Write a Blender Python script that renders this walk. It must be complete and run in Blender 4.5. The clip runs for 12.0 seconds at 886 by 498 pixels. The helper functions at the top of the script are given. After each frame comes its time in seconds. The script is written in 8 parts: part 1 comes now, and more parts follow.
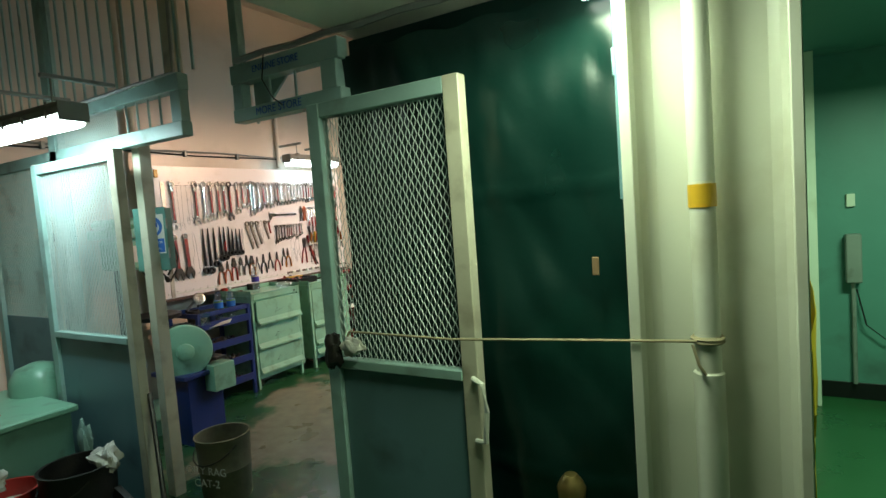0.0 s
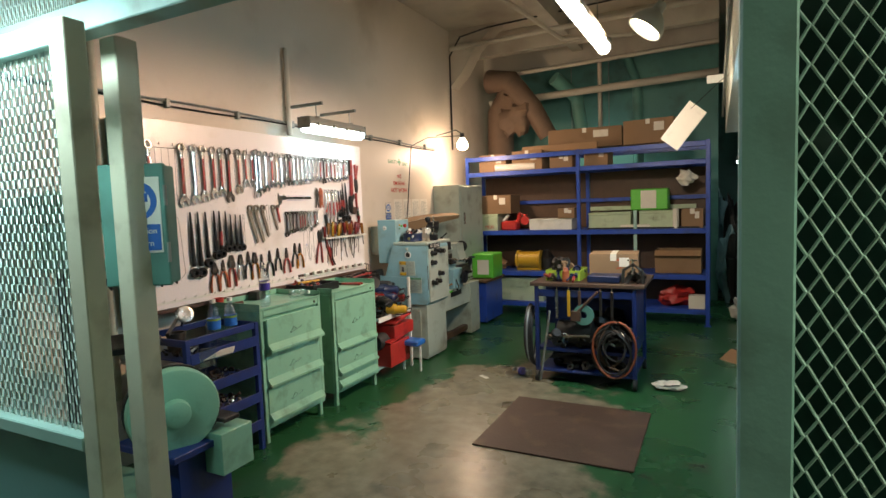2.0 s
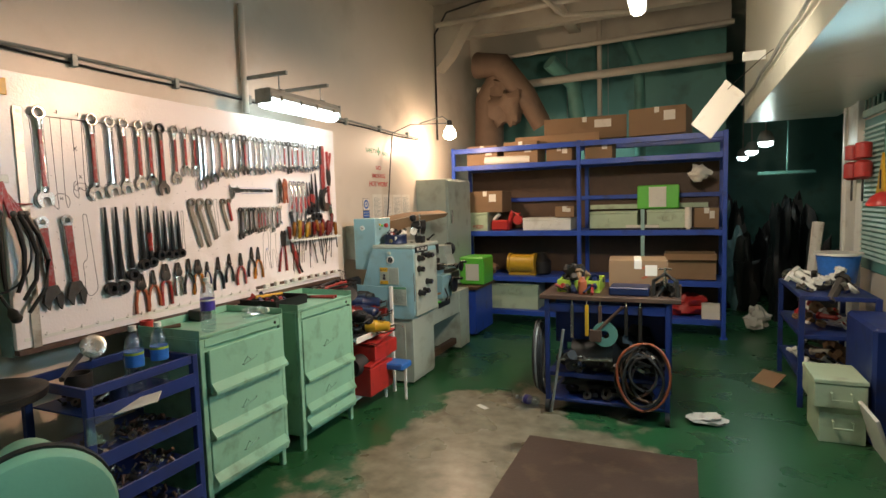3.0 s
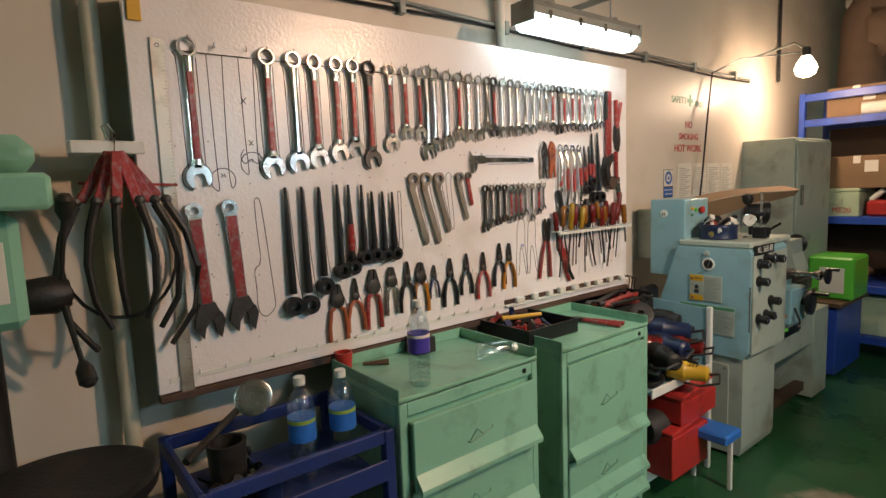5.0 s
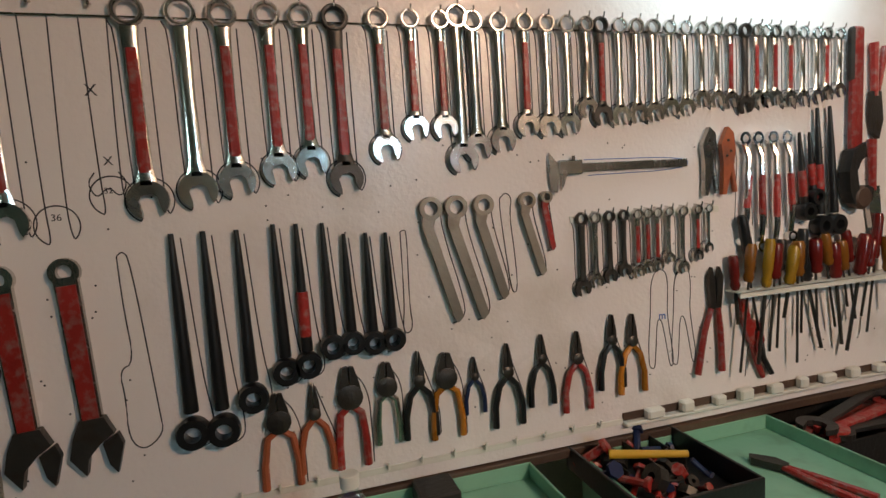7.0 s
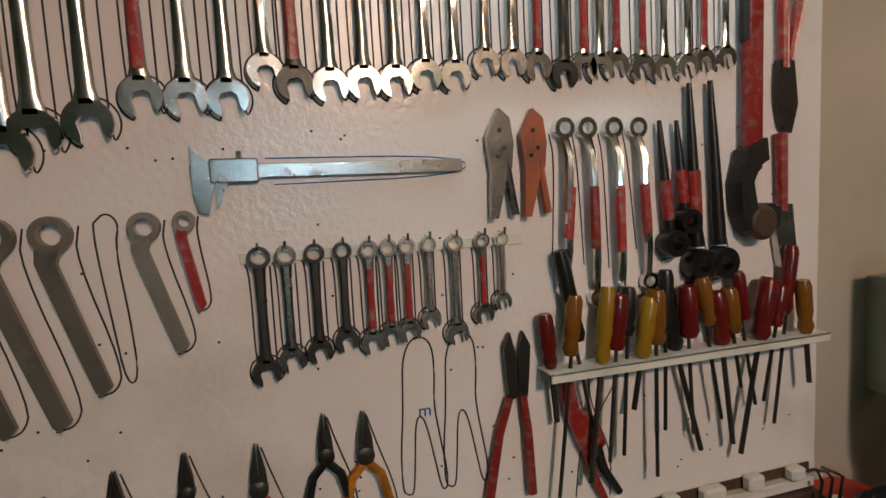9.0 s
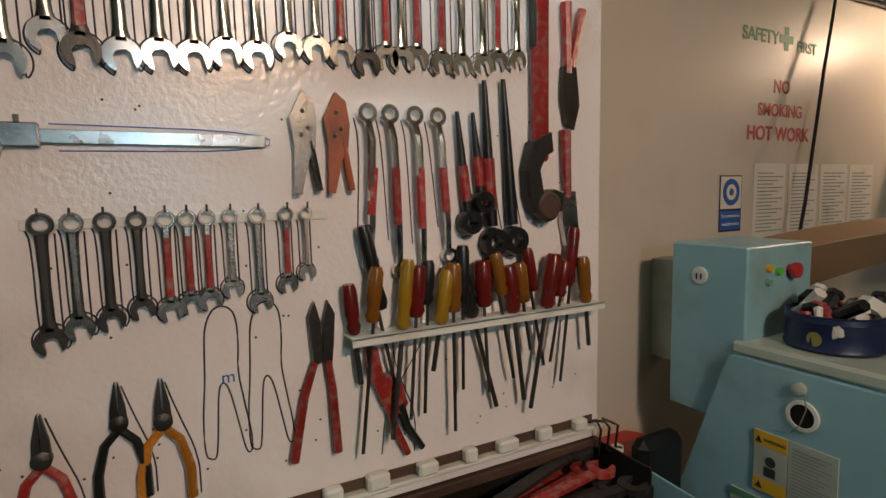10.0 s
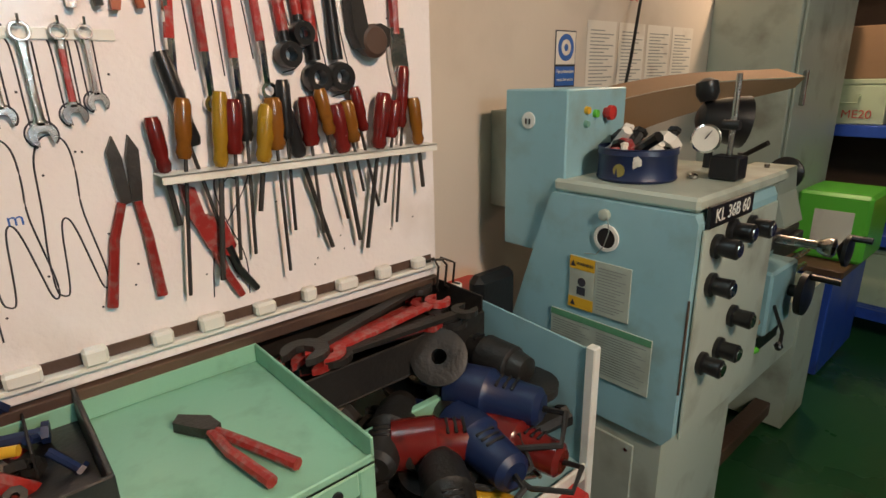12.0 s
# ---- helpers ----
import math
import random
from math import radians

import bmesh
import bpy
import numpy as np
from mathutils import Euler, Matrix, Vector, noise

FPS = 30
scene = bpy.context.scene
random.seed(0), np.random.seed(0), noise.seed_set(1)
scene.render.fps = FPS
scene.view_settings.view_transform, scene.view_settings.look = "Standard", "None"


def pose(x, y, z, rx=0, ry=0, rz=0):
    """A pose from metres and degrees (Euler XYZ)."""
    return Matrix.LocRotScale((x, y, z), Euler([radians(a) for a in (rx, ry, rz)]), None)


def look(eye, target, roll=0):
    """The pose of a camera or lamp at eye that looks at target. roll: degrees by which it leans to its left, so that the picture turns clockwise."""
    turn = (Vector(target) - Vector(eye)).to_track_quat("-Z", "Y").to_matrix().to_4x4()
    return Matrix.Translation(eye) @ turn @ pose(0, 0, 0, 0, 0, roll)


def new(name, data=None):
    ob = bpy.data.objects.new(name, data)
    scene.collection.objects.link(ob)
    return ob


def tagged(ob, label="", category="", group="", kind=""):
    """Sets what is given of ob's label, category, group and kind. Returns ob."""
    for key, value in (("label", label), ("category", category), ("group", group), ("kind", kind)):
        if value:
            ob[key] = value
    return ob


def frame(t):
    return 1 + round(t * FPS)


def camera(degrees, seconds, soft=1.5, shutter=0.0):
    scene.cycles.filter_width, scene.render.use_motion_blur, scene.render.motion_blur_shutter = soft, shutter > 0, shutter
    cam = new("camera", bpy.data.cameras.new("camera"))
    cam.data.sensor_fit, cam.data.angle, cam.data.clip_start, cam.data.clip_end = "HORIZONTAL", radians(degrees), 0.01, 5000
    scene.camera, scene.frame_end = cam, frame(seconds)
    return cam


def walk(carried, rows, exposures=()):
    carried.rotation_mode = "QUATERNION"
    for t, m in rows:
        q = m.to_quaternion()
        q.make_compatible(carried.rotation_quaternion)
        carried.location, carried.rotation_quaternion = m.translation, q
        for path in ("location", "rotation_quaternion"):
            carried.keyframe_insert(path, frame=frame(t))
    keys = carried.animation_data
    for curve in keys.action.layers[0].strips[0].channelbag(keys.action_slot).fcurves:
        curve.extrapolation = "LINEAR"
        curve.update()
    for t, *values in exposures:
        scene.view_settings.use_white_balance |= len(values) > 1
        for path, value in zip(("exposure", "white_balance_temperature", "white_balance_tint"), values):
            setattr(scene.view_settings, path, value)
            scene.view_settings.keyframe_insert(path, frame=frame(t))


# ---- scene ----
cam = camera(77.7, 12.0)
METRES, EYE, TILT, LEAN, TURN = 6.2, 1.55, 0.0, 0.0, 30.97
ROWS = [
    (0.0, 0.0, 0.0, 0.0, -0.28, -3.86, 4.15),
    (0.5, -0.0414, 0.0513, -0.004, 0.09, -3.82, 3.25),
    (1.0, -0.0837, 0.1109, -0.0023, -0.27, -3.94, 2.91),
    (1.5, -0.1138, 0.1736, -0.0013, -1.63, -4.21, 2.65),
    (2.0, -0.1426, 0.2367, -0.002, -4.55, -4.46, 2.06),
    (2.5, -0.153, 0.3055, -0.003, -9.33, -4.84, 1.34),
    (4.5, -0.1682, 0.544, -0.0043, 12.38, -5.26, 2.7),
    (5.0, -0.1801, 0.5897, -0.0015, 20.5, -6.49, 2.17),
    (5.5, -0.1807, 0.6368, 0.0003, 27.23, -6.71, 2.4),
    (6.0, -0.1729, 0.6868, 0.008, 33.7, -6.42, 3.05),
    (6.5, -0.1793, 0.7257, 0.0088, 38.4, -6.14, 3.2),
    (8.5, -0.1771, 0.8767, 0.0089, 45.8, -4.91, 3.48),
    (9.0, -0.1711, 0.8959, 0.0078, 41.92, -5.38, 2.64),
    (9.5, -0.1541, 0.8993, 0.0072, 36.04, -5.53, 1.68),
    (10.0, -0.1451, 0.8996, 0.0016, 30.4, -5.98, 1.06),
    (10.5, -0.1406, 0.9012, -0.0061, 26.14, -8.01, 0.97),
    (11.0, -0.1376, 0.9021, -0.0114, 22.74, -10.98, 1.1),
    (11.5, -0.1333, 0.9006, -0.0151, 20.18, -14.38, 1.16),
    (12.0, -0.1287, 0.9016, -0.0165, 17.66, -17.24, 1.19),
]
walk(cam, [(t, pose(0, 0, EYE, TILT, LEAN, TURN) @ pose(METRES * x, METRES * y, METRES * z, 90 + pitch, roll, yaw)) for t, x, y, z, yaw, pitch, roll in ROWS],
     [(0.0, 0.08), (1.5, 0.15), (2.7, 0.15), (5.0, -0.25), (6.7, -0.8), (8.3, -1.22), (9.5, -1.22), (10.5, -0.95), (12.0, -0.25)])

# ---- world and lamps ----
world = bpy.data.worlds.new("world")
scene.world = world
world.use_nodes = True
world.node_tree.nodes["Background"].inputs[0].default_value = (0.006, 0.008, 0.007, 1)
world.node_tree.nodes["Background"].inputs[1].default_value = 1.0


def lamp(name, kind, m, watts, colour, size=0.1, size_y=None, spread=180):
    d = bpy.data.lights.new(name, kind)
    d.energy, d.color = watts, colour
    if kind == "AREA":
        d.shape, d.size, d.size_y = "RECTANGLE", size, size_y or size
        d.spread = radians(spread)
    else:
        d.shadow_soft_size = size
    o = new(name, d)
    o.matrix_world = m
    return o


WARM, COOL, GREENISH = (1.0, 0.62, 0.40), (0.50, 0.88, 1.0), (0.80, 1.0, 0.66)
flood_spot = lamp("flood_light", "SPOT", look((-1.98, 4.80, 2.63), (-4.6, 3.9, 1.65)), 235, WARM, 0.04)
flood_spot.data.spot_size, flood_spot.data.spot_blend = radians(112), 1.0
lamp("ceiling_tube_light", "AREA", pose(-2.27, 4.75, 2.51, 45, 0, 0), 34, (1.0, 0.84, 0.66), 0.2, 0.2)
lamp("board_tube_light", "AREA", pose(-4.47, 4.70, 2.165), 1.7, COOL, 0.12, 0.72)
lamp("bulb_light", "POINT", pose(-4.42, 7.27, 2.20), 36, (1.0, 0.68, 0.46), 0.05)
lamp("gate_tube_light", "AREA", pose(-3.18, 1.36, 2.05, 22, 0, 0), 10.5, (0.70, 1.0, 0.98), 0.7, 0.12)
lamp("entrance_tube_light", "AREA", pose(-0.42, 1.30, 2.12), 14, GREENISH, 0.14, 0.6)
lamp("aisle_tube_light", "AREA", pose(-0.98, 4.45, 2.13, 0, 62, 0), 24, (0.44, 0.78, 1.0), 0.14, 0.6, 130)
# unseen green fill with no fixture, added to brighten passage and column
lamp("passage_light", "AREA", pose(0.9, 3.3, 2.2), 44, (0.60, 1.0, 0.62), 0.6, 0.3)
lamp("far_aisle_light", "POINT", pose(-1.15, 8.8, 2.02), 4, (0.8, 1.0, 0.9), 0.05)
lamp("back_glow_light", "AREA", pose(-3.2, 9.2, 2.45), 5, (0.75, 1.0, 0.85), 0.8, 0.1)


# ---- materials ----
def material(name, colour, rough=0.5, metal=0.0, vary=0.18, scale=6.0, bump=0.15, grain=180.0, dirt=0.0, dirt_colour=(0.05, 0.045, 0.035),
             dirt_scale=3.0, jitter=0.0, coat=0.0):
    m = bpy.data.materials.new(name)
    m.use_nodes = True
    n, l = m.node_tree.nodes, m.node_tree.links
    b = n["Principled BSDF"]
    b.inputs["Metallic"].default_value = metal
    b.inputs["Coat Weight"].default_value = coat
    tc = n.new("ShaderNodeTexCoord")
    geo = n.new("ShaderNodeNewGeometry")

    def noise_node(s, detail=4.0):
        t = n.new("ShaderNodeTexNoise")
        t.inputs["Scale"].default_value, t.inputs["Detail"].default_value = s, detail
        l.new(geo.outputs["Position"], t.inputs["Vector"])
        return t

    big, fine = noise_node(scale), noise_node(grain, 2.0)
    mix = n.new("ShaderNodeMix")
    mix.data_type = "RGBA"
    mix.inputs[6].default_value = (*[c * (1 - vary) for c in colour], 1)
    mix.inputs[7].default_value = (*[min(1, c * (1 + vary)) for c in colour], 1)
    l.new(big.outputs["Fac"], mix.inputs[0])
    last = mix.outputs[2]
    if dirt:
        d = noise_node(dirt_scale, 8.0)
        r = n.new("ShaderNodeMapRange")
        r.inputs[1].default_value, r.inputs[2].default_value = 0.62 - 0.22 * dirt, 0.74
        r.inputs[4].default_value = min(1.0, 0.5 + 0.4 * dirt)
        l.new(d.outputs["Fac"], r.inputs[0])
        mx = n.new("ShaderNodeMix")
        mx.data_type = "RGBA"
        l.new(r.outputs[0], mx.inputs[0])
        l.new(last, mx.inputs[6])
        mx.inputs[7].default_value = (*dirt_colour, 1)
        last = mx.outputs[2]
    if jitter:
        oi = n.new("ShaderNodeObjectInfo")
        mr = n.new("ShaderNodeMapRange")
        mr.inputs[3].default_value, mr.inputs[4].default_value = 1 - jitter, 1 + jitter
        l.new(oi.outputs["Random"], mr.inputs[0])
        hs = n.new("ShaderNodeHueSaturation")
        l.new(mr.outputs[0], hs.inputs["Value"])
        l.new(last, hs.inputs["Color"])
        last = hs.outputs[0]
    l.new(last, b.inputs["Base Color"])
    rr = n.new("ShaderNodeMapRange")
    rr.inputs[3].default_value, rr.inputs[4].default_value = max(0.03, rough - 0.1), min(1, rough + 0.12)
    l.new(big.outputs["Fac"], rr.inputs[0])
    l.new(rr.outputs[0], b.inputs["Roughness"])
    if bump:
        bp = n.new("ShaderNodeBump")
        bp.inputs["Strength"].default_value, bp.inputs["Distance"].default_value = bump, 0.004
        l.new(fine.outputs["Fac"], bp.inputs["Height"])
        l.new(bp.outputs[0], b.inputs["Normal"])
    return m


def glow(name, colour, strength):
    m = bpy.data.materials.new(name)
    m.use_nodes = True
    b = m.node_tree.nodes["Principled BSDF"]
    b.inputs["Base Color"].default_value = (*colour, 1)
    b.inputs["Emission Color"].default_value = (*colour, 1)
    b.inputs["Emission Strength"].default_value = strength
    return m


def clear_film(name, gloss=0.14):
    """Thin clear plastic: mostly see-through, with a glossy skin."""
    m = bpy.data.materials.new(name)
    m.use_nodes = True
    n, l = m.node_tree.nodes, m.node_tree.links
    see, skin, mix = n.new("ShaderNodeBsdfTransparent"), n.new("ShaderNodeBsdfGlossy"), n.new("ShaderNodeMixShader")
    see.inputs["Color"].default_value = (0.90, 0.95, 0.96, 1)
    skin.inputs["Color"].default_value = (0.95, 0.97, 1.0, 1)
    skin.inputs["Roughness"].default_value = 0.12
    mix.inputs[0].default_value = gloss
    l.new(see.outputs[0], mix.inputs[1])
    l.new(skin.outputs[0], mix.inputs[2])
    l.new(mix.outputs[0], n["Material Output"].inputs["Surface"])
    return m


def floor_material():
    m = material("green_floor_paint", (0.02, 0.092, 0.034), 0.28, 0, 0.3, 2.5, 0.12, 60)
    n, l = m.node_tree.nodes, m.node_tree.links
    b = n["Principled BSDF"]
    base = b.inputs["Base Color"].links[0].from_socket
    geo = n.new("ShaderNodeNewGeometry")
    sep = n.new("ShaderNodeSeparateXYZ")
    l.new(geo.outputs["Position"], sep.inputs[0])

    def maths(op, a, c, d=None):
        k = n.new("ShaderNodeMath")
        k.operation = op
        for i, v in enumerate((a, c, d)):
            if v is None:
                continue
            if isinstance(v, (int, float)):
                k.inputs[i].default_value = v
            else:
                l.new(v, k.inputs[i])
        return k.outputs[0]

    # worn walkway: paint gone along a strip from the gate to the trolley
    nz = n.new("ShaderNodeTexNoise")
    nz.inputs["Scale"].default_value, nz.inputs["Detail"].default_value = 1.6, 9.0
    nz.inputs["Roughness"].default_value = 0.62
    l.new(geo.outputs["Position"], nz.inputs["Vector"])
    dx = maths("DIVIDE", maths("ADD", sep.outputs["X"], 2.98), 0.92)
    dy = maths("DIVIDE", maths("ADD", sep.outputs["Y"], -4.0), 1.95)
    d = maths("SQRT", maths("ADD", maths("MULTIPLY", dx, dx), maths("MULTIPLY", dy, dy)), 0)
    wear = maths("ADD", d, maths("MULTIPLY", maths("SUBTRACT", nz.outputs["Fac"], 0.5), 1.9))
    ramp = n.new("ShaderNodeMapRange")
    ramp.inputs[1].default_value, ramp.inputs[2].default_value = 0.86, 1.0
    ramp.inputs[3].default_value, ramp.inputs[4].default_value = 1.0, 0.0
    l.new(wear, ramp.inputs[0])
    grit = n.new("ShaderNodeTexNoise")
    grit.inputs["Scale"].default_value, grit.inputs["Detail"].default_value = 9.0, 10.0
    l.new(geo.outputs["Position"], grit.inputs["Vector"])
    bare = n.new("ShaderNodeValToRGB")
    bare.color_ramp.elements[0].color, bare.color_ramp.elements[0].position = (0.13, 0.11, 0.07, 1), 0.28
    bare.color_ramp.elements[1].color, bare.color_ramp.elements[1].position = (0.30, 0.26, 0.18, 1), 0.72
    l.new(grit.outputs["Fac"], bare.inputs[0])
    mx = n.new("ShaderNodeMix")
    mx.data_type = "RGBA"
    l.new(ramp.outputs[0], mx.inputs[0])
    l.new(base, mx.inputs[6])
    l.new(bare.outputs[0], mx.inputs[7])
    # rust-red and dark stains
    st = n.new("ShaderNodeTexNoise")
    st.inputs["Scale"].default_value, st.inputs["Detail"].default_value = 4.2, 6.0
    l.new(geo.outputs["Position"], st.inputs["Vector"])
    sr = n.new("ShaderNodeMapRange")
    sr.inputs[1].default_value, sr.inputs[2].default_value, sr.inputs[4].default_value = 0.6, 0.72, 0.6
    l.new(st.outputs["Fac"], sr.inputs[0])
    m2 = n.new("ShaderNodeMix")
    m2.data_type = "RGBA"
    l.new(sr.outputs[0], m2.inputs[0])
    l.new(mx.outputs[2], m2.inputs[6])
    m2.inputs[7].default_value = (0.045, 0.035, 0.025, 1)
    l.new(m2.outputs[2], b.inputs["Base Color"])
    return m


CREAM = material("cream_wall_paint", (0.63, 0.56, 0.47), 0.38, 0, 0.10, 1.6, 0.10, 40, 0.25, (0.40, 0.33, 0.24), 1.3)
CEIL = material("dull_ceiling_paint", (0.42, 0.38, 0.31), 0.55, 0, 0.2, 2.0, 0.2, 30, 0.5, (0.16, 0.13, 0.10), 1.1)
BOARD = material("white_board_paint", (0.84, 0.80, 0.79), 0.22, 0, 0.04, 2.2, 0.35, 90, 0.12, (0.55, 0.48, 0.40), 2.5)
WHITE = material("white_gloss_paint", (0.74, 0.74, 0.68), 0.35, 0, 0.08, 8, 0.1, 60, 0.3, (0.40, 0.36, 0.28), 5)
PILLAR = material("pale_column_paint", (0.70, 0.71, 0.60), 0.33, 0, 0.06, 3, 0.08, 50, 0.15, (0.45, 0.42, 0.30), 3)
FLOOR = floor_material()
GREYBLUE = material("grey_blue_paint", (0.13, 0.24, 0.27), 0.4, 0, 0.12, 4, 0.1, 70, 0.3, (0.05, 0.07, 0.07), 4)
FRAMEBLUE = material("pale_blue_green_frame_paint", (0.33, 0.50, 0.46), 0.42, 0, 0.14, 7, 0.15, 80, 0.35, (0.14, 0.15, 0.12), 6)
MESHPAINT = material("pale_mesh_paint", (0.50, 0.60, 0.56), 0.4, 0.0, 0.12, 9, 0.0, 80)
POST = material("cream_post_paint", (0.55, 0.52, 0.40), 0.42, 0, 0.12, 6, 0.15, 60, 0.4, (0.22, 0.17, 0.11), 7)
MINT = material("mint_green_paint", (0.23, 0.47, 0.33), 0.33, 0, 0.12, 5, 0.12, 60, 0.42, (0.11, 0.19, 0.12), 9)
MINTDARK = material("dull_green_paint", (0.16, 0.34, 0.26), 0.42, 0, 0.12, 5, 0.12, 60, 0.45, (0.06, 0.08, 0.06), 6)
MACHINE = material("pale_blue_machine_paint", (0.27, 0.47, 0.52), 0.34, 0, 0.10, 5, 0.12, 60, 0.5, (0.19, 0.25, 0.22), 7)
MACHINE2 = material("grey_green_machine_paint", (0.42, 0.47, 0.40), 0.42, 0, 0.10, 6, 0.10, 60, 0.45, (0.17, 0.15, 0.11), 6)
BLUE = material("blue_rack_paint", (0.025, 0.075, 0.42), 0.4, 0, 0.15, 6, 0.12, 60, 0.3, (0.03, 0.035, 0.06), 7)
DARKBLUE = material("dark_blue_paint", (0.012, 0.030, 0.15), 0.42, 0, 0.2, 5, 0.15, 60, 0.45, (0.02, 0.022, 0.03), 6)
STEEL = material("worn_chrome_steel", (0.52, 0.50, 0.47), 0.24, 1.0, 0.3, 30, 0.12, 160, 0.3, (0.12, 0.09, 0.07), 30, 0.3)
CHROME = material("bright_chrome", (0.76, 0.76, 0.75), 0.14, 1.0, 0.1, 20, 0.05, 120, 0, jitter=0.15)
DARKSTEEL = material("oily_dark_steel", (0.06, 0.055, 0.05), 0.40, 0.7, 0.3, 22, 0.25, 140, 0.3, (0.05, 0.03, 0.02), 20, 0.25)
BLACK = material("black_paint", (0.009, 0.009, 0.010), 0.34, 0, 0.25, 15, 0.15, 120)
SOOT = material("greasy_black", (0.012, 0.011, 0.010), 0.5, 0, 0.4, 10, 0.4, 80, 0.4, (0.035, 0.026, 0.018), 9)
RED = material("chipped_red_paint", (0.31, 0.022, 0.018), 0.33, 0, 0.35, 30, 0.3, 120, 0.62, (0.26, 0.21, 0.19), 60, 0.25)
REDBOX = material("red_tool_box_paint", (0.45, 0.03, 0.025), 0.38, 0, 0.15, 8, 0.12, 80, 0.25, (0.10, 0.02, 0.02), 9)
YELLOW = material("yellow_plastic", (0.62, 0.36, 0.025), 0.38, 0, 0.15, 12, 0.1, 90, jitter=0.15)
AMBER = material("amber_handle_plastic", (0.45, 0.17, 0.02), 0.25, 0, 0.2, 15, 0.05, 90, jitter=0.35)
GREEN = material("bright_green_plastic", (0.12, 0.52, 0.05), 0.4, 0, 0.12, 6, 0.1, 80)
LIME = material("yellow_green_plastic", (0.32, 0.45, 0.05), 0.4, 0, 0.12, 6, 0.1, 80)
TARP = material("green_tarpaulin", (0.002, 0.020, 0.016), 0.30, 0, 0.22, 3, 0.25, 25, 0.25, (0.005, 0.05, 0.035), 2)
CARD = material("brown_cardboard", (0.27, 0.165, 0.088), 0.75, 0, 0.12, 5, 0.15, 60, 0.2, (0.20, 0.12, 0.06), 4, 0.15)
PAPER = material("paper", (0.72, 0.68, 0.60), 0.7, 0, 0.05, 6, 0.05, 60, 0.1, (0.5, 0.44, 0.36), 9)
INK = material("black_ink", (0.03, 0.03, 0.04), 0.6, 0, 0.2, 40, 0.0)
BLUEINK = material("blue_sign_print", (0.03, 0.12, 0.42), 0.45, 0, 0.1, 20, 0.05)
REDINK = material("red_stencil_paint", (0.48, 0.06, 0.05), 0.5, 0, 0.2, 60, 0.05, 120, 0.25, (0.6, 0.5, 0.4), 90)
GREENINK = material("green_stencil_paint", (0.10, 0.28, 0.15), 0.5, 0, 0.2, 60, 0.05)
RUST = material("rusty_steel_plate", (0.085, 0.050, 0.036), 0.5, 0.15, 0.3, 4, 0.3, 60, 0.4, (0.16, 0.10, 0.06), 6)
RUBBER = material("black_rubber", (0.022, 0.021, 0.02), 0.6, 0, 0.2, 20, 0.15, 120)
GALV = material("grey_lamp_housing", (0.28, 0.30, 0.28), 0.45, 0.3, 0.15, 8, 0.15, 60, 0.3, (0.10, 0.09, 0.07), 9)
WOOD = material("dark_wood_top", (0.10, 0.055, 0.03), 0.55, 0, 0.3, 12, 0.3, 60)
TEAL = material("teal_bulkhead_paint", (0.10, 0.26, 0.22), 0.5, 0, 0.15, 3, 0.15, 40, 0.4, (0.05, 0.08, 0.07), 3)
LAGGING = material("brown_pipe_lagging", (0.16, 0.105, 0.07), 0.75, 0, 0.2, 5, 0.5, 40, 0.5, (0.10, 0.07, 0.05), 5)
RAG = material("cotton_rag", (0.58, 0.56, 0.50), 0.85, 0, 0.15, 14, 0.6, 120, 0.2, (0.25, 0.2, 0.15), 15)
BLUEPLASTIC = material("deep_blue_plastic", (0.008, 0.018, 0.065), 0.38, 0, 0.2, 9, 0.1, 90, 0.2, (0.02, 0.02, 0.05), 12)
ORANGE = material("worn_orange_paint", (0.36, 0.09, 0.035), 0.5, 0, 0.25, 14, 0.25, 90, 0.4, (0.05, 0.035, 0.03), 14)
HRED = material("dark_red_handle", (0.13, 0.010, 0.008), 0.22, 0, 0.3, 20, 0.05, 90, 0.3, (0.03, 0.01, 0.01), 25)
HAMBER = material("amber_handle", (0.20, 0.075, 0.010), 0.2, 0, 0.3, 20, 0.05, 90, 0.4, (0.06, 0.03, 0.01), 25)
HYELLOW = material("yellow_handle", (0.30, 0.17, 0.012), 0.22, 0, 0.25, 20, 0.05, 90, 0.4, (0.08, 0.05, 0.02), 25)
CLEAR = clear_film("clear_plastic", 0.2)
GLOWCOOL = glow("cool_tube_diffuser", (0.80, 0.97, 1.0), 9)
GLOWWARM = glow("warm_bulb", (1.0, 0.82, 0.55), 22)
GLOWTUBE = glow("warm_tube_diffuser", (1.0, 0.93, 0.78), 7)
GLOWGREEN = glow("greenish_tube_diffuser", (0.88, 1.0, 0.84), 8)


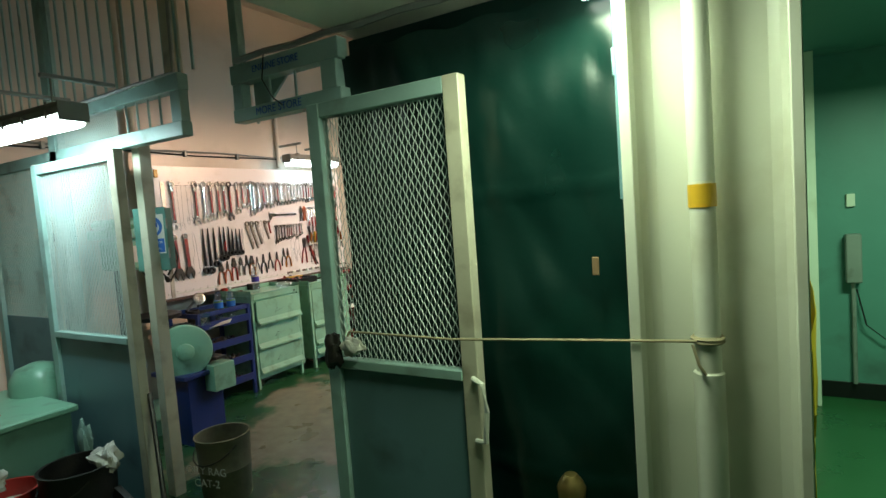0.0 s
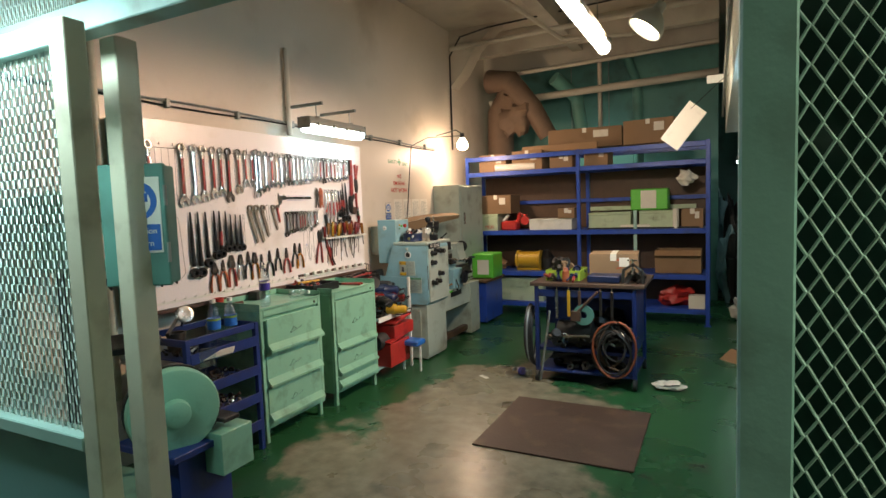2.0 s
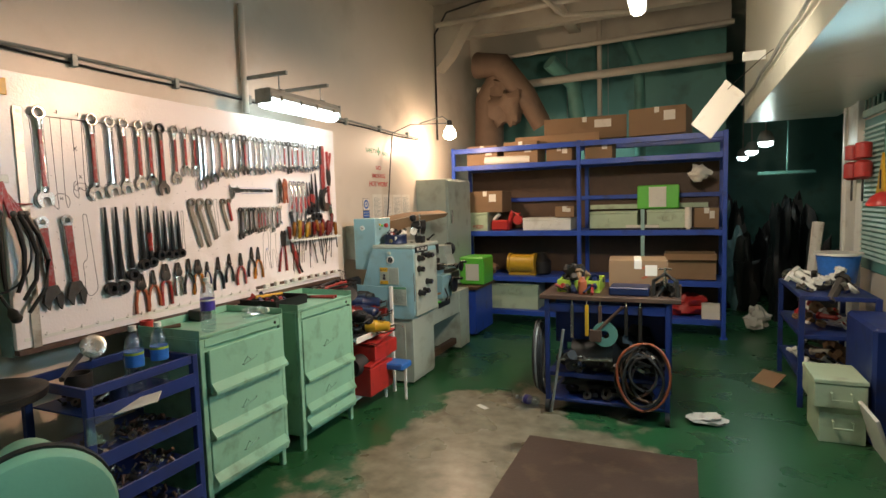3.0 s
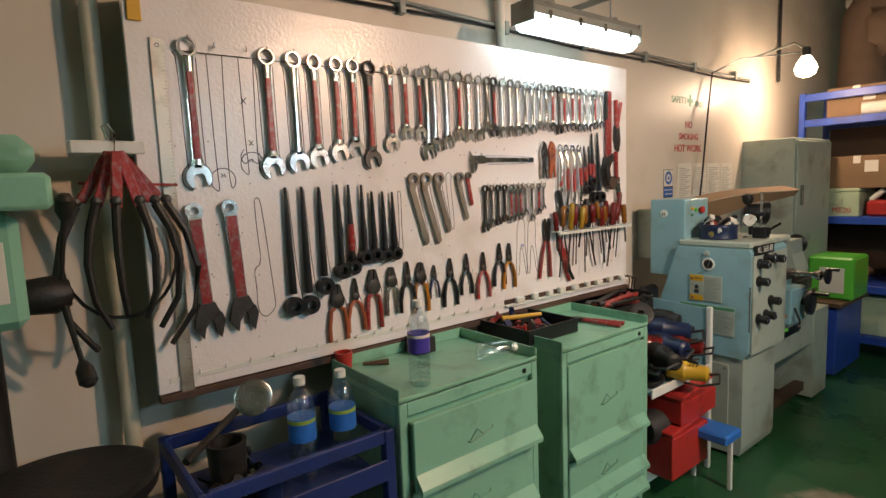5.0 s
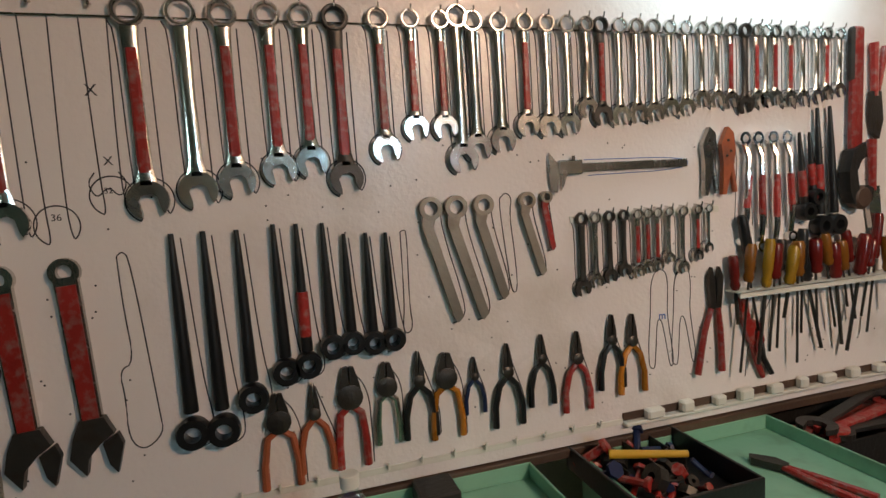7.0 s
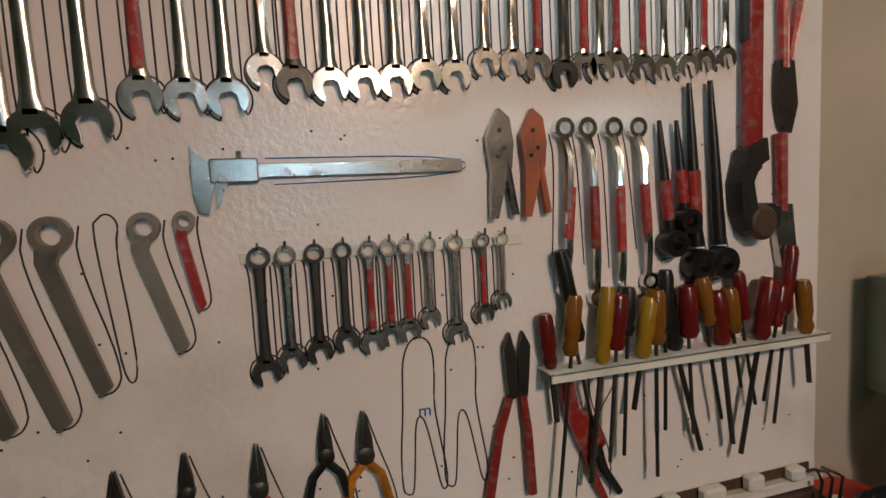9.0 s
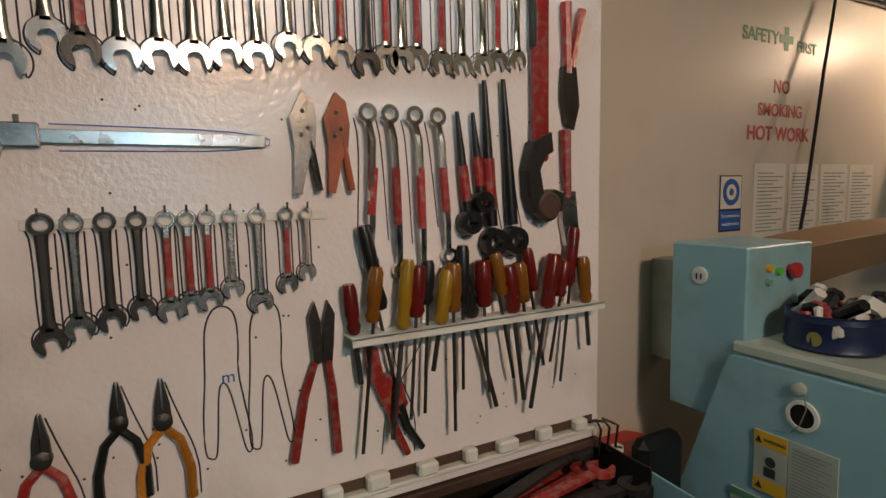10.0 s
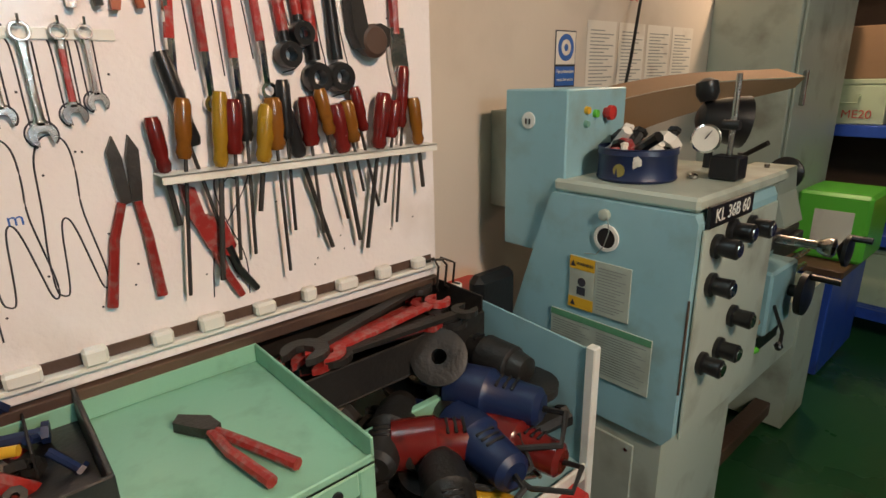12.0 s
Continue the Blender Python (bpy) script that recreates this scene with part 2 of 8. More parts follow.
# ---- mesh kit ----
class Kit:
    """Collects vertices and faces of one mesh."""

    def __init__(self):
        self.v, self.f = [], []

    def add(self, verts, faces):
        k = len(self.v)
        self.v += [tuple(p) for p in verts]
        self.f += [tuple(i + k for i in q) for q in faces]
        return self

    def box(self, x0, x1, y0, y1, z0, z1, c=0.003, m=None):
        """A box with chamfered edges."""
        c = min(c, abs(x1 - x0) / 3, abs(y1 - y0) / 3, abs(z1 - z0) / 3)
        lo, hi = (x0, y0, z0), (x1, y1, z1)
        verts, index = [], {}
        for sx in (0, 1):
            for sy in (0, 1):
                for sz in (0, 1):
                    s = (sx, sy, sz)
                    for a in range(3):
                        p = [hi[i] - c if s[i] else lo[i] + c for i in range(3)]
                        p[a] = hi[a] if s[a] else lo[a]
                        index[s, a] = len(verts)
                        verts.append(p)
        faces = []
        for a in range(3):
            b, d = (a + 1) % 3, (a + 2) % 3
            for s in (0, 1):
                q = []
                for u, w in ((0, 0), (1, 0), (1, 1), (0, 1)):
                    k = [0, 0, 0]
                    k[a], k[b], k[d] = s, u, w
                    q.append(index[tuple(k), a])
                faces.append(q if s else q[::-1])
            for u in (0, 1):
                for w in (0, 1):
                    k0, k1 = [0, 0, 0], [0, 0, 0]
                    k0[b] = k1[b] = u
                    k0[d] = k1[d] = w
                    k1[a] = 1
                    q = [index[tuple(k0), b], index[tuple(k1), b], index[tuple(k1), d], index[tuple(k0), d]]
                    faces.append(q if u != w else q[::-1])
        for sx in (0, 1):
            for sy in (0, 1):
                for sz in (0, 1):
                    s = (sx, sy, sz)
                    q = [index[s, 0], index[s, 1], index[s, 2]]
                    faces.append(q if (sx + sy + sz) % 2 else q[::-1])
        if m is not None:
            verts = [m @ Vector(p) for p in verts]
        return self.add(verts, faces)

    def tube(self, pts, r, n=8, r1=None, cap=True):
        """A round bar along points; r to r1."""
        pts = [Vector(p) for p in pts]
        verts, faces = [], []
        up = None
        for i, p in enumerate(pts):
            d = (pts[min(i + 1, len(pts) - 1)] - pts[max(i - 1, 0)]).normalized()
            if up is None:
                up = Vector((0, 0, 1)) if abs(d.z) < 0.9 else Vector((1, 0, 0))
            a = d.cross(up)
            if a.length < 1e-4:
                a = d.cross(Vector((0, 1, 0)))
            a.normalize()
            b = d.cross(a).normalized()
            rad = r if r1 is None else r + (r1 - r) * i / max(1, len(pts) - 1)
            for k in range(n):
                t = 2 * math.pi * k / n
                verts.append(p + rad * (a * math.cos(t) + b * math.sin(t)))
        for i in range(len(pts) - 1):
            for k in range(n):
                k2 = (k + 1) % n
                faces.append((i * n + k, i * n + k2, (i + 1) * n + k2, (i + 1) * n + k))
        if cap:
            faces.append(tuple(range(n))[::-1])
            faces.append(tuple((len(pts) - 1) * n + k for k in range(n)))
        return self.add(verts, faces)

    def lathe(self, c, axis, profile, n=20):
        """Turns (along, radius) pairs about an axis through c."""
        c, axis = Vector(c), Vector(axis).normalized()
        a = axis.orthogonal().normalized()
        b = axis.cross(a)
        verts, faces = [], []
        for h, r in profile:
            for k in range(n):
                t = 2 * math.pi * k / n
                verts.append(c + axis * h + (a * math.cos(t) + b * math.sin(t)) * max(r, 0.0005))
        for i in range(len(profile) - 1):
            for k in range(n):
                k2 = (k + 1) % n
                faces.append((i * n + k, i * n + k2, (i + 1) * n + k2, (i + 1) * n + k))
        if tuple(profile[0]) != tuple(profile[-1]):
            faces.append(tuple(range(n))[::-1])
            faces.append(tuple((len(profile) - 1) * n + k for k in range(n)))
        return self.add(verts, faces)

    def bar(self, stations, y, x0, x1, crown=0.5):
        """An upright flat bar with bevelled edges; stations of (half width, z)."""
        verts, faces = [], []
        e = (x1 - x0) * 0.35
        for w, z in stations:
            verts += [(x0, y - w * 0.8, z), (x0 + e, y - w, z), (x1 - e, y - w, z), (x1, y - w * crown, z), (x1, y + w * crown, z), (x1 - e, y + w, z), (x0 + e, y + w, z), (x0, y + w * 0.8, z)]
        for i in range(len(stations) - 1):
            for k in range(8):
                k2 = (k + 1) % 8
                faces.append((8 * i + k, 8 * i + k2, 8 * i + 8 + k2, 8 * i + 8 + k))
        faces += [tuple(range(8))[::-1], tuple(8 * (len(stations) - 1) + k for k in range(8))]
        return self.add(verts, faces)

    def prism(self, outline, x0, x1, axis="x"):
        """A flat outline of (u, w) pairs given thickness along an axis; for x: (y, z), for y: (x, z), for z: (x, y)."""
        n = len(outline)

        def place(h, u, w):
            return {"x": (h, u, w), "y": (u, h, w), "z": (u, w, h)}[axis]

        verts = [place(x0, u, w) for u, w in outline] + [place(x1, u, w) for u, w in outline]
        faces = [tuple(range(n))[::-1], tuple(range(n, 2 * n))]
        faces += [(i, (i + 1) % n, n + (i + 1) % n, n + i) for i in range(n)]
        return self.add(verts, faces)

    def ring(self, cy, cz, r0, r1, x0, x1, a0=0.0, a1=360.0, n=18):
        """A flat ring, or part of one, in a wall's plane."""
        full = abs(a1 - a0) >= 359.9
        m = n if full else n + 1
        verts, faces = [], []
        for i in range(m):
            t = radians(a0 + (a1 - a0) * i / n)
            s, c = math.sin(t), math.cos(t)
            verts += [(x0, cy + r0 * c, cz + r0 * s), (x0, cy + r1 * c, cz + r1 * s), (x1, cy + r1 * c, cz + r1 * s), (x1, cy + r0 * c, cz + r0 * s)]
        for i in range(n):
            j = (i + 1) % m
            for k in range(4):
                k2 = (k + 1) % 4
                faces.append((4 * i + k, 4 * i + k2, 4 * j + k2, 4 * j + k))
        if not full:
            faces += [(0, 1, 2, 3), (4 * n + 3, 4 * n + 2, 4 * n + 1, 4 * n)]
        return self.add(verts, faces)

    def sheet(self, grid):
        """A sheet from rows of points."""
        w = len(grid[0])
        verts = [p for row in grid for p in row]
        faces = [(i * w + k, i * w + k + 1, (i + 1) * w + k + 1, (i + 1) * w + k) for i in range(len(grid) - 1) for k in range(w - 1)]
        return self.add(verts, faces)

    def turn(self, m, start=0):
        self.v[start:] = [tuple(m @ Vector(p)) for p in self.v[start:]]
        return self

    def mesh(self, name, mat, smooth=False):
        me = bpy.data.meshes.new(name)
        me.from_pydata(self.v, [], self.f)
        b = bmesh.new()
        b.from_mesh(me)
        bmesh.ops.recalc_face_normals(b, faces=b.faces)
        b.to_mesh(me)
        b.free()
        me.materials.append(mat)
        if smooth:
            me.shade_smooth()
            me.set_sharp_from_angle(angle=radians(40))
        return me


def thing(name, at, label, category, group="", kind=""):
    """A top-level thing: an empty at its base, whose parts are given in world metres."""
    o = new(name)
    o.empty_display_size = 0.05
    o.location = at
    return tagged(o, label, category, group, kind)


def base_of(o):
    p = Vector((0, 0, 0))
    while o is not None:
        p += Vector(o.location)
        o = o.parent
    return p


def part(name, kit, mat, parent, label="", smooth=False, kind=""):
    """One mesh under a thing or under a part; the kit is in world metres."""
    p = base_of(parent)
    kit.v = [(x - p.x, y - p.y, z - p.z) for x, y, z in kit.v]
    o = new(name, kit.mesh(name, mat, smooth))
    o.parent = parent
    return tagged(o, label, "", "", kind)


def solid(name, kit, mat, label, category, group="", kind="", smooth=False):
    """A thing that is one mesh."""
    lo = [min(p[i] for p in kit.v) for i in range(3)]
    hi = [max(p[i] for p in kit.v) for i in range(3)]
    at = Vector(((lo[0] + hi[0]) / 2, (lo[1] + hi[1]) / 2, lo[2]))
    kit.v = [(x - at.x, y - at.y, z - at.z) for x, y, z in kit.v]
    o = new(name, kit.mesh(name, mat, smooth))
    o.location = at
    return tagged(o, label, category, group, kind)


def words(text, m, size, mat, parent, name="lettering", stretch=1.0, bold=0.0):
    """Flat letters lying in the xy plane of m."""
    cu = bpy.data.curves.new(name, "FONT")
    cu.body, cu.size, cu.extrude, cu.align_x, cu.align_y = text, size, 0.0006, "CENTER", "CENTER"
    cu.offset = bold * size
    tmp = bpy.data.objects.new(name, cu)
    scene.collection.objects.link(tmp)
    me = bpy.data.meshes.new_from_object(tmp.evaluated_get(bpy.context.evaluated_depsgraph_get()))
    bpy.data.objects.remove(tmp)
    me.materials.clear()
    me.materials.append(mat)
    me.transform(Matrix.Diagonal((stretch, 1, 1, 1)))
    p = base_of(parent)
    me.transform(Matrix.Translation(-p) @ m)
    o = new(name, me)
    o.parent = parent
    return o


ON_X = Matrix(((0, 0, 1, 0), (1, 0, 0, 0), (0, 1, 0, 0), (0, 0, 0, 1)))      # faces +x, reads along +y
ON_Y = Matrix(((1, 0, 0, 0), (0, 0, -1, 0), (0, 1, 0, 0), (0, 0, 0, 1)))     # faces -y, reads along +x
ON_NX = Matrix(((0, 0, -1, 0), (-1, 0, 0, 0), (0, 1, 0, 0), (0, 0, 0, 1)))   # faces -x, reads along -y


def on(base, x, y, z, roll=0):
    return Matrix.Translation((x, y, z)) @ base @ pose(0, 0, 0, 0, 0, roll)


# ---- setting ----
def setting(name, kit, mat, label, smooth=False):
    return solid(name, kit, mat, label, "structure", "", "structure", smooth)


WALL, FACE = -4.79, -4.608          # tool wall, face of the tool board
setting("floor", Kit().box(-6.0, 3.0, -3.0, 15.0, -0.15, 0.0), FLOOR, "green painted steel floor, worn bare and stained")
setting("wall_west", Kit().box(-5.0, WALL, -3.0, 15.0, 0.0, 3.9), CREAM, "cream painted steel workshop wall")
setting("wall_north", Kit().box(WALL, -1.5, 9.8, 10.0, 0.0, 3.9), TEAL, "dull teal painted bulkhead behind the shelves")
setting("wall_south", Kit().box(-5.0, 3.0, -3.2, -3.0, 0.0, 3.9), CREAM, "cream painted wall behind the entrance")
setting("wall_aisle_end", Kit().box(-1.5, 3.0, 13.0, 13.2, 0.0, 3.9), TEAL, "dark wall at the end of the aisle")
setting("wall_passage", Kit().box(0.22, 1.9, 4.8, 4.95, 0.0, 2.6), TEAL, "green lit passage wall")
setting("wall_passage_skirting", Kit().box(0.225, 1.9, 4.785, 4.797, 0.0, 0.12), BLACK, "black skirting along the passage wall")
setting("wall_east", Kit().box(1.9, 2.05, -3.0, 13.0, 0.0, 3.9), TEAL, "green lit side wall of the passage")
setting("ceiling", Kit().box(-5.0, 3.0, -3.2, 15.0, 3.9, 4.05), CEIL, "dull painted steel deckhead")
deck = Kit().box(-1.43, -0.62, -3.0, 8.1, 2.27, 2.42).box(-1.43, -1.39, -3.0, 8.1, 2.42, 3.9)
setting("ceiling_deck_underside", deck, PILLAR, "glossy cream underside of a lower deck")
setting("ceiling_passage", Kit().box(-0.62, 2.0, -3.0, 4.8, 2.45, 2.55), TEAL, "green painted passage ceiling")
beams = Kit()
for y, d in ((8.15, 0.30), (9.0, 0.35)):
    beams.box(WALL, -1.5, y, y + 0.14, 3.9 - d, 3.9)
beams.prism([(-4.79, 3.9), (-4.79, 3.15), (-4.62, 3.32), (-4.42, 3.62), (-4.1, 3.9)], 7.75, 8.02, "y")
beams.box(-3.4, -3.25, 2.0, 9.8, 3.7, 3.9)
setting("ceiling_beam", beams, CEIL, "painted steel beams under the deckhead")


# ---- the gate ----
def strand_mesh(x0, x1, y, z0, z1, w=0.026, h=0.044, r=0.0022):
    """Expanded metal: zigzag strands side by side."""
    k = Kit()
    cols = int((x1 - x0) / w)
    w = (x1 - x0) / cols
    rows = int((z1 - z0) / (h / 2))
    step = (z1 - z0) / rows
    for c in range(cols + 1):
        for s in (-1, 1):
            base = len(k.v)
            for i in range(rows + 1):
                x = x0 + c * w + s * (w / 2 - r * 0.6) * (0 if i % 2 else 1)
                x = min(max(x, x0), x1)
                z = z0 + i * step
                yy = y + (0.003 if i % 2 else -0.003) * s
                k.v += [(x - r, yy, z), (x, yy - r, z), (x + r, yy, z), (x, yy + r, z)]
                if i:
                    a = base + 4 * (i - 1)
                    for q in range(4):
                        q2 = (q + 1) % 4
                        k.f.append((a + q, a + q2, a + 4 + q2, a + 4 + q))
    return k


def mesh_door(x0, x1, y, label, handle_side=0):
    d = thing("mesh_door", ((x0 + x1) / 2, y, 0.03), label, "door", "sliding doors of the store cage")
    f = 0.035
    part("stile", Kit().box(x0, x0 + f * 1.7, y - 0.025, y + 0.025, 0.03, 1.985), FRAMEBLUE, d)
    part("stile", Kit().box(x1 - f * 1.7, x1, y - 0.025, y + 0.025, 0.03, 1.985), POST, d)
    part("top_rail", Kit().box(x0 + f * 1.7, x1 - f * 1.7, y - 0.024, y + 0.024, 1.93, 1.985), FRAMEBLUE, d)
    part("middle_rail", Kit().box(x0 + f * 1.7, x1 - f * 1.7, y - 0.028, y + 0.024, 0.985, 1.02), FRAMEBLUE, d)
    part("bottom_rail", Kit().box(x0 + f * 1.7, x1 - f * 1.7, y - 0.024, y + 0.024, 0.03, 0.08), GREYBLUE, d)
    part("kick_panel", Kit().box(x0 + f * 1.7, x1 - f * 1.7, y - 0.006, y + 0.006, 0.08, 0.985), GREYBLUE, d, "grey-blue sheet steel panel with scuffs")
    part("wire_mesh", strand_mesh(x0 + f * 1.7, x1 - f * 1.7, y, 1.02, 1.93), MESHPAINT, d, "pale diamond expanded metal", kind="stuff")
    if handle_side:
        hx = x1 + 0.002 if handle_side > 0 else x0
        part("pull_handle", Kit().tube([(hx - 0.02, y - 0.03, 1.0), (hx + 0.025, y - 0.05, 0.99), (hx + 0.035, y - 0.05, 0.90), (hx + 0.025, y - 0.05, 0.80), (hx - 0.02, y - 0.03, 0.79)], 0.009, 8), PILLAR, d, "", True)
    return d


mesh_door(-1.49, -0.835, 1.58, "grey-blue steel sliding door with diamond mesh above", 1)
mesh_door(-3.67, -2.80, 1.575, "grey-blue steel mesh door slid open beside the post")

cage = thing("cage_partition", (-3.5, 1.74, 0), "pale blue-green steel cage partition with bars above", "partition", "", "structure")
part("post", Kit().box(-3.10, -3.03, 1.82, 1.89, 0, 2.05), POST, cage, "cream painted post")
part("post", Kit().box(-3.72, -3.64, 1.68, 1.74, 0, 3.2), FRAMEBLUE, cage)
part("post", Kit().box(-4.70, -4.63, 1.68, 1.74, 0, 3.2), FRAMEBLUE, cage)
part("header_rail", Kit().box(-4.7, -2.42, 1.68, 1.74, 2.01, 2.08), FRAMEBLUE, cage)
part("header_rail", Kit().box(-4.7, -2.42, 1.68, 1.74, 2.23, 2.31), FRAMEBLUE, cage)
part("header_end", Kit().box(-2.50, -2.422, 1.685, 1.735, 2.08, 2.23), FRAMEBLUE, cage)
part("post", Kit().box(-2.52, -2.44, 1.685, 1.735, 2.31, 3.9), POST, cage)
part("header_rail", Kit().box(-2.02, -1.40, 1.66, 1.72, 2.005, 2.06), FRAMEBLUE, cage)
part("header_rail", Kit().box(-2.02, -1.40, 1.66, 1.72, 2.17, 2.25), FRAMEBLUE, cage)
part("header_end", Kit().box(-2.018, -1.96, 1.665, 1.715, 2.06, 2.17), FRAMEBLUE, cage)
part("header_end", Kit().box(-1.50, -1.42, 1.665, 1.715, 2.06, 2.17), FRAMEBLUE, cage)
part("post", Kit().box(-2.01, -1.96, 1.67, 1.71, 2.25, 3.9), FRAMEBLUE, cage)
for i in range(2):
    part("header_bar", Kit().tube([(-1.81 + 0.15 * i, 1.69, 2.06), (-1.81 + 0.15 * i, 1.69, 2.17)], 0.006, 6), FRAMEBLUE, cage)
for i in range(22):
    x = -4.6 + i * 0.108
    part("bar", Kit().tube([(x, 1.71, 2.31), (x, 1.71, 3.9)], 0.008, 6), FRAMEBLUE, cage)
for i in range(6):
    x = -2.92 + i * 0.1
    if x < -2.5:
        part("bar", Kit().tube([(x, 1.71, 2.08), (x, 1.71, 2.23)], 0.007, 6), FRAMEBLUE, cage)
part("top_mesh", strand_mesh(-3.64, -3.0, 1.70, 2.08, 2.23, 0.02, 0.034), MESHPAINT, cage, "", kind="stuff")
part("side_mesh", strand_mesh(-4.63, -3.72, 1.71, 1.05, 2.01, 0.024, 0.04), FRAMEBLUE, cage, "", kind="stuff")
part("side_panel", Kit().box(-4.63, -3.72, 1.705, 1.715, 0.0, 1.05), GREYBLUE, cage, "grey-blue sheet steel")
part("gusset_plate", Kit().prism([(-1.95, 2.25), (-1.95, 2.0), (-1.66, 2.25)], 1.725, 1.737, "y"), FRAMEBLUE, cage)
words("MORE STORE", on(ON_Y, -1.74, 1.657, 2.032), 0.045, BLUEINK, cage)
words("ENGINE STORE", on(ON_Y, -1.74, 1.657, 2.21), 0.04, BLUEINK, cage)

# column with a pipe in front
col = thing("column", (-0.13, 1.62, 0), "cream painted steel column with open flanges", "column", "", "structure")
part("flange", Kit().box(-0.335, -0.305, 1.50, 1.76, 0, 2.27), PILLAR, col)
part("flange", Kit().box(0.045, 0.072, 1.50, 1.76, 0, 2.27), PILLAR, col)
part("web", Kit().box(-0.305, 0.045, 1.60, 1.62, 0, 2.27), PILLAR, col)
part("fillet", Kit().prism([(-0.305, 1.60), (-0.305, 1.56), (-0.29, 1.585), (-0.265, 1.60)], 0, 2.27, "z"), PILLAR, col)
part("fillet", Kit().prism([(0.045, 1.60), (0.005, 1.60), (0.03, 1.585), (0.045, 1.56)], 0, 2.27, "z"), PILLAR, col)
pipe = thing("drain_pipe", (-0.148, 1.52, 0), "white painted vertical pipe with a yellow band", "pipe", "", "structure")
part("pipe_body", Kit().tube([(-0.148, 1.53, 0), (-0.148, 1.53, 2.27)], 0.031, 20), PILLAR, pipe, "", True)
part("band", Kit().lathe((-0.148, 1.53, 1.515), (0, 0, 1), [(0, 0.032), (0, 0.0335), (0.058, 0.0335), (0.058, 0.032)], 20), YELLOW, pipe, "yellow marking band", True)
part("sleeve", Kit().lathe((-0.148, 1.53, 0.75), (0, 0, 1), [(0, 0.032), (0, 0.037), (0.34, 0.037), (0.345, 0.032)], 20), PILLAR, pipe, "", True)
rope = thing("rope", (-0.8, 1.5, 1.12), "thin tan rope tied from mesh door to pipe", "rope")
ROPE = material("tan_rope", (0.33, 0.28, 0.17), 0.8, 0, 0.2, 60, 0.5, 200)
part("line", Kit().tube([(-1.36, 1.545, 1.132), (-0.9, 1.50, 1.14), (-0.5, 1.49, 1.163), (-0.17, 1.495, 1.178)], 0.0042, 6), ROPE, rope, "", True)
part("knot", Kit().lathe((-0.148, 1.53, 1.168), (0, 0, 1), [(0, 0.038), (0.004, 0.042), (0.009, 0.038), (0.013, 0.042), (0.018, 0.037)], 16).tube([(-0.18, 1.49, 1.17), (-0.165, 1.48, 1.12), (-0.15, 1.485, 1.095)], 0.004, 6), ROPE, rope, "", True)
part("knot", Kit().tube([(-1.36, 1.545, 1.13), (-1.37, 1.54, 1.10), (-1.35, 1.54, 1.08), (-1.345, 1.545, 1.11)], 0.005, 6), ROPE, rope, "", True)


def crumple(c, sx, sy, sz, seed, n=12):
    """A crumpled soft lump."""
    k = Kit()
    grid = []
    for i in range(n + 1):
        th = math.pi * i / n
        row = []
        for j in range(2 * n + 1):
            ph = math.pi * (j % (2 * n)) / n
            d = Vector((math.sin(th) * math.cos(ph), math.sin(th) * math.sin(ph), math.cos(th)))
            q = 0.78 + 0.5 * noise.noise(d * 1.7 + Vector((seed, 0, 0))) + 0.22 * noise.noise(d * 5 + Vector((0, seed, 0)))
            row.append((c[0] + d.x * q * sx, c[1] + d.y * q * sy, c[2] + max(-sz, d.z * q * sz)))
        grid.append(row)
    return k.sheet(grid)


solid("work_glove", crumple((-1.44, 1.535, 1.055), 0.055, 0.03, 0.075, 3), SOOT, "black greasy work glove hung on mesh door", "glove", smooth=True)
solid("cleaning_rag", crumple((-1.34, 1.535, 1.08), 0.06, 0.02, 0.04, 5), RAG, "grey-white rag tucked into mesh door rail", "rag", smooth=True)

# tarpaulin behind the door
rows = []
for i in range(91):
    z = i / 90
    row = []
    for j in range(61):
        x = -1.46 + 1.13 * j / 60
        top = 2.185 + 0.05 * max(0.0, x + 0.9) - 0.008 * math.sin(j * 0.5)
        zz = 0.04 + z * (top - 0.04)
        y = 1.70 - 0.016 * math.sin(x * 9 + zz * 2.2) - 0.05 * noise.noise(Vector((x * 3.1, zz * 2.4, 4))) - 0.022 * abs(noise.noise(Vector((x * 5 + zz * 2, zz * 1.6, 1)))) - 0.007 * abs(noise.noise(Vector((x * 14, zz * 5 + x * 6, 7))))
        if abs(zz - 1.62 - 0.03 * x) < 0.012 or abs(zz - 0.62 + 0.05 * x) < 0.012:
            y -= 0.006
        row.append((x, y + 0.005, zz))
    rows.append(row)
tarp = thing("tarpaulin_curtain", (-0.85, 1.7, 0), "dark green tarpaulin hung behind the mesh door", "curtain")
part("sheet", Kit().sheet(rows), TARP, tarp, "", True)
part("patch", Kit().box(-0.46, -0.44, 1.615, 1.622, 1.33, 1.385), CARD, tarp, "small brown tear")
setting("wall_gate", Kit().box(-1.46, -0.34, 1.80, 1.84, 0, 2.27), TARP, "dark sheet closing the gate side")
solid("conduit", Kit().tube([(-0.36, 1.64, 2.2), (-0.36, 1.64, 1.55)], 0.014, 8).box(-0.378, -0.348, 1.63, 1.66, 1.90, 1.98), GREYBLUE, "grey conduit clipped beside the column", "conduit", smooth=True)


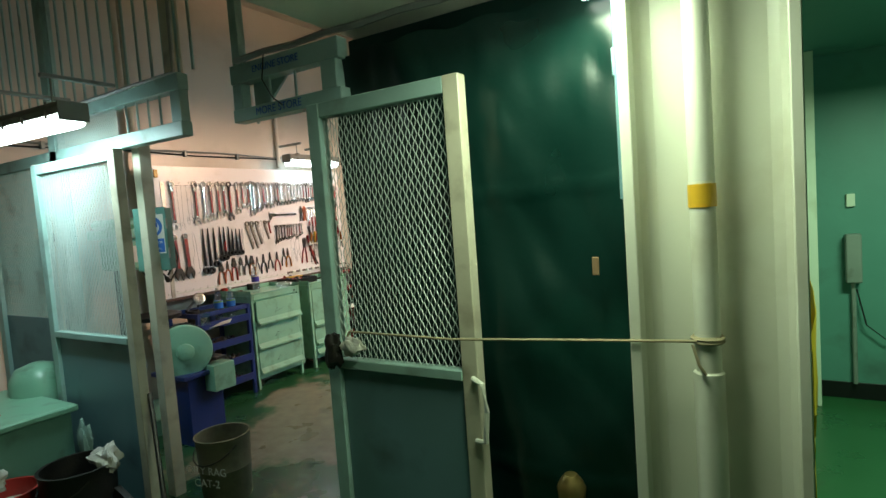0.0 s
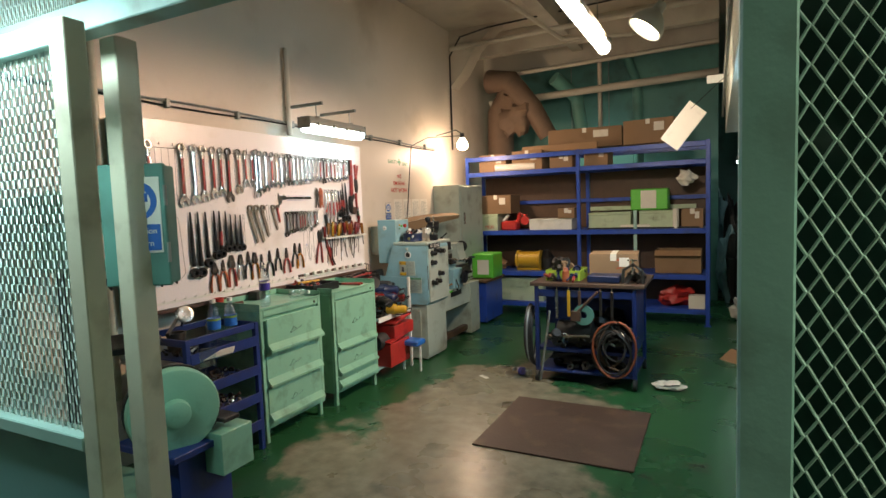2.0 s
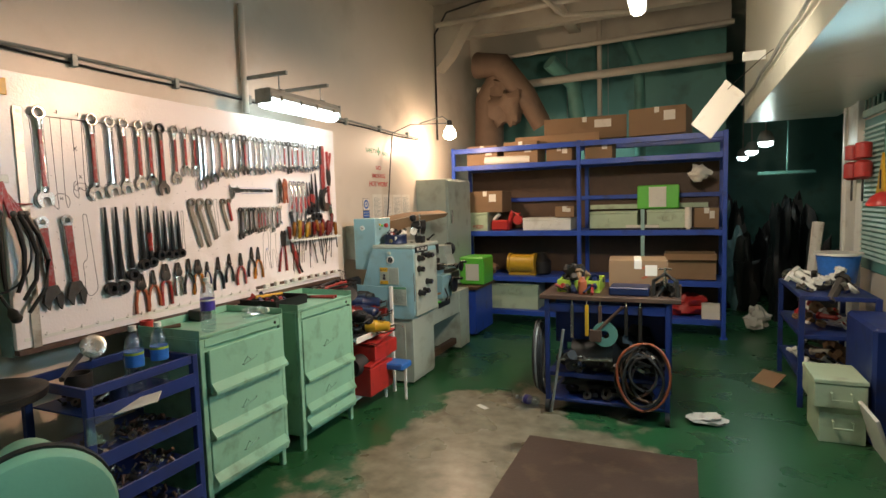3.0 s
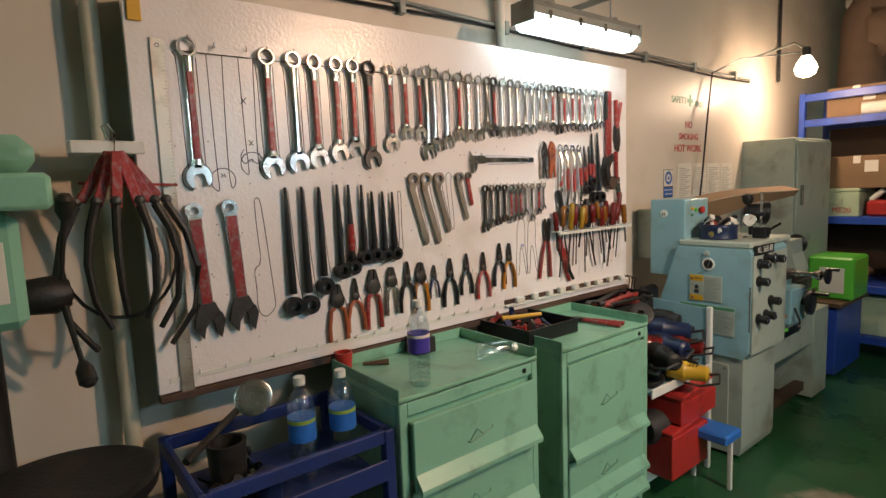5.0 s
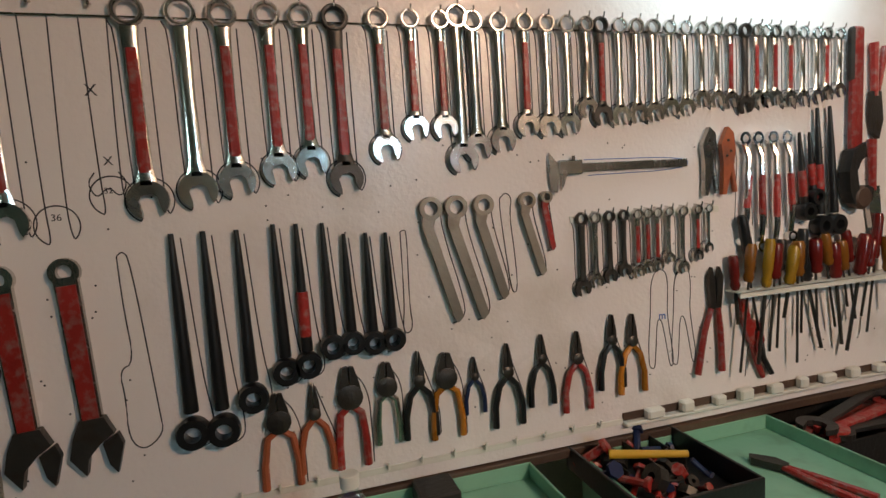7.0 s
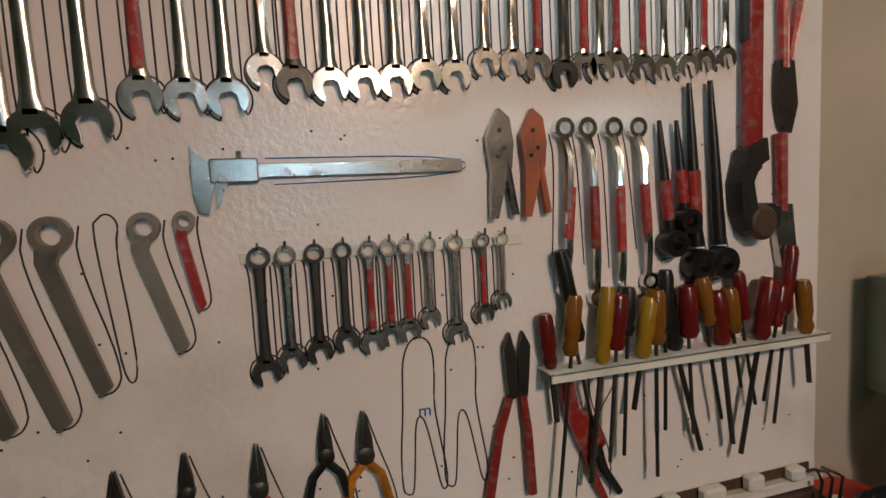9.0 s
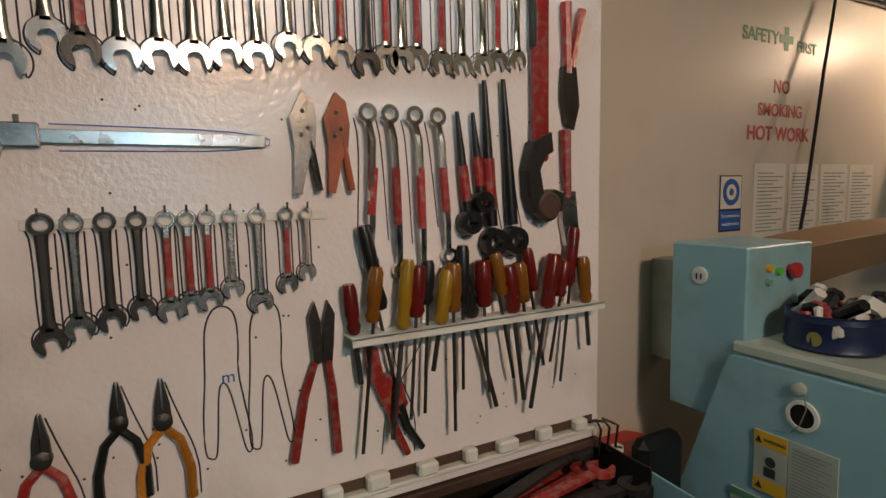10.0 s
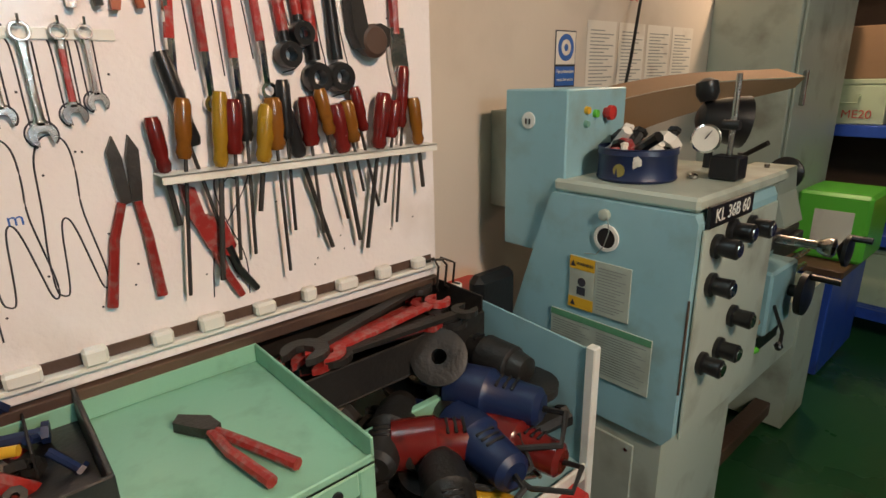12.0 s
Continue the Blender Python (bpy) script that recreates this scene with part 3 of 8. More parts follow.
def tube_lamp(name, m, length, width, mat, label, hang=0.0, group="tube lamps"):
    """A fluorescent fixture; light side down, along local x, hung from rods."""
    t = new(name)
    t.matrix_world = m
    tagged(t, label, "lamp", group)

    def bit(nm, kit, mt, smooth=False, lab=""):
        o = new(nm, kit.mesh(nm, mt, smooth))
        o.parent = t
        tagged(o, lab)

    l, w = length / 2, width / 2
    bit("housing", Kit().prism([(-w, 0.03), (-w, 0.06), (-w * 0.6, 0.095), (w * 0.6, 0.095), (w, 0.06), (w, 0.03)], -l, l, "x"), GALV)
    bit("diffuser", Kit().prism([(-w * 0.93, 0.03), (-w * 0.8, -0.012), (-w * 0.4, -0.03), (w * 0.4, -0.03), (w * 0.8, -0.012), (w * 0.93, 0.03)], -l * 0.97, l * 0.97, "x"), mat, True, "glowing milky diffuser")
    bit("end_cap", Kit().box(-l - 0.012, -l, -w, w, 0.0, 0.09), GALV)
    bit("end_cap", Kit().box(l, l + 0.012, -w, w, 0.0, 0.09), GALV)
    for s in (-1, 1):
        bit("bracket", Kit().box(s * l * 0.6 - 0.012, s * l * 0.6 + 0.012, -w * 0.5, w * 0.5, 0.096, 0.11).tube([(s * l * 0.6, 0, 0.11), (s * l * 0.6, 0, 0.11 + max(hang, 0.02))], 0.005, 6), GALV)
        for q in (-0.5, 0.5):
            bit("clip", Kit().box(s * l * 0.5 + q * 0.2 - 0.01, s * l * 0.5 + q * 0.2 + 0.01, -w - 0.006, -w + 0.006, 0.015, 0.05), STEEL)
    return t


tube_lamp("tube_lamp", pose(-4.47, 4.70, 2.20, 0, 0, 90), 0.76, 0.13, GLOWCOOL, "grey tube lamp glowing cool white above tool board", 0.095)
tube_lamp("tube_lamp", pose(-3.18, 1.36, 2.10, 0, 0, 4), 0.76, 0.14, GLOWCOOL, "grey tube lamp glowing white beside the cage", 0.12)
tube_lamp("tube_lamp", pose(-0.42, 1.30, 2.16, 0, 0, 90), 0.7, 0.14, GLOWGREEN, "tube lamp glowing greenish over the entrance", 0.02)
tube_lamp("tube_lamp", pose(-2.27, 4.50, 2.65, 0, 0, 90), 1.25, 0.10, GLOWTUBE, "long tube lamp hanging over the workshop floor", 1.2)
tube_lamp("tube_lamp", pose(-0.98, 4.45, 2.17, 0, 0, 90), 0.7, 0.15, GLOWCOOL, "tube lamp under the lower deck", 0.02)
tube_lamp("tube_lamp", pose(-3.2, 9.2, 2.50, 0, 0, 0), 0.9, 0.12, GLOWCOOL, "tube lamp glowing behind the shelves", 1.2)
flood = thing("flood_lamp", (-1.93, 4.82, 2.72), "round metal flood lamp with a warm glowing bulb", "lamp")
FAXIS = Vector((0.55, 0.2, 0.8)).normalized()
FMOUTH = Vector((-1.955, 4.81, 2.665))
part("shade", Kit().lathe(FMOUTH, FAXIS, [(0, 0.115), (0.0, 0.125), (0.05, 0.115), (0.11, 0.075), (0.14, 0.04), (0.20, 0.035), (0.20, 0.025), (0.13, 0.03), (0.10, 0.065), (0.05, 0.105), (0, 0.115)], 28), GALV, flood, "", True)
part("bulb", Kit().lathe(FMOUTH + FAXIS * 0.02, FAXIS, [(0, 0.03), (0.004, 0.085), (0.02, 0.10), (0.05, 0.09), (0.09, 0.05)], 24), GLOWWARM, flood, "glowing warm bulb", True)
part("flex", Kit().tube([FMOUTH + FAXIS * 0.2, FMOUTH + FAXIS * 0.24 + Vector((0, 0, 0.05)), FMOUTH + FAXIS * 0.24 + Vector((0, 0, 0.4)), (-1.82, 4.86, 3.9)], 0.006, 6), BLACK, flood, "", True)
bulb = thing("bare_bulb_lamp", (-4.42, 7.27, 2.3), "bare warm glowing bulb lamp on a wall bracket", "lamp")
part("bulb", Kit().lathe((-4.42, 7.27, 2.24), (0, 0, 1), [(0, 0.02), (0.02, 0.06), (0.06, 0.075), (0.1, 0.06), (0.15, 0.03)], 20), GLOWWARM, bulb, "glowing warm bulb", True)
part("socket", Kit().lathe((-4.42, 7.27, 2.385), (0, 0, 1), [(0, 0.03), (0.06, 0.03), (0.07, 0.02)], 16), BLACK, bulb, "", True)
part("arm", Kit().tube([(-4.42, 7.27, 2.44), (-4.5, 7.27, 2.5), (-4.79, 7.27, 2.45)], 0.009, 8), GALV, bulb, "", True)
for y in (4.47, 4.93):
    solid("steel_bracket", Kit().box(WALL, -4.40, y - 0.012, y + 0.012, 2.40, 2.425), GALV, "grey steel arm holding the board lamp", "bracket", "lamp brackets")
for x in (-3.41, -2.95):
    solid("steel_bracket", Kit().box(x - 0.012, x + 0.012, 1.33, 1.68, 2.325, 2.345), GALV, "grey steel arm holding the gate lamp", "bracket", "lamp brackets")


# ---- tool wall: furniture ----
def drawer_cabinet(y0, y1, x0, x1, top, label, rows, ajar):
    c = thing("drawer_cabinet", ((x0 + x1) / 2, (y0 + y1) / 2, 0), label, "cabinet", "mint tool cabinets")
    z0 = 0.10
    part("carcass", Kit().box(x0, x1 - 0.02, y0, y1, z0, top - 0.03, 0.004), MINT, c)
    part("front_frame", Kit().box(x1 - 0.02, x1, y0, y0 + 0.03, z0, top - 0.03).box(x1 - 0.02, x1, y1 - 0.03, y1, z0, top - 0.03).box(x1 - 0.02, x1, y0 + 0.03, y1 - 0.03, z0, z0 + 0.11).box(x1 - 0.02, x1, y0 + 0.03, y1 - 0.03, top - 0.075, top - 0.03), MINT, c)
    part("top_tray", Kit().box(x0, x1, y0, y1, top - 0.03, top - 0.022, 0.002).box(x1 - 0.006, x1, y0, y1, top - 0.03, top - 0.012, 0.002), MINT, c, "tray top with raised rims")
    for q in ((x0, x0 + 0.006, y0, y1), (x0 + 0.006, x1, y0, y0 + 0.006), (x0 + 0.006, x1, y1 - 0.006, y1)):
        part("rim", Kit().box(*q, top - 0.022, top + 0.018, 0.002), MINT, c)
    part("lock", Kit().lathe((x1, y1 - 0.07, top - 0.052), (1, 0, 0), [(0, 0.009), (0.004, 0.009), (0.005, 0.006)], 12), BLACK, c)
    z = top - 0.08
    for i, h in enumerate(rows):
        out = ajar if i == 0 else 0.0
        xf = x1 + out
        dr = part("drawer", Kit().box(x1 - 0.3, xf - 0.004, y0 + 0.045, y1 - 0.045, z - h + 0.03, z - 0.02).box(xf - 0.006, xf + 0.004, y0 + 0.034, y1 - 0.034, z - h + 0.004, z - 0.006, 0.003), MINT, c)
        part("lip", Kit().prism([(xf + 0.004, z - h + 0.06), (xf + 0.036, z - h + 0.022), (xf + 0.036, z - h + 0.006), (xf + 0.031, z - h + 0.006), (xf + 0.030, z - h + 0.02), (xf + 0.004, z - h + 0.052)], y0 + 0.036, y1 - 0.036, "y"), MINT, dr, "folded drawer pull lip")
        ym = (y0 + y1) / 2
        zm = z - h * 0.48
        part("label_holder", Kit().tube([(xf + 0.004, ym - 0.06, zm - 0.02), (xf + 0.014, ym - 0.055, zm - 0.022), (xf + 0.014, ym + 0.045, zm), (xf + 0.004, ym + 0.05, zm + 0.004)], 0.0025, 5).tube([(xf + 0.006, ym - 0.05, zm - 0.02), (xf + 0.006, ym - 0.02, zm + 0.012), (xf + 0.006, ym + 0.005, zm - 0.012)], 0.002, 5), MINTDARK, dr)
        z -= h
    for yy in (y0 + 0.03, y1 - 0.03):
        for xx in (x0 + 0.03, x1 - 0.03):
            part("leg", Kit().box(xx - 0.016, xx + 0.016, yy - 0.016, yy + 0.016, 0, z0), MINT, c)
    return c


drawer_cabinet(3.42, 4.03, -4.60, -4.17, 0.925, "mint green steel drawer cabinet, top drawer ajar", [0.235, 0.235, 0.235], 0.02)
drawer_cabinet(4.17, 4.765, -4.60, -4.17, 0.915, "mint green steel tool cabinet with hinged door", [0.40, 0.20, 0.10], 0.0)

# bin rack beside the cabinets
br = thing("parts_rack", (-4.38, 3.1, 0), "blue steel parts rack with sloped trays of bolts", "rack")
for yy in (2.86, 3.375):
    for xx in (-4.57, -4.17):
        part("upright", Kit().box(xx - 0.016, xx + 0.016, yy - 0.016, yy + 0.016, 0, 0.84 if xx > -4.3 else 0.84), DARKBLUE, br)
part("top_rail", Kit().box(-4.18, -4.16, 2.86, 3.375, 0.80, 0.84), DARKBLUE, br)
part("top_rail", Kit().box(-4.58, -4.56, 2.86, 3.375, 0.80, 0.84), DARKBLUE, br)
part("top_rail", Kit().box(-4.57, -4.17, 3.37, 3.39, 0.80, 0.84), DARKBLUE, br)
part("top_rail", Kit().box(-4.57, -4.17, 2.845, 2.862, 0.80, 0.84), DARKBLUE, br)
for zz in (0.15, 0.33, 0.51, 0.70):
    part("tray", Kit().box(-4.57, -4.17, 2.88, 3.355, zz, zz + 0.008).box(-4.158, -4.15, 2.87, 3.365, zz - 0.01, zz + 0.055), DARKBLUE, br)


def clutter(name, area, count, size, mats, label, seed, category="parts"):
    """A heap of small metal pieces: nuts, bolts and offcuts, as one heap."""
    r = random.Random(seed)
    x0, x1, y0, y1, z = area
    kits = [Kit() for _ in mats]
    for i in range(count):
        s = size * r.uniform(0.5, 1.4)
        m = pose(r.uniform(x0, x1), r.uniform(y0, y1), z + s * r.uniform(0.3, 1.0), r.uniform(-60, 60), r.uniform(-60, 60), r.uniform(0, 180))
        k = kits[i % len(mats)]
        q = len(k.v)
        if i % 3:
            k.tube([(-s, 0, 0), (s, 0, 0)], s * r.uniform(0.2, 0.4), 7)
            k.lathe((s, 0, 0), (1, 0, 0), [(0, s * 0.5), (s * 0.3, s * 0.5)], 6)
        else:
            k.lathe((0, 0, 0), (0, 0, 1), [(-s * 0.3, s * 0.3), (-s * 0.3, s * 0.8), (s * 0.3, s * 0.8), (s * 0.3, s * 0.3), (-s * 0.3, s * 0.3)], 8)
        k.turn(m, q)
    t = thing(name, ((x0 + x1) / 2, (y0 + y1) / 2, z), label, category, "", "stuff")
    for k, mt in zip(kits, mats):
        part("pieces", k, mt, t, "", True, "stuff")
    return t


for i, zz in enumerate((0.158, 0.338, 0.518)):
    clutter("bolts", (-4.45, -4.19, 2.92, 3.32, zz), 90, 0.018, (DARKSTEEL, STEEL, RUST), "heap of loose bolts and nuts on rack tray", 10 + i)
clutter("fittings", (-4.52, -4.22, 2.92, 3.1, 0.708), 26, 0.03, (DARKSTEEL, STEEL, BLACK), "dark pipe fittings on top of parts rack", 21)


def bottle(name, at, h, r, cap_mat, band_mat, label, lying=None):
    b = new(name)
    b.matrix_world = lying if lying is not None else pose(*at)
    tagged(b, label, "bottle", "plastic water bottles")

    def bit(nm, kit, mt, lab=""):
        o = new(nm, kit.mesh(nm, mt, True))
        o.parent = b
        tagged(o, lab)

    prof = [(0, r * 0.7), (0.006, r * 0.95)]
    for i in range(5):
        z = 0.02 + i * h * 0.055
        prof += [(z, r), (z + h * 0.02, r), (z + h * 0.035, r * 0.95)]
    prof += [(h * 0.38, r), (h * 0.66, r), (h * 0.72, r * 0.97), (h * 0.80, r * 0.80), (h * 0.87, r * 0.48), (h * 0.88, r * 0.36), (h * 0.93, r * 0.36)]
    bit("shell", Kit().lathe((0, 0, 0), (0, 0, 1), prof, 24), CLEAR, "clear ribbed plastic")
    bit("cap", Kit().lathe((0, 0, h * 0.92), (0, 0, 1), [(0, r * 0.42), (h * 0.07, r * 0.42), (h * 0.075, r * 0.38)], 18), cap_mat)
    if band_mat:
        bit("label_band", Kit().lathe((0, 0, h * 0.40), (0, 0, 1), [(0, r * 1.012), (h * 0.22, r * 1.012)], 24), band_mat)
        bit("label_stripe", Kit().lathe((0, 0, h * 0.575), (0, 0, 1), [(0, r * 1.02), (h * 0.035, r * 1.02)], 24), LIME if band_mat is LABELBLUE else PAPER)
    return b


LABELBLUE = material("blue_bottle_label", (0.03, 0.16, 0.55), 0.35, 0, 0.25, 40, 0)
PURPLE = material("purple_bottle_label", (0.07, 0.05, 0.35), 0.35, 0, 0.3, 40, 0)
bottle("water_bottle", (-4.30, 3.17, 0.708), 0.31, 0.040, WHITE, LABELBLUE, "clear plastic water bottle with blue label on rack")
bottle("water_bottle", (-4.30, 3.30, 0.708), 0.30, 0.040, WHITE, LABELBLUE, "clear plastic water bottle half full on rack")
bottle("water_bottle", (-4.25, 3.56, 0.905), 0.28, 0.036, WHITE, PURPLE, "clear plastic water bottle with purple label on cabinet")
bottle("water_bottle", (0, 0, 0), 0.16, 0.034, WHITE, None, "clear bottle lying on the mint cabinet", Matrix.Translation((-4.30, 3.86, 0.932)) @ pose(0, 0, 0, 0, 90, 75))

# bench grinder on a blue pedestal
gr = thing("bench_grinder", (-3.75, 2.55, 0), "mint green bench grinder with large wheel guard on pedestal", "grinder")
GC = Vector((-3.61, 2.35, 0.69))
part("pedestal", Kit().box(GC.x - 0.26, GC.x + 0.02, GC.y - 0.02, GC.y + 0.26, 0, 0.5).box(GC.x - 0.32, GC.x + 0.08, GC.y - 0.08, GC.y + 0.3, 0.5, 0.53), DARKBLUE, gr)
part("motor", Kit().lathe((GC.x - 0.30, GC.y + 0.14, GC.z), (0.9, -0.44, 0), [(-0.14, 0.05), (-0.12, 0.10), (0.0, 0.115), (0.2, 0.115), (0.26, 0.1), (0.28, 0.05)], 28), MINT, gr, "", True)
part("foot", Kit().box(GC.x - 0.24, GC.x - 0.06, GC.y + 0.0, GC.y + 0.2, 0.53, 0.62), MINT, gr)
gax = Vector((0.9, -0.44, 0)).normalized()
part("wheel_guard", Kit().lathe(GC, gax, [(-0.09, 0.14), (-0.09, 0.185), (-0.02, 0.19), (0.0, 0.182), (0.004, 0.17), (0.006, 0.06), (0.05, 0.055), (0.058, 0.04)], 36), MINT, gr, "round guard with hub cover", True)
part("guard_rim", Kit().lathe(GC, gax, [(-0.092, 0.186), (-0.092, 0.194), (-0.06, 0.194), (-0.06, 0.186)], 36), SOOT, gr, "", True)
part("grinding_wheel", Kit().lathe(GC + Vector((0.0, 0.02, -0.02)), gax, [(-0.07, 0.05), (-0.07, 0.178), (-0.03, 0.178), (-0.03, 0.05)], 30), SOOT, gr, "", True)
part("spark_shield", Kit().box(-0.035, 0.035, -0.004, 0.004, -0.05, 0.05, 0.002, pose(GC.x + 0.02, GC.y + 0.17, GC.z + 0.2, 20, 0, 60)), CLEAR, gr)
part("tool_rest", Kit().box(GC.x - 0.02, GC.x + 0.1, GC.y + 0.17, GC.y + 0.26, GC.z - 0.10, GC.z - 0.08), SOOT, gr)
part("water_pot", Kit().box(GC.x - 0.02, GC.x + 0.13, GC.y + 0.12, GC.y + 0.30, GC.z - 0.32, GC.z - 0.13), MINT, gr)

# drill press at the end of the bench
dp = thing("drill_press", (-4.32, 2.45, 0), "pale green pillar drill press with round table", "drill press")
part("base", Kit().box(-4.6, -4.05, 2.2, 2.7, 0, 0.12), MINTDARK, dp)
part("column", Kit().tube([(-4.58, 2.48, 0.1), (-4.58, 2.48, 1.45)], 0.04, 20), SOOT, dp, "", True)
part("head", Kit().box(-4.66, -4.30, 2.38, 2.58, 1.27, 1.52, 0.02), MINT, dp)
part("belt_cover", Kit().box(-4.72, -4.22, 2.33, 2.64, 1.525, 1.60, 0.01).box(-4.70, -4.26, 2.35, 2.62, 1.60, 1.68, 0.035), MINT, dp, "", True)
part("name_plate", Kit().box(-4.299, -4.296, 2.41, 2.55, 1.33, 1.46, 0.001), PAPER, dp)
part("chuck", Kit().lathe((-4.42, 2.48, 1.12), (0, 0, 1), [(0, 0.02), (0.05, 0.035), (0.15, 0.04)], 18), DARKSTEEL, dp, "", True)
part("table", Kit().lathe((-4.36, 2.60, 0.83), (0, 0, 1), [(0, 0.05), (0.02, 0.20), (0.05, 0.205), (0.055, 0.19), (0.048, 0.17)], 32), SOOT, dp, "", True)
hub = part("feed_hub", Kit().lathe((-4.36, 2.58, 1.33), (0, 1, 0), [(0, 0.04), (0.05, 0.045), (0.08, 0.03)], 18), SOOT, dp, "", True)
for a in (20, 140, 260):
    e = Vector((-4.36 + 0.19 * math.sin(radians(a)), 2.66, 1.33 + 0.19 * math.cos(radians(a))))
    part("feed_lever", Kit().tube([(-4.36, 2.64, 1.33), e], 0.006, 8).lathe(e, (e - Vector((-4.36, 2.64, 1.33))), [(-0.01, 0.008), (0.01, 0.018), (0.04, 0.019), (0.05, 0.01)], 14), DARKSTEEL, hub, "", True)

# pipes and straight edges left of the board
solid("wall_pipe", Kit().tube([(-4.72, 2.80, 0.45), (-4.72, 2.80, 3.9)], 0.024, 16), POST, "cream painted vertical pipe on the wall", "pipe", smooth=True)
solid("wall_pipe", Kit().tube([(-4.75, 4.46, 2.18), (-4.75, 4.46, 2.9)], 0.022, 14), CREAM, "short cream pipe stub on the wall", "pipe", smooth=True)
solid("hanging_bracket", Kit().box(-4.70, -4.60, 2.71, 2.89, 1.665, 1.70).box(-4.79, -4.70, 2.86, 2.888, 1.665, 1.70), WHITE, "white angle bracket on the wall pipe", "bracket")
STRAIGHT = material("worn_aluminium_rule", (0.52, 0.48, 0.40), 0.4, 0.7, 0.2, 12, 0.15, 120, 0.4, (0.22, 0.16, 0.10), 14)
for x0, x1, y0, y1, z1, lab in ((-4.632, -4.626, 2.875, 2.912, 2.12, "long worn steel rule hung beside the board"), (-4.604, -4.60, 2.925, 2.962, 1.99, "dark steel rule hanging on the board edge")):
    ru = thing("steel_rule", (x0, (y0 + y1) / 2, 0.93), lab, "ruler", "long rules")
    part("blade", Kit().box(x0, x1, y0, y1, 0.93, z1, 0.001), STRAIGHT, ru)
    part("hang_hole", Kit().ring((y0 + y1) / 2, z1 - 0.02, 0.004, 0.0065, x1, x1 + 0.0008), DARKSTEEL, ru)
    marks = Kit()
    for i in range(100):
        marks.box(x1, x1 + 0.0004, y1 - (0.012 if i % 5 == 0 else 0.006), y1 - 0.001, 0.95 + i * 0.01, 0.9512 + i * 0.01, 0.0001)
    part("graduations", marks, INK, ru, "", False, "stuff")
solid("brass_end", Kit().box(-4.606, -4.598, 2.876, 2.911, 2.03, 2.10, 0.002), YELLOW, "yellow tape on the end of a rule", "tape")

# spring clamps and pullers hanging from the bracket
for i, (dy, dx, h) in enumerate(((-0.105, 0.03, 0.40), (-0.06, 0.06, 0.34), (-0.015, 0.09, 0.30), (0.045, 0.08, 0.32), (0.09, 0.05, 0.36), (0.125, 0.03, 0.42))):
    g = thing("gear_puller", (-4.6 + dx, 2.80 + dy, 1.66 - h), "red and black steel puller hanging from the bracket", "puller", "hanging pullers")
    x = -4.6 + dx
    k = Kit().box(-0.006, 0.006, -0.013, 0.013, -0.15, 0, 0.003, pose(x, 2.805 + dy * 0.1, 1.665, math.degrees(math.atan2(dy * 0.85, 0.15))))
    part("arm", k, RED, g, "red painted arm")
    ye, ze = 2.805 + dy * 0.95, 1.525
    part("leg", Kit().tube([(x, ye, ze), (x + 0.005, ye + dy * 0.35, ze - h * 0.2), (x + 0.01, ye + dy * 0.55, ze - h * 0.45), (x + 0.01, ye + dy * 0.4, ze - h * 0.75), (x, ye - dy * 0.15, ze - h * 0.98)], 0.012, 8, 0.008), SOOT, g, "", True)
    part("pivot", Kit().lathe((x - 0.004, ye, ze + 0.01), (1, 0, 0), [(0, 0.014), (0.012, 0.014), (0.016, 0.008)], 12), DARKSTEEL, g, "", True)
solid("wire_loop", Kit().tube([(-4.58, 2.80 + 0.14 * math.sin(radians(a)), 1.40 - 0.17 * math.cos(radians(a)) - 0.02) for a in range(-120, 121, 15)], 0.005, 6), BLACK, "black cable loop hanging among pullers", "cable", smooth=True)
solid("hook_wire", Kit().tube([(-4.6, 2.80, 1.70), (-4.59, 2.785, 1.735), (-4.59, 2.80, 1.745), (-4.59, 2.815, 1.72), (-4.59, 2.805, 1.62)], 0.003, 6), STEEL, "bent wire hook on the bracket", "hook", smooth=True)
solid("hook_bar", Kit().tube([(-4.6, 2.72, 1.585), (-4.58, 2.96, 1.575)], 0.004, 6), RED, "thin red rod hanging with pullers", "rod", smooth=True)

# lathe
la = thing("metal_lathe", (-4.4, 6.2, 0), "pale blue-green metalworking lathe, worn paint", "lathe")
LX0, LX1 = -4.70, -4.15
HF = 5.54                           # face of the gear cover
part("headstock_base", Kit().prism([(-4.68, 0.02), (-4.10, 0.02), (-4.09, 0.06), (-4.09, 0.562), (-4.66, 0.562)], HF + 0.012, 5.97, "y"), MACHINE2, la)
part("headstock", Kit().prism([(-4.645, 0.566), (-4.085, 0.566), (-4.062, 0.60), (-4.058, 1.135), (-4.068, 1.155), (-4.447, 1.155), (-4.46, 1.13)], HF, 6.00, "y"), MACHINE, la, "blue-painted gear cover", False)
part("headstock_top", Kit().box(-4.455, -4.065, HF + 0.012, 6.08, 1.157, 1.19, 0.008), MACHINE2, la)
part("access_panel", Kit().box(-4.56, -4.16, HF + 0.005, HF + 0.0115, 0.12, 0.52, 0.003), MACHINE2, la)
part("panel_screw", Kit().lathe((-4.18, HF + 0.005, 0.50), (0, -1, 0), [(0, 0.006), (0.003, 0.005)], 10), STEEL, la)
for i in range(5):
    part("vent_slot", Kit().prism([(HF + 0.004, 0.30 + i * 0.04), (HF - 0.014, 0.295 + i * 0.04), (HF + 0.004, 0.328 + i * 0.04)], -4.40, -4.32, "x"), MACHINE2, la)
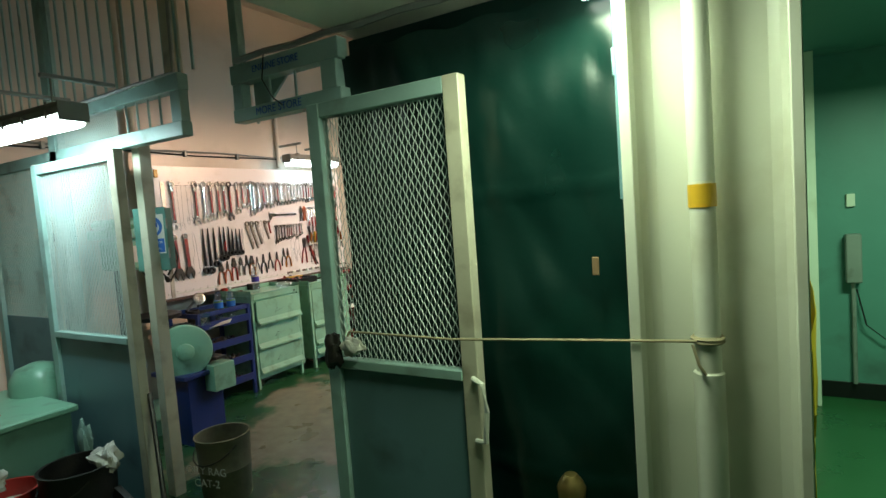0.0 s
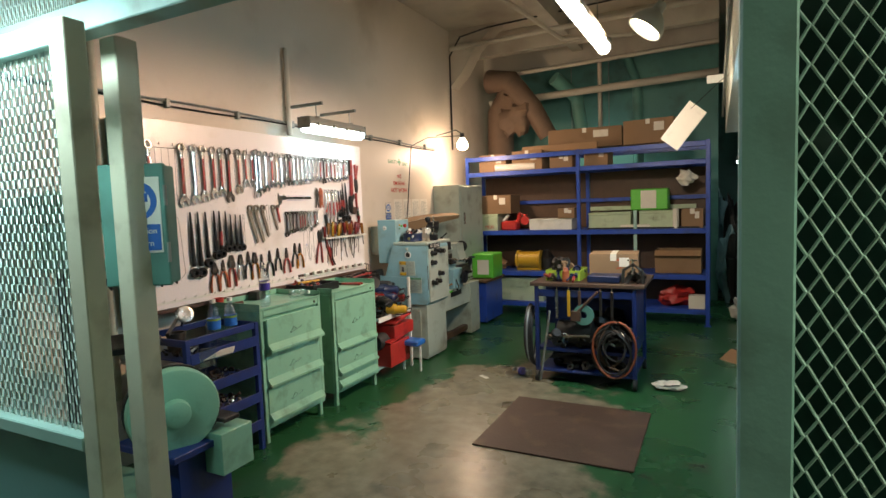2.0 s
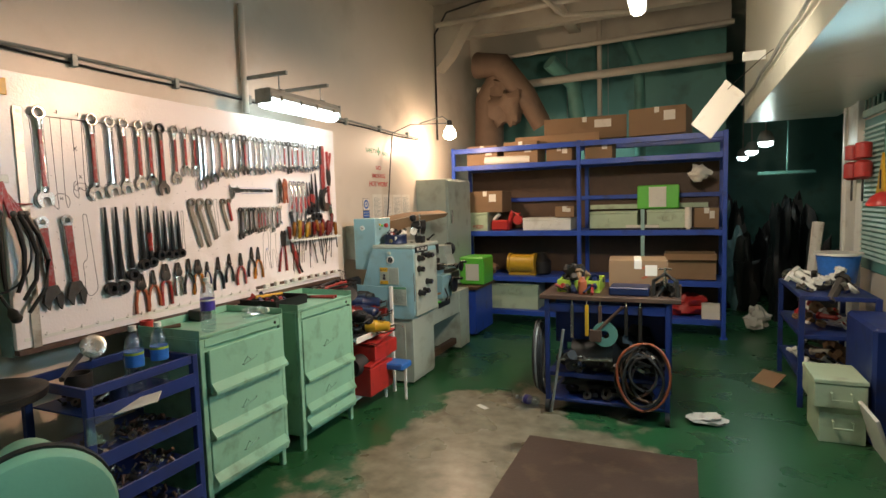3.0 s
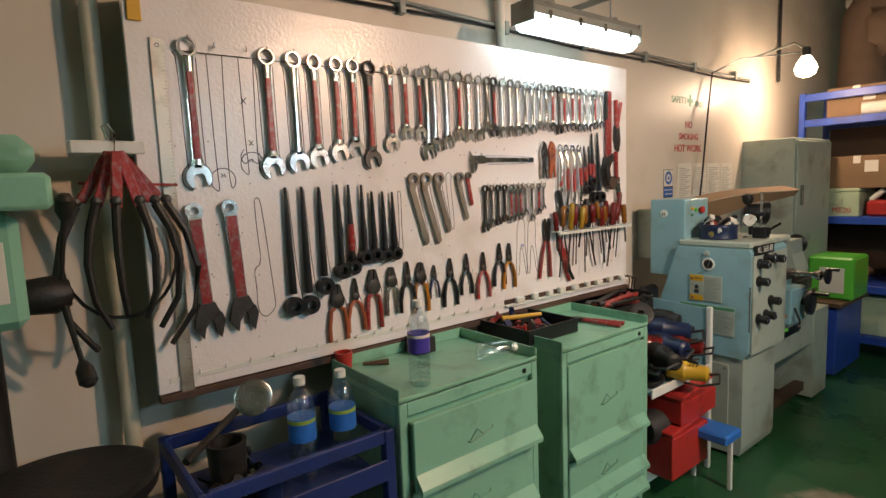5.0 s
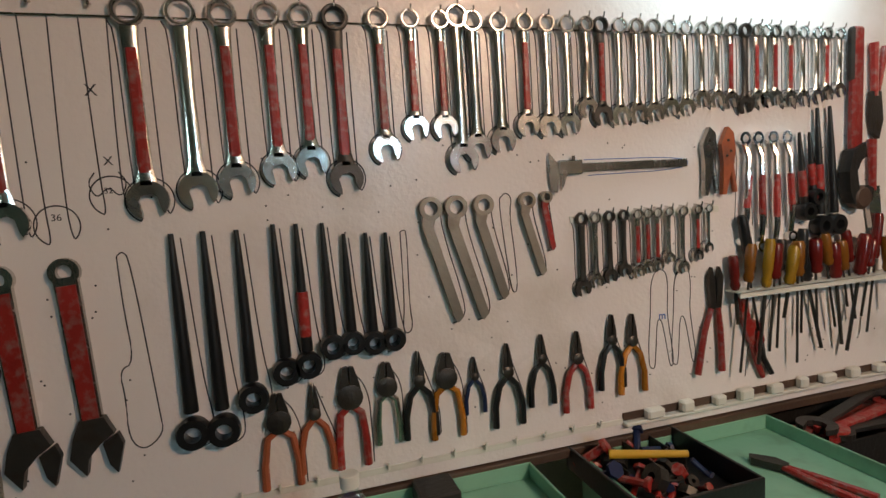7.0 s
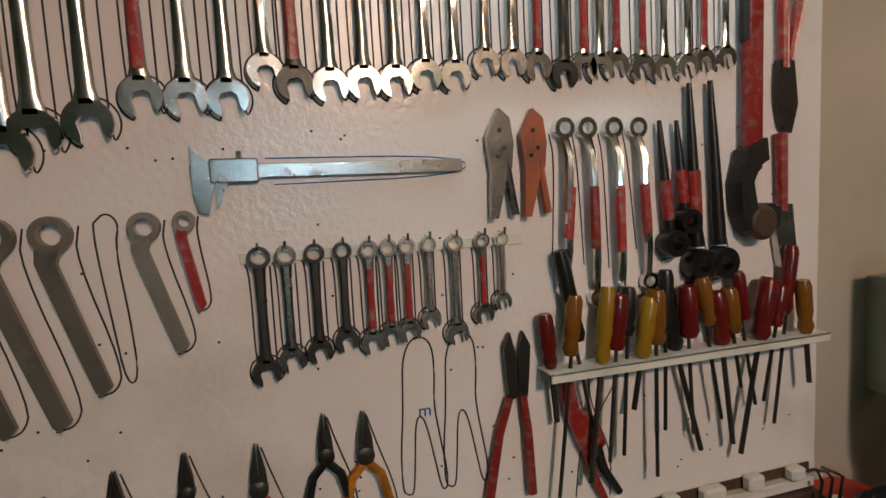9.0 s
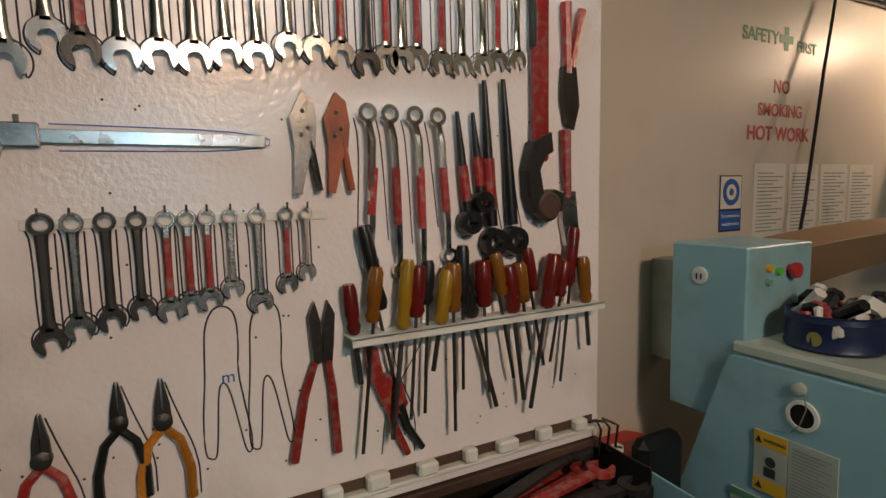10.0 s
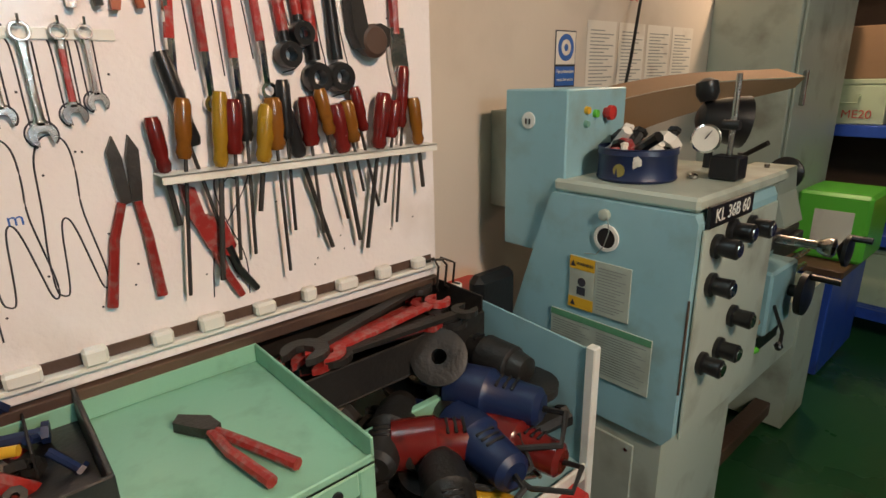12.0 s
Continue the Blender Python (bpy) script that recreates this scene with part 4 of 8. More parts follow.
part("cover_screw", Kit().lathe((-4.284, HF, 1.122), (0, -1, 0), [(0, 0.014), (0.012, 0.014), (0.014, 0.01)], 16), MACHINE2, la, "", True)
part("spindle_bore", Kit().lathe((-4.276, HF, 1.064), (0, -1, 0), [(0, 0.025), (0, 0.034), (0.006, 0.034), (0.007, 0.026), (0, 0.025)], 28), WHITE, la, "", True)
part("bore_hole", Kit().lathe((-4.276, HF - 0.001, 1.064), (0, -1, 0), [(0, 0.026), (0.003, 0.026)], 24), BLACK, la)
part("bore_wire", Kit().tube([(-4.270, HF - 0.014, 1.118), (-4.262, HF - 0.016, 1.085), (-4.276, HF - 0.012, 1.045), (-4.300, HF - 0.006, 1.018), (-4.335, HF - 0.004, 1.012)], 0.0014, 5), GALV, la, "", True)
part("warning_plate", Kit().box(-4.377, -4.301, HF - 0.005, HF - 0.001, 0.856, 1.0, 0.0005), MACHINE2, la, "yellow and grey warning label")
for z0, z1 in ((0.965, 0.999), (0.857, 0.888)):
    part("warning_band", Kit().box(-4.377, -4.301, HF - 0.0062, HF - 0.0054, z0, z1, 0.0003), YELLOW, la, "yellow warning band")
part("warning_triangle", Kit().prism([(-4.374, 0.972), (-4.358, 0.972), (-4.366, 0.988)], HF - 0.0072, HF - 0.0064, "y"), INK, la)
part("warning_triangle", Kit().prism([(-4.370, 0.864), (-4.354, 0.864), (-4.362, 0.880)], HF - 0.0072, HF - 0.0064, "y"), INK, la)
part("warning_picture", Kit().lathe((-4.338, HF - 0.0052, 0.932), (0, -1, 0), [(0, 0.012), (0.0008, 0.012)], 16).box(-4.352, -4.326, HF - 0.006, HF - 0.0052, 0.896, 0.918, 0.0003), INK, la)
part("instruction_plate", Kit().box(-4.299, -4.200, HF - 0.005, HF - 0.001, 0.858, 1.0, 0.0005), MACHINE2, la)
part("notice_plate", Kit().box(-4.431, -4.132, HF - 0.005, HF - 0.001, 0.682, 0.836, 0.0005), MACHINE2, la, "grey notice plate with green header")
part("notice_header", Kit().box(-4.431, -4.132, HF - 0.0065, HF - 0.0055, 0.818, 0.836, 0.0003), GREENINK, la)
for i in range(16):
    for x0, x1 in ((-4.424, -4.305), (-4.285, -4.142)):
        part("print_line", Kit().box(x0, x1 - 0.012 * ((i * 7) % 4), HF - 0.0060, HF - 0.0055, 0.806 - i * 0.0073, 0.8085 - i * 0.0073, 0.0002), GALV, la)
for i in range(15):
    part("print_line", Kit().box(-4.292, -4.212 - 0.012 * (i % 3), HF - 0.0060, HF - 0.0055, 0.982 - i * 0.008, 0.9845 - i * 0.008, 0.0002), GALV, la)
words("WARNING", on(ON_Y, -4.330, HF - 0.0066, 0.981), 0.0105, INK, la)
part("control_face", Kit().box(-4.057, -4.050, HF + 0.02, 5.99, 0.59, 1.12, 0.002), MACHINE2, la)
part("model_plate", Kit().box(-4.056, -4.046, HF + 0.03, 5.80, 1.122, 1.172, 0.001), BLACK, la)
words("KL 36B 60", on(ON_X, -4.0452, 5.685, 1.147), 0.044, WHITE, la)
for yy, zz in ((5.62, 1.075), (5.695, 1.097), (5.81, 1.085), (5.615, 0.984), (5.77, 0.859), (5.71, 0.789), (5.62, 0.781)):
    kn = part("knob", Kit().lathe((-4.050, yy, zz), (1, 0, 0), [(0, 0.028), (0.01, 0.029), (0.014, 0.021), (0.050, 0.023), (0.053, 0.018)], 22), BLACK, la, "black control knob", True)
    part("knob_cap", Kit().lathe((0.0035 - 4.0, yy, zz), (1, 0, 0), [(0, 0.016), (0.002, 0.016)], 16), STEEL, kn)
part("cover_edge_wear", Kit().box(-4.0615, -4.0565, HF - 0.001, HF + 0.004, 0.72, 0.96, 0.001), RUST, la, "paint worn through at the corner")
LIFT = len(la.children)
part("bed", Kit().box(-4.52, -4.25, 5.98, 7.02, 0.72, 0.80).box(-4.50, -4.46, 5.98, 7.02, 0.80, 0.83).box(-4.31, -4.27, 5.98, 7.02, 0.80, 0.83), DARKSTEEL, la)
part("chip_tray", Kit().prism([(-4.62, 0.62), (-4.14, 0.62), (-4.14, 0.40), (-4.30, 0.33), (-4.62, 0.33)], 5.96, 6.72, "y"), MACHINE2, la)
part("tray_slot", Kit().box(-4.139, -4.136, 6.2, 6.48, 0.53, 0.585, 0.001), BLACK, la)
part("tail_base", Kit().prism([(-4.66, 0.02), (-4.13, 0.02), (-4.13, 0.62), (-4.66, 0.62)], 6.72, 6.98, "y"), MACHINE2, la)
part("foot_bar", Kit().box(-4.24, -4.18, 5.9, 6.76, 0.06, 0.12), RUST, la)
part("chuck", Kit().lathe((-4.42, 6.05, 0.985), (0, 1, 0), [(0, 0.06), (0.01, 0.10), (0.09, 0.10), (0.1, 0.06)], 28), DARKSTEEL, la, "", True)
part("lead_screw", Kit().tube([(-4.22, 5.98, 0.72), (-4.22, 7.0, 0.72)], 0.012, 10).tube([(-4.22, 5.98, 0.66), (-4.22, 7.0, 0.66)], 0.010, 10).tube([(-4.22, 5.98, 0.60), (-4.22, 7.0, 0.60)], 0.010, 10), STEEL, la, "", True)
part("carriage", Kit().box(-4.52, -4.18, 6.22, 6.45, 0.83, 0.89, 0.006).box(-4.20, -4.10, 6.22, 6.45, 0.62, 0.84, 0.008), MACHINE, la)
part("cross_slide", Kit().box(-4.42, -4.14, 6.26, 6.38, 0.89, 0.95).box(-4.40, -4.20, 6.25, 6.40, 0.95, 1.0), DARKSTEEL, la)
part("tool_post", Kit().box(-4.38, -4.22, 6.20, 6.34, 1.0, 1.09, 0.006).tube([(-4.30, 6.27, 1.09), (-4.30, 6.27, 1.15)], 0.015, 10).tube([(-4.30, 6.27, 1.14), (-4.22, 6.24, 1.19)], 0.008, 8), DARKSTEEL, la)
for q in ((-4.36, 6.22), (-4.24, 6.22), (-4.24, 6.32)):
    part("tool_post_screw", Kit().tube([(*q, 1.09), (*q, 1.115)], 0.008, 6), STEEL, la)
part("cross_handle", Kit().tube([(-4.14, 6.32, 0.93), (-4.02, 6.32, 0.93)], 0.014, 10).lathe((-4.02, 6.32, 0.93), (1, 0, 0), [(0, 0.02), (0.02, 0.03), (0.04, 0.03), (0.045, 0.02)], 18), STEEL, la, "", True)
part("cross_grip", Kit().lathe((-3.97, 6.32, 0.93), (1, 0, 0), [(0, 0.012), (0.02, 0.05), (0.03, 0.05), (0.035, 0.01)], 18).tube([(-3.95, 6.32, 0.97), (-3.89, 6.32, 0.97)], 0.010, 8), BLACK, la, "", True)
part("hand_wheel", Kit().lathe((-4.10, 6.40, 0.74), (1, 0, 0), [(0, 0.02), (0.03, 0.022), (0.035, 0.075), (0.055, 0.075), (0.06, 0.015)], 26).tube([(-4.05, 6.40, 0.80), (-3.96, 6.40, 0.80)], 0.011, 8), BLACK, la, "", True)
part("apron_lever", Kit().tube([(-4.10, 6.27, 0.72), (-4.05, 6.22, 0.66), (-4.04, 6.18, 0.63)], 0.006, 8).lathe((-4.04, 6.17, 0.62), (0, 0, 1), [(0, 0.008), (0.012, 0.014), (0.024, 0.008)], 12), BLACK, la, "", True)
part("tailstock", Kit().prism([(-4.52, 0.83), (-4.26, 0.83), (-4.30, 0.95), (-4.31, 1.04), (-4.46, 1.04), (-4.48, 0.95)], 6.66, 6.86, "y").tube([(-4.385, 6.55, 0.985), (-4.385, 6.95, 0.985)], 0.03, 16), MACHINE2, la)
part("tail_wheel", Kit().lathe((-4.385, 6.95, 0.985), (0, 1, 0), [(0, 0.02), (0.03, 0.07), (0.045, 0.07), (0.05, 0.02)], 22), BLACK, la, "", True)
part("belt_guard", Kit().box(-4.62, -4.50, 6.05, 6.55, 1.00, 1.04), MACHINE2, la)

for o in list(la.children)[LIFT:]:
    if o.name.split(".")[0] in ("carriage", "cross_slide", "tool_post", "tool_post_screw", "cross_handle", "cross_grip", "hand_wheel", "apron_lever", "tailstock", "tail_wheel", "belt_guard", "bed", "chuck", "lead_screw"):
        o.location.z += 0.05
        o.location.x += 0.04
eb = thing("switch_box", (-4.7, 5.65, 0.99), "pale blue steel switch box with red stop button", "switch box")
part("body", Kit().box(-4.636, -4.425, 5.56, 5.83, 0.975, 1.415, 0.004), MACHINE, eb)
part("stand", Kit().box(WALL, -4.637, 5.66, 5.74, 1.05, 1.35), MACHINE2, eb)
part("socket", Kit().lathe((-4.55, 5.56, 1.335), (0, -1, 0), [(0, 0.022), (0.004, 0.022), (0.005, 0.016)], 20), WHITE, eb)
part("socket_slot", Kit().box(-4.558, -4.554, 5.553, 5.5555, 1.325, 1.34, 0.0005).box(-4.546, -4.542, 5.553, 5.5555, 1.325, 1.34, 0.0005), BLACK, eb)
part("stop_button", Kit().lathe((-4.425, 5.73, 1.35), (1, 0, 0), [(0, 0.014), (0.012, 0.014), (0.013, 0.02), (0.024, 0.019), (0.027, 0.012)], 20), REDBOX, eb, "red stop button", True)
part("start_button", Kit().lathe((-4.425, 5.68, 1.35), (1, 0, 0), [(0, 0.011), (0.01, 0.010)], 16), GREEN, eb)
part("pilot_lamp", Kit().lathe((-4.425, 5.64, 1.36), (1, 0, 0), [(0, 0.010), (0.01, 0.009)], 16), YELLOW, eb)
part("selector", Kit().lathe((-4.425, 5.64, 1.325), (1, 0, 0), [(0, 0.010), (0.01, 0.008)], 16), MINTDARK, eb)
lk = thing("wall_locker", (-4.65, 7.45, 0.5), "pale green steel wall locker with louvred door", "locker")
part("body", Kit().box(WALL, -4.42, 7.12, 7.85, 0.55, 1.80, 0.005), MACHINE2, lk)
part("door", Kit().box(-4.418, -4.405, 7.14, 7.83, 0.57, 1.78, 0.003), MACHINE2, lk)
part("handle", Kit().box(-4.405, -4.385, 7.2, 7.22, 1.3, 1.45, 0.004), STEEL, lk)

# blue steel rack at the end
rk = thing("storage_rack", (-3.1, 8.2, 0), "large blue steel storage rack filled with boxes", "rack")
RX = (-4.655, -3.11, -1.61)
for x in RX:
    for y in (7.94, 8.52):
        part("upright", Kit().box(x - 0.022, x + 0.022, y - 0.022, y + 0.022, 0, 2.2), BLUE, rk)
        part("foot_plate", Kit().box(x - 0.04, x + 0.04, y - 0.04, y + 0.04, 0, 0.008), BLUE, rk)
for z in (0.17, 0.585, 1.14, 1.95, 2.16):
    for a, b in ((RX[0], RX[1]), (RX[1], RX[2])):
        part("beam", Kit().box(a + 0.022, b - 0.022, 7.92, 7.955, z - 0.03, z + 0.03), BLUE, rk)
        part("beam", Kit().box(a + 0.022, b - 0.022, 8.505, 8.54, z - 0.03, z + 0.03), BLUE, rk)
        if z < 2.1:
            part("shelf", Kit().box(a - 0.02, b + 0.02 if b == RX[2] else b - 0.022, 7.957, 8.5, z + 0.015, z + 0.03), CARD if z > 1.5 else BLUE, rk)
# dark sheets added to give the shade behind the stored boxes
for a, b in ((RX[0], RX[1]), (RX[1], RX[2])):
    part("back_sheet", Kit().box(a + 0.022, b - 0.022, 8.548, 8.556, 0.16, 1.95), WOOD, rk, "dark sheet in place of the shade behind the boxes")
part("middle_post", Kit().box(-2.44, -2.40, 7.93, 7.96, 0.6, 1.4), FRAMEBLUE, rk)
part("middle_beam", Kit().box(RX[0], RX[2], 8.49, 8.52, 1.52, 1.57), BLUE, rk)


def carton(x0, x1, y0, y1, z0, z1, mat, label, turn=0, open_top=False):
    cx, cy = (x0 + x1) / 2, (y0 + y1) / 2
    t = thing("carton", (cx, cy, z0), label, "box", "stored boxes")
    m = Matrix.Translation((cx, cy, 0)) @ pose(0, 0, 0, 0, 0, turn) @ Matrix.Translation((-cx, -cy, 0))
    if open_top:
        w = 0.006
        part("side_walls", Kit().box(x0, x1, y0, y0 + w, z0, z1, 0.001, m).box(x0, x1, y1 - w, y1, z0, z1, 0.001, m).box(x0, x0 + w, y0 + w, y1 - w, z0, z1, 0.001, m).box(x1 - w, x1, y0 + w, y1 - w, z0, z1, 0.001, m).box(x0, x1, y0, y1, z0, z0 + w, 0.001, m), mat, t)
        part("flap", Kit().box(x0, x1, -0.09, 0, -0.002, 0.002, 0.0005, m @ Matrix.Translation((0, y0, z1)) @ pose(0, 0, 0, 40)), mat, t)
    else:
        part("body", Kit().box(x0, x1, y0, y1, z0, z1, 0.004, m), mat, t)
        part("tape", Kit().box(cx - 0.025, cx + 0.025, y0 - 0.001, y1 + 0.001, z1 - 0.06, z1 + 0.001, 0.0005, m), PAPER if mat is CARD else mat, t)
        part("sticker", Kit().box(x0 + (x1 - x0) * 0.62, x0 + (x1 - x0) * 0.82, y0 - 0.002, y0 - 0.0005, z0 + (z1 - z0) * 0.5, z0 + (z1 - z0) * 0.85, 0.0003, m), PAPER, t)
    return t


def chest(x0, x1, y0, y1, z0, z1, mat, label, name="steel_case"):
    t = thing(name, ((x0 + x1) / 2, (y0 + y1) / 2, z0), label, "case", "stored boxes")
    part("body", Kit().box(x0, x1, y0, y1, z0, z1 - 0.03, 0.005), mat, t)
    part("lid", Kit().box(x0 - 0.004, x1 + 0.004, y0 - 0.004, y1 + 0.004, z1 - 0.028, z1, 0.005), mat, t)
    cx = (x0 + x1) / 2
    part("handle", Kit().tube([(cx - 0.05, y0, z1 - 0.08), (cx - 0.05, y0 - 0.02, z1 - 0.08), (cx - 0.05, y0 - 0.025, z1 - 0.12), (cx + 0.05, y0 - 0.025, z1 - 0.12), (cx + 0.05, y0 - 0.02, z1 - 0.08), (cx + 0.05, y0, z1 - 0.08)], 0.006, 6), mat, t)
    return t


S = 0.03
PALE = material("pale_green_case_paint", (0.46, 0.55, 0.38), 0.45, 0, 0.12, 6, 0.12, 60, 0.3, (0.25, 0.24, 0.16), 8)
carton(-4.50, -4.05, 8.0, 8.4, 1.40, 1.66, CARD, "brown cardboard carton with printed side")
c1 = chest(-4.58, -4.24, 7.98, 8.4, 1.14 + S, 1.40, PALE, "pale green steel case stencilled in red")
words("ME20", on(ON_Y, -4.36, 7.974, 1.22), 0.06, REDINK, c1)
tb = thing("red_tool_bag", (-4.05, 8.1, 1.17), "small red tool box with grey bits", "tool box")
part("body", Kit().box(-4.2, -3.98, 8.0, 8.2, 1.17, 1.30, 0.02), REDBOX, tb)
part("grip", Kit().tube([(-4.0, 8.1, 1.25), (-3.95, 8.1, 1.40), (-3.86, 8.1, 1.36)], 0.03, 10).lathe((-3.88, 8.08, 1.30), (0, 1, 0), [(0, 0.06), (0.05, 0.06)], 14), REDBOX, tb, "", True)
part("tube", Kit().tube([(-4.18, 8.05, 1.3), (-4.1, 8.05, 1.38)], 0.022, 10), WHITE, tb, "", True)
chest(-3.80, -3.22, 8.02, 8.4, 1.14 + S, 1.32, WHITE, "cream steel case on rack shelf")
carton(-3.40, -3.18, 8.0, 8.25, 1.32, 1.45, CARD, "small brown carton on cream case")
carton(-4.50, -4.1, 8.0, 8.4, 1.98, 2.22, CARD, "pale brown carton under the top beam")
carton(-4.02, -3.6, 8.0, 8.4, 1.98, 2.24, CARD, "brown carton under the top beam")
solid("paper_roll", Kit().lathe((-4.25, 7.98, 2.03), (1, 0.1, 0), [(0, 0.02), (0, 0.05), (0.55, 0.05), (0.55, 0.02)], 20), PAPER, "rolled white paper on upper shelf", "roll", smooth=True)
carton(-3.5, -3.2, 8.02, 8.3, 1.98, 2.16, CARD, "brown carton with barcode stickers")
carton(-3.05, -2.75, 8.02, 8.4, 1.98, 2.2, CARD, "brown carton beside the rack post")
carton(-3.6, -2.65, 8.25, 8.9, 2.24, 2.50, CARD, "long brown carton lying across rack top", 6)
carton(-2.55, -1.95, 8.1, 8.6, 2.22, 2.52, CARD, "brown carton on rack top", -8)
solid("plank", Kit().box(-3.9, -2.9, 8.1, 8.14, 2.21, 2.30), CARD, "wooden plank across the rack top", "plank")
gb = thing("green_crate", (-2.25, 8.15, 1.37), "bright green plastic crate with white label", "crate", "green crates")
part("body", Kit().box(-2.48, -2.05, 8.0, 8.35, 1.40, 1.66, 0.012), GREEN, gb)
part("label", Kit().box(-2.36, -2.18, 7.996, 7.999, 1.42, 1.64, 0.0005), PAPER, gb)
chest(-3.0, -2.48, 8.0, 8.4, 1.14 + S, 1.38, PALE, "pale green steel case on rack shelf")
chest(-2.38, -1.95, 8.0, 8.4, 1.14 + S, 1.39, PALE, "pale green steel case on rack shelf")
carton(-1.90, -1.66, 8.0, 8.35, 1.17, 1.40, CARD, "brown carton at the end of rack shelf")
solid("paper_roll", Kit().lathe((-1.96, 7.99, 1.17), (0, 0, 1), [(0, 0.035), (0.24, 0.035)], 16), PAPER, "upright white paper roll on shelf", "roll", smooth=True)
solid("crumpled_sheet", crumple((-1.85, 8.15, 1.78), 0.12, 0.08, 0.1, 8), PAPER, "crumpled plastic sheet hung on rack", "sheet", smooth=True)
solid("flat_bar", Kit().box(-3.0, -1.7, 7.96, 8.0, 1.172, 1.19), SOOT, "dark flat bars lying on shelf", "bar")
carton(-2.2, -1.68, 8.0, 8.4, 0.62, 0.90, CARD, "open brown carton on low shelf", 0, True)
solid("paper_sheet", Kit().box(-0.16, 0.16, -0.08, 0.08, 0, 0.004, 0.001, pose(-1.93, 8.12, 0.80, 14, 4, 10)), PAPER, "white papers lying in the open carton", "paper")
solid("cloth_heap", crumple((-4.35, 8.15, 0.70), 0.2, 0.14, 0.10, 81), CARD, "brown crumpled wrapping on low shelf", "wrapping", smooth=True)
solid("motor_casing", Kit().lathe((-3.62, 8.2, 0.62), (0, 0, 1), [(0, 0.10), (0.02, 0.12), (0.16, 0.12), (0.2, 0.08), (0.26, 0.05), (0.27, 0.02)], 20), SOOT, "dark motor casing standing on low shelf", "motor", smooth=True)
solid("long_case", Kit().box(-3.05, -1.75, 8.36, 8.47, 1.40, 1.455, 0.006), PALE, "long pale green strip case lying on cases", "case")
solid("flat_tray", Kit().box(-2.60, -2.25, 7.965, 7.998, 1.192, 1.225, 0.004), PAPER, "white flat packet on the dark bars", "packet")
chest(-4.25, -3.62, 8.0, 8.4, 0.20, 0.52, PALE, "pale green steel case on lowest shelf")
carton(-4.55, -4.28, 8.0, 8.4, 0.20, 0.52, CARD, "brown carton on lowest shelf")
wl = thing("cable_winch", (-3.85, 8.15, 0.62), "yellow cable drum on low shelf", "drum")
part("drum", Kit().lathe((-4.0, 8.1, 0.76), (1, 0, 0), [(0, 0.05), (0, 0.13), (0.03, 0.13), (0.035, 0.115), (0.3, 0.115), (0.305, 0.13), (0.335, 0.13), (0.335, 0.05)], 24), YELLOW, wl, "", True)
part("stand", Kit().box(-4.0, -3.66, 8.05, 8.15, 0.615, 0.65), YELLOW, wl)
solid("red_bundle", crumple((-1.95, 8.15, 0.32), 0.28, 0.15, 0.14, 6), REDBOX, "red cloth bundle on lowest shelf", "bundle", smooth=True)
carton(-1.82, -1.64, 7.96, 8.1, 0.20, 0.36, PAPER, "small white carton on lowest shelf")
gc = thing("green_crate", (-4.1, 7.4, 0.7), "bright green crate standing on blue chest", "crate", "green crates")
part("body", Kit().box(-4.40, -4.10, 7.40, 7.75, 0.58, 0.90, 0.015), GREEN, gc)
part("label", Kit().box(-4.32, -4.16, 7.396, 7.399, 0.63, 0.82, 0.0005), PAPER, gc)
bc = thing("blue_chest", (-4.4, 7.6, 0), "blue steel chest with dark wooden top", "chest")
part("body", Kit().box(-4.70, -4.17, 7.30, 8.0 - 0.1, 0.02, 0.54, 0.006), BLUE, bc)
part("top", Kit().box(-4.72, -4.13, 7.26, 7.9, 0.542, 0.575, 0.004), WOOD, bc)

# steel plate, paper and rag on the floor
solid("floor_plate", Kit().box(-2.92, -1.93, 3.93, 4.87, 0.0, 0.012, 0.003), RUST, "brown rusty steel plate lying on the floor", "plate")
solid("paper_tag", Kit().box(-0.055, 0.055, -0.02, 0.02, 0.0, 0.003, 0.001, pose(-3.38, 5.26, 0.001, 0, 0, -35)), PAPER, "white paper tag on the floor", "paper")
solid("cleaning_rag", crumple((-1.86, 5.47, 0.035), 0.16, 0.09, 0.035, 12), RAG, "crumpled white rag on the floor", "rag", smooth=True)


# ---- tool board ----
board = thing("tool_board", (-4.63, 4.07, 0.95), "large white painted tool board with marker outlines and hooks", "tool board")
BY0, BY1, BZ0, BZ1 = 2.865, 5.268, 0.955, 2.135
part("panel", Kit().box(-4.632, FACE, BY0, BY1, BZ0, BZ1, 0.002), BOARD, board)
part("frame_bar", Kit().box(-4.70, -4.633, BY0 + 0.02, BY1 - 0.02, BZ0 + 0.01, BZ0 + 0.05), FRAMEBLUE, board)
part("frame_bar", Kit().box(-4.70, -4.633, BY0 + 0.02, BY1 - 0.02, BZ1 - 0.06, BZ1 - 0.02), FRAMEBLUE, board)
for yy in (BY0 + 0.03, 4.0, BY1 - 0.07):
    part("standoff", Kit().box(WALL, -4.70, yy, yy + 0.04, BZ0 - 0.05, BZ1), FRAMEBLUE, board)
part("bottom_strip", Kit().box(FACE + 0.0005, FACE + 0.004, BY0 + 0.03, 4.3, 0.985, 1.0, 0.001), WHITE, board)
part("ledge", Kit().box(FACE, FACE + 0.020, 4.3, BY1, 0.982, 0.992, 0.002), WHITE, board)
part("ledge_back", Kit().box(FACE, FACE + 0.004, 4.3, BY1 - 0.02, 0.993, 1.014, 0.001), RUST, board, "bare rusty strip between white lumps")
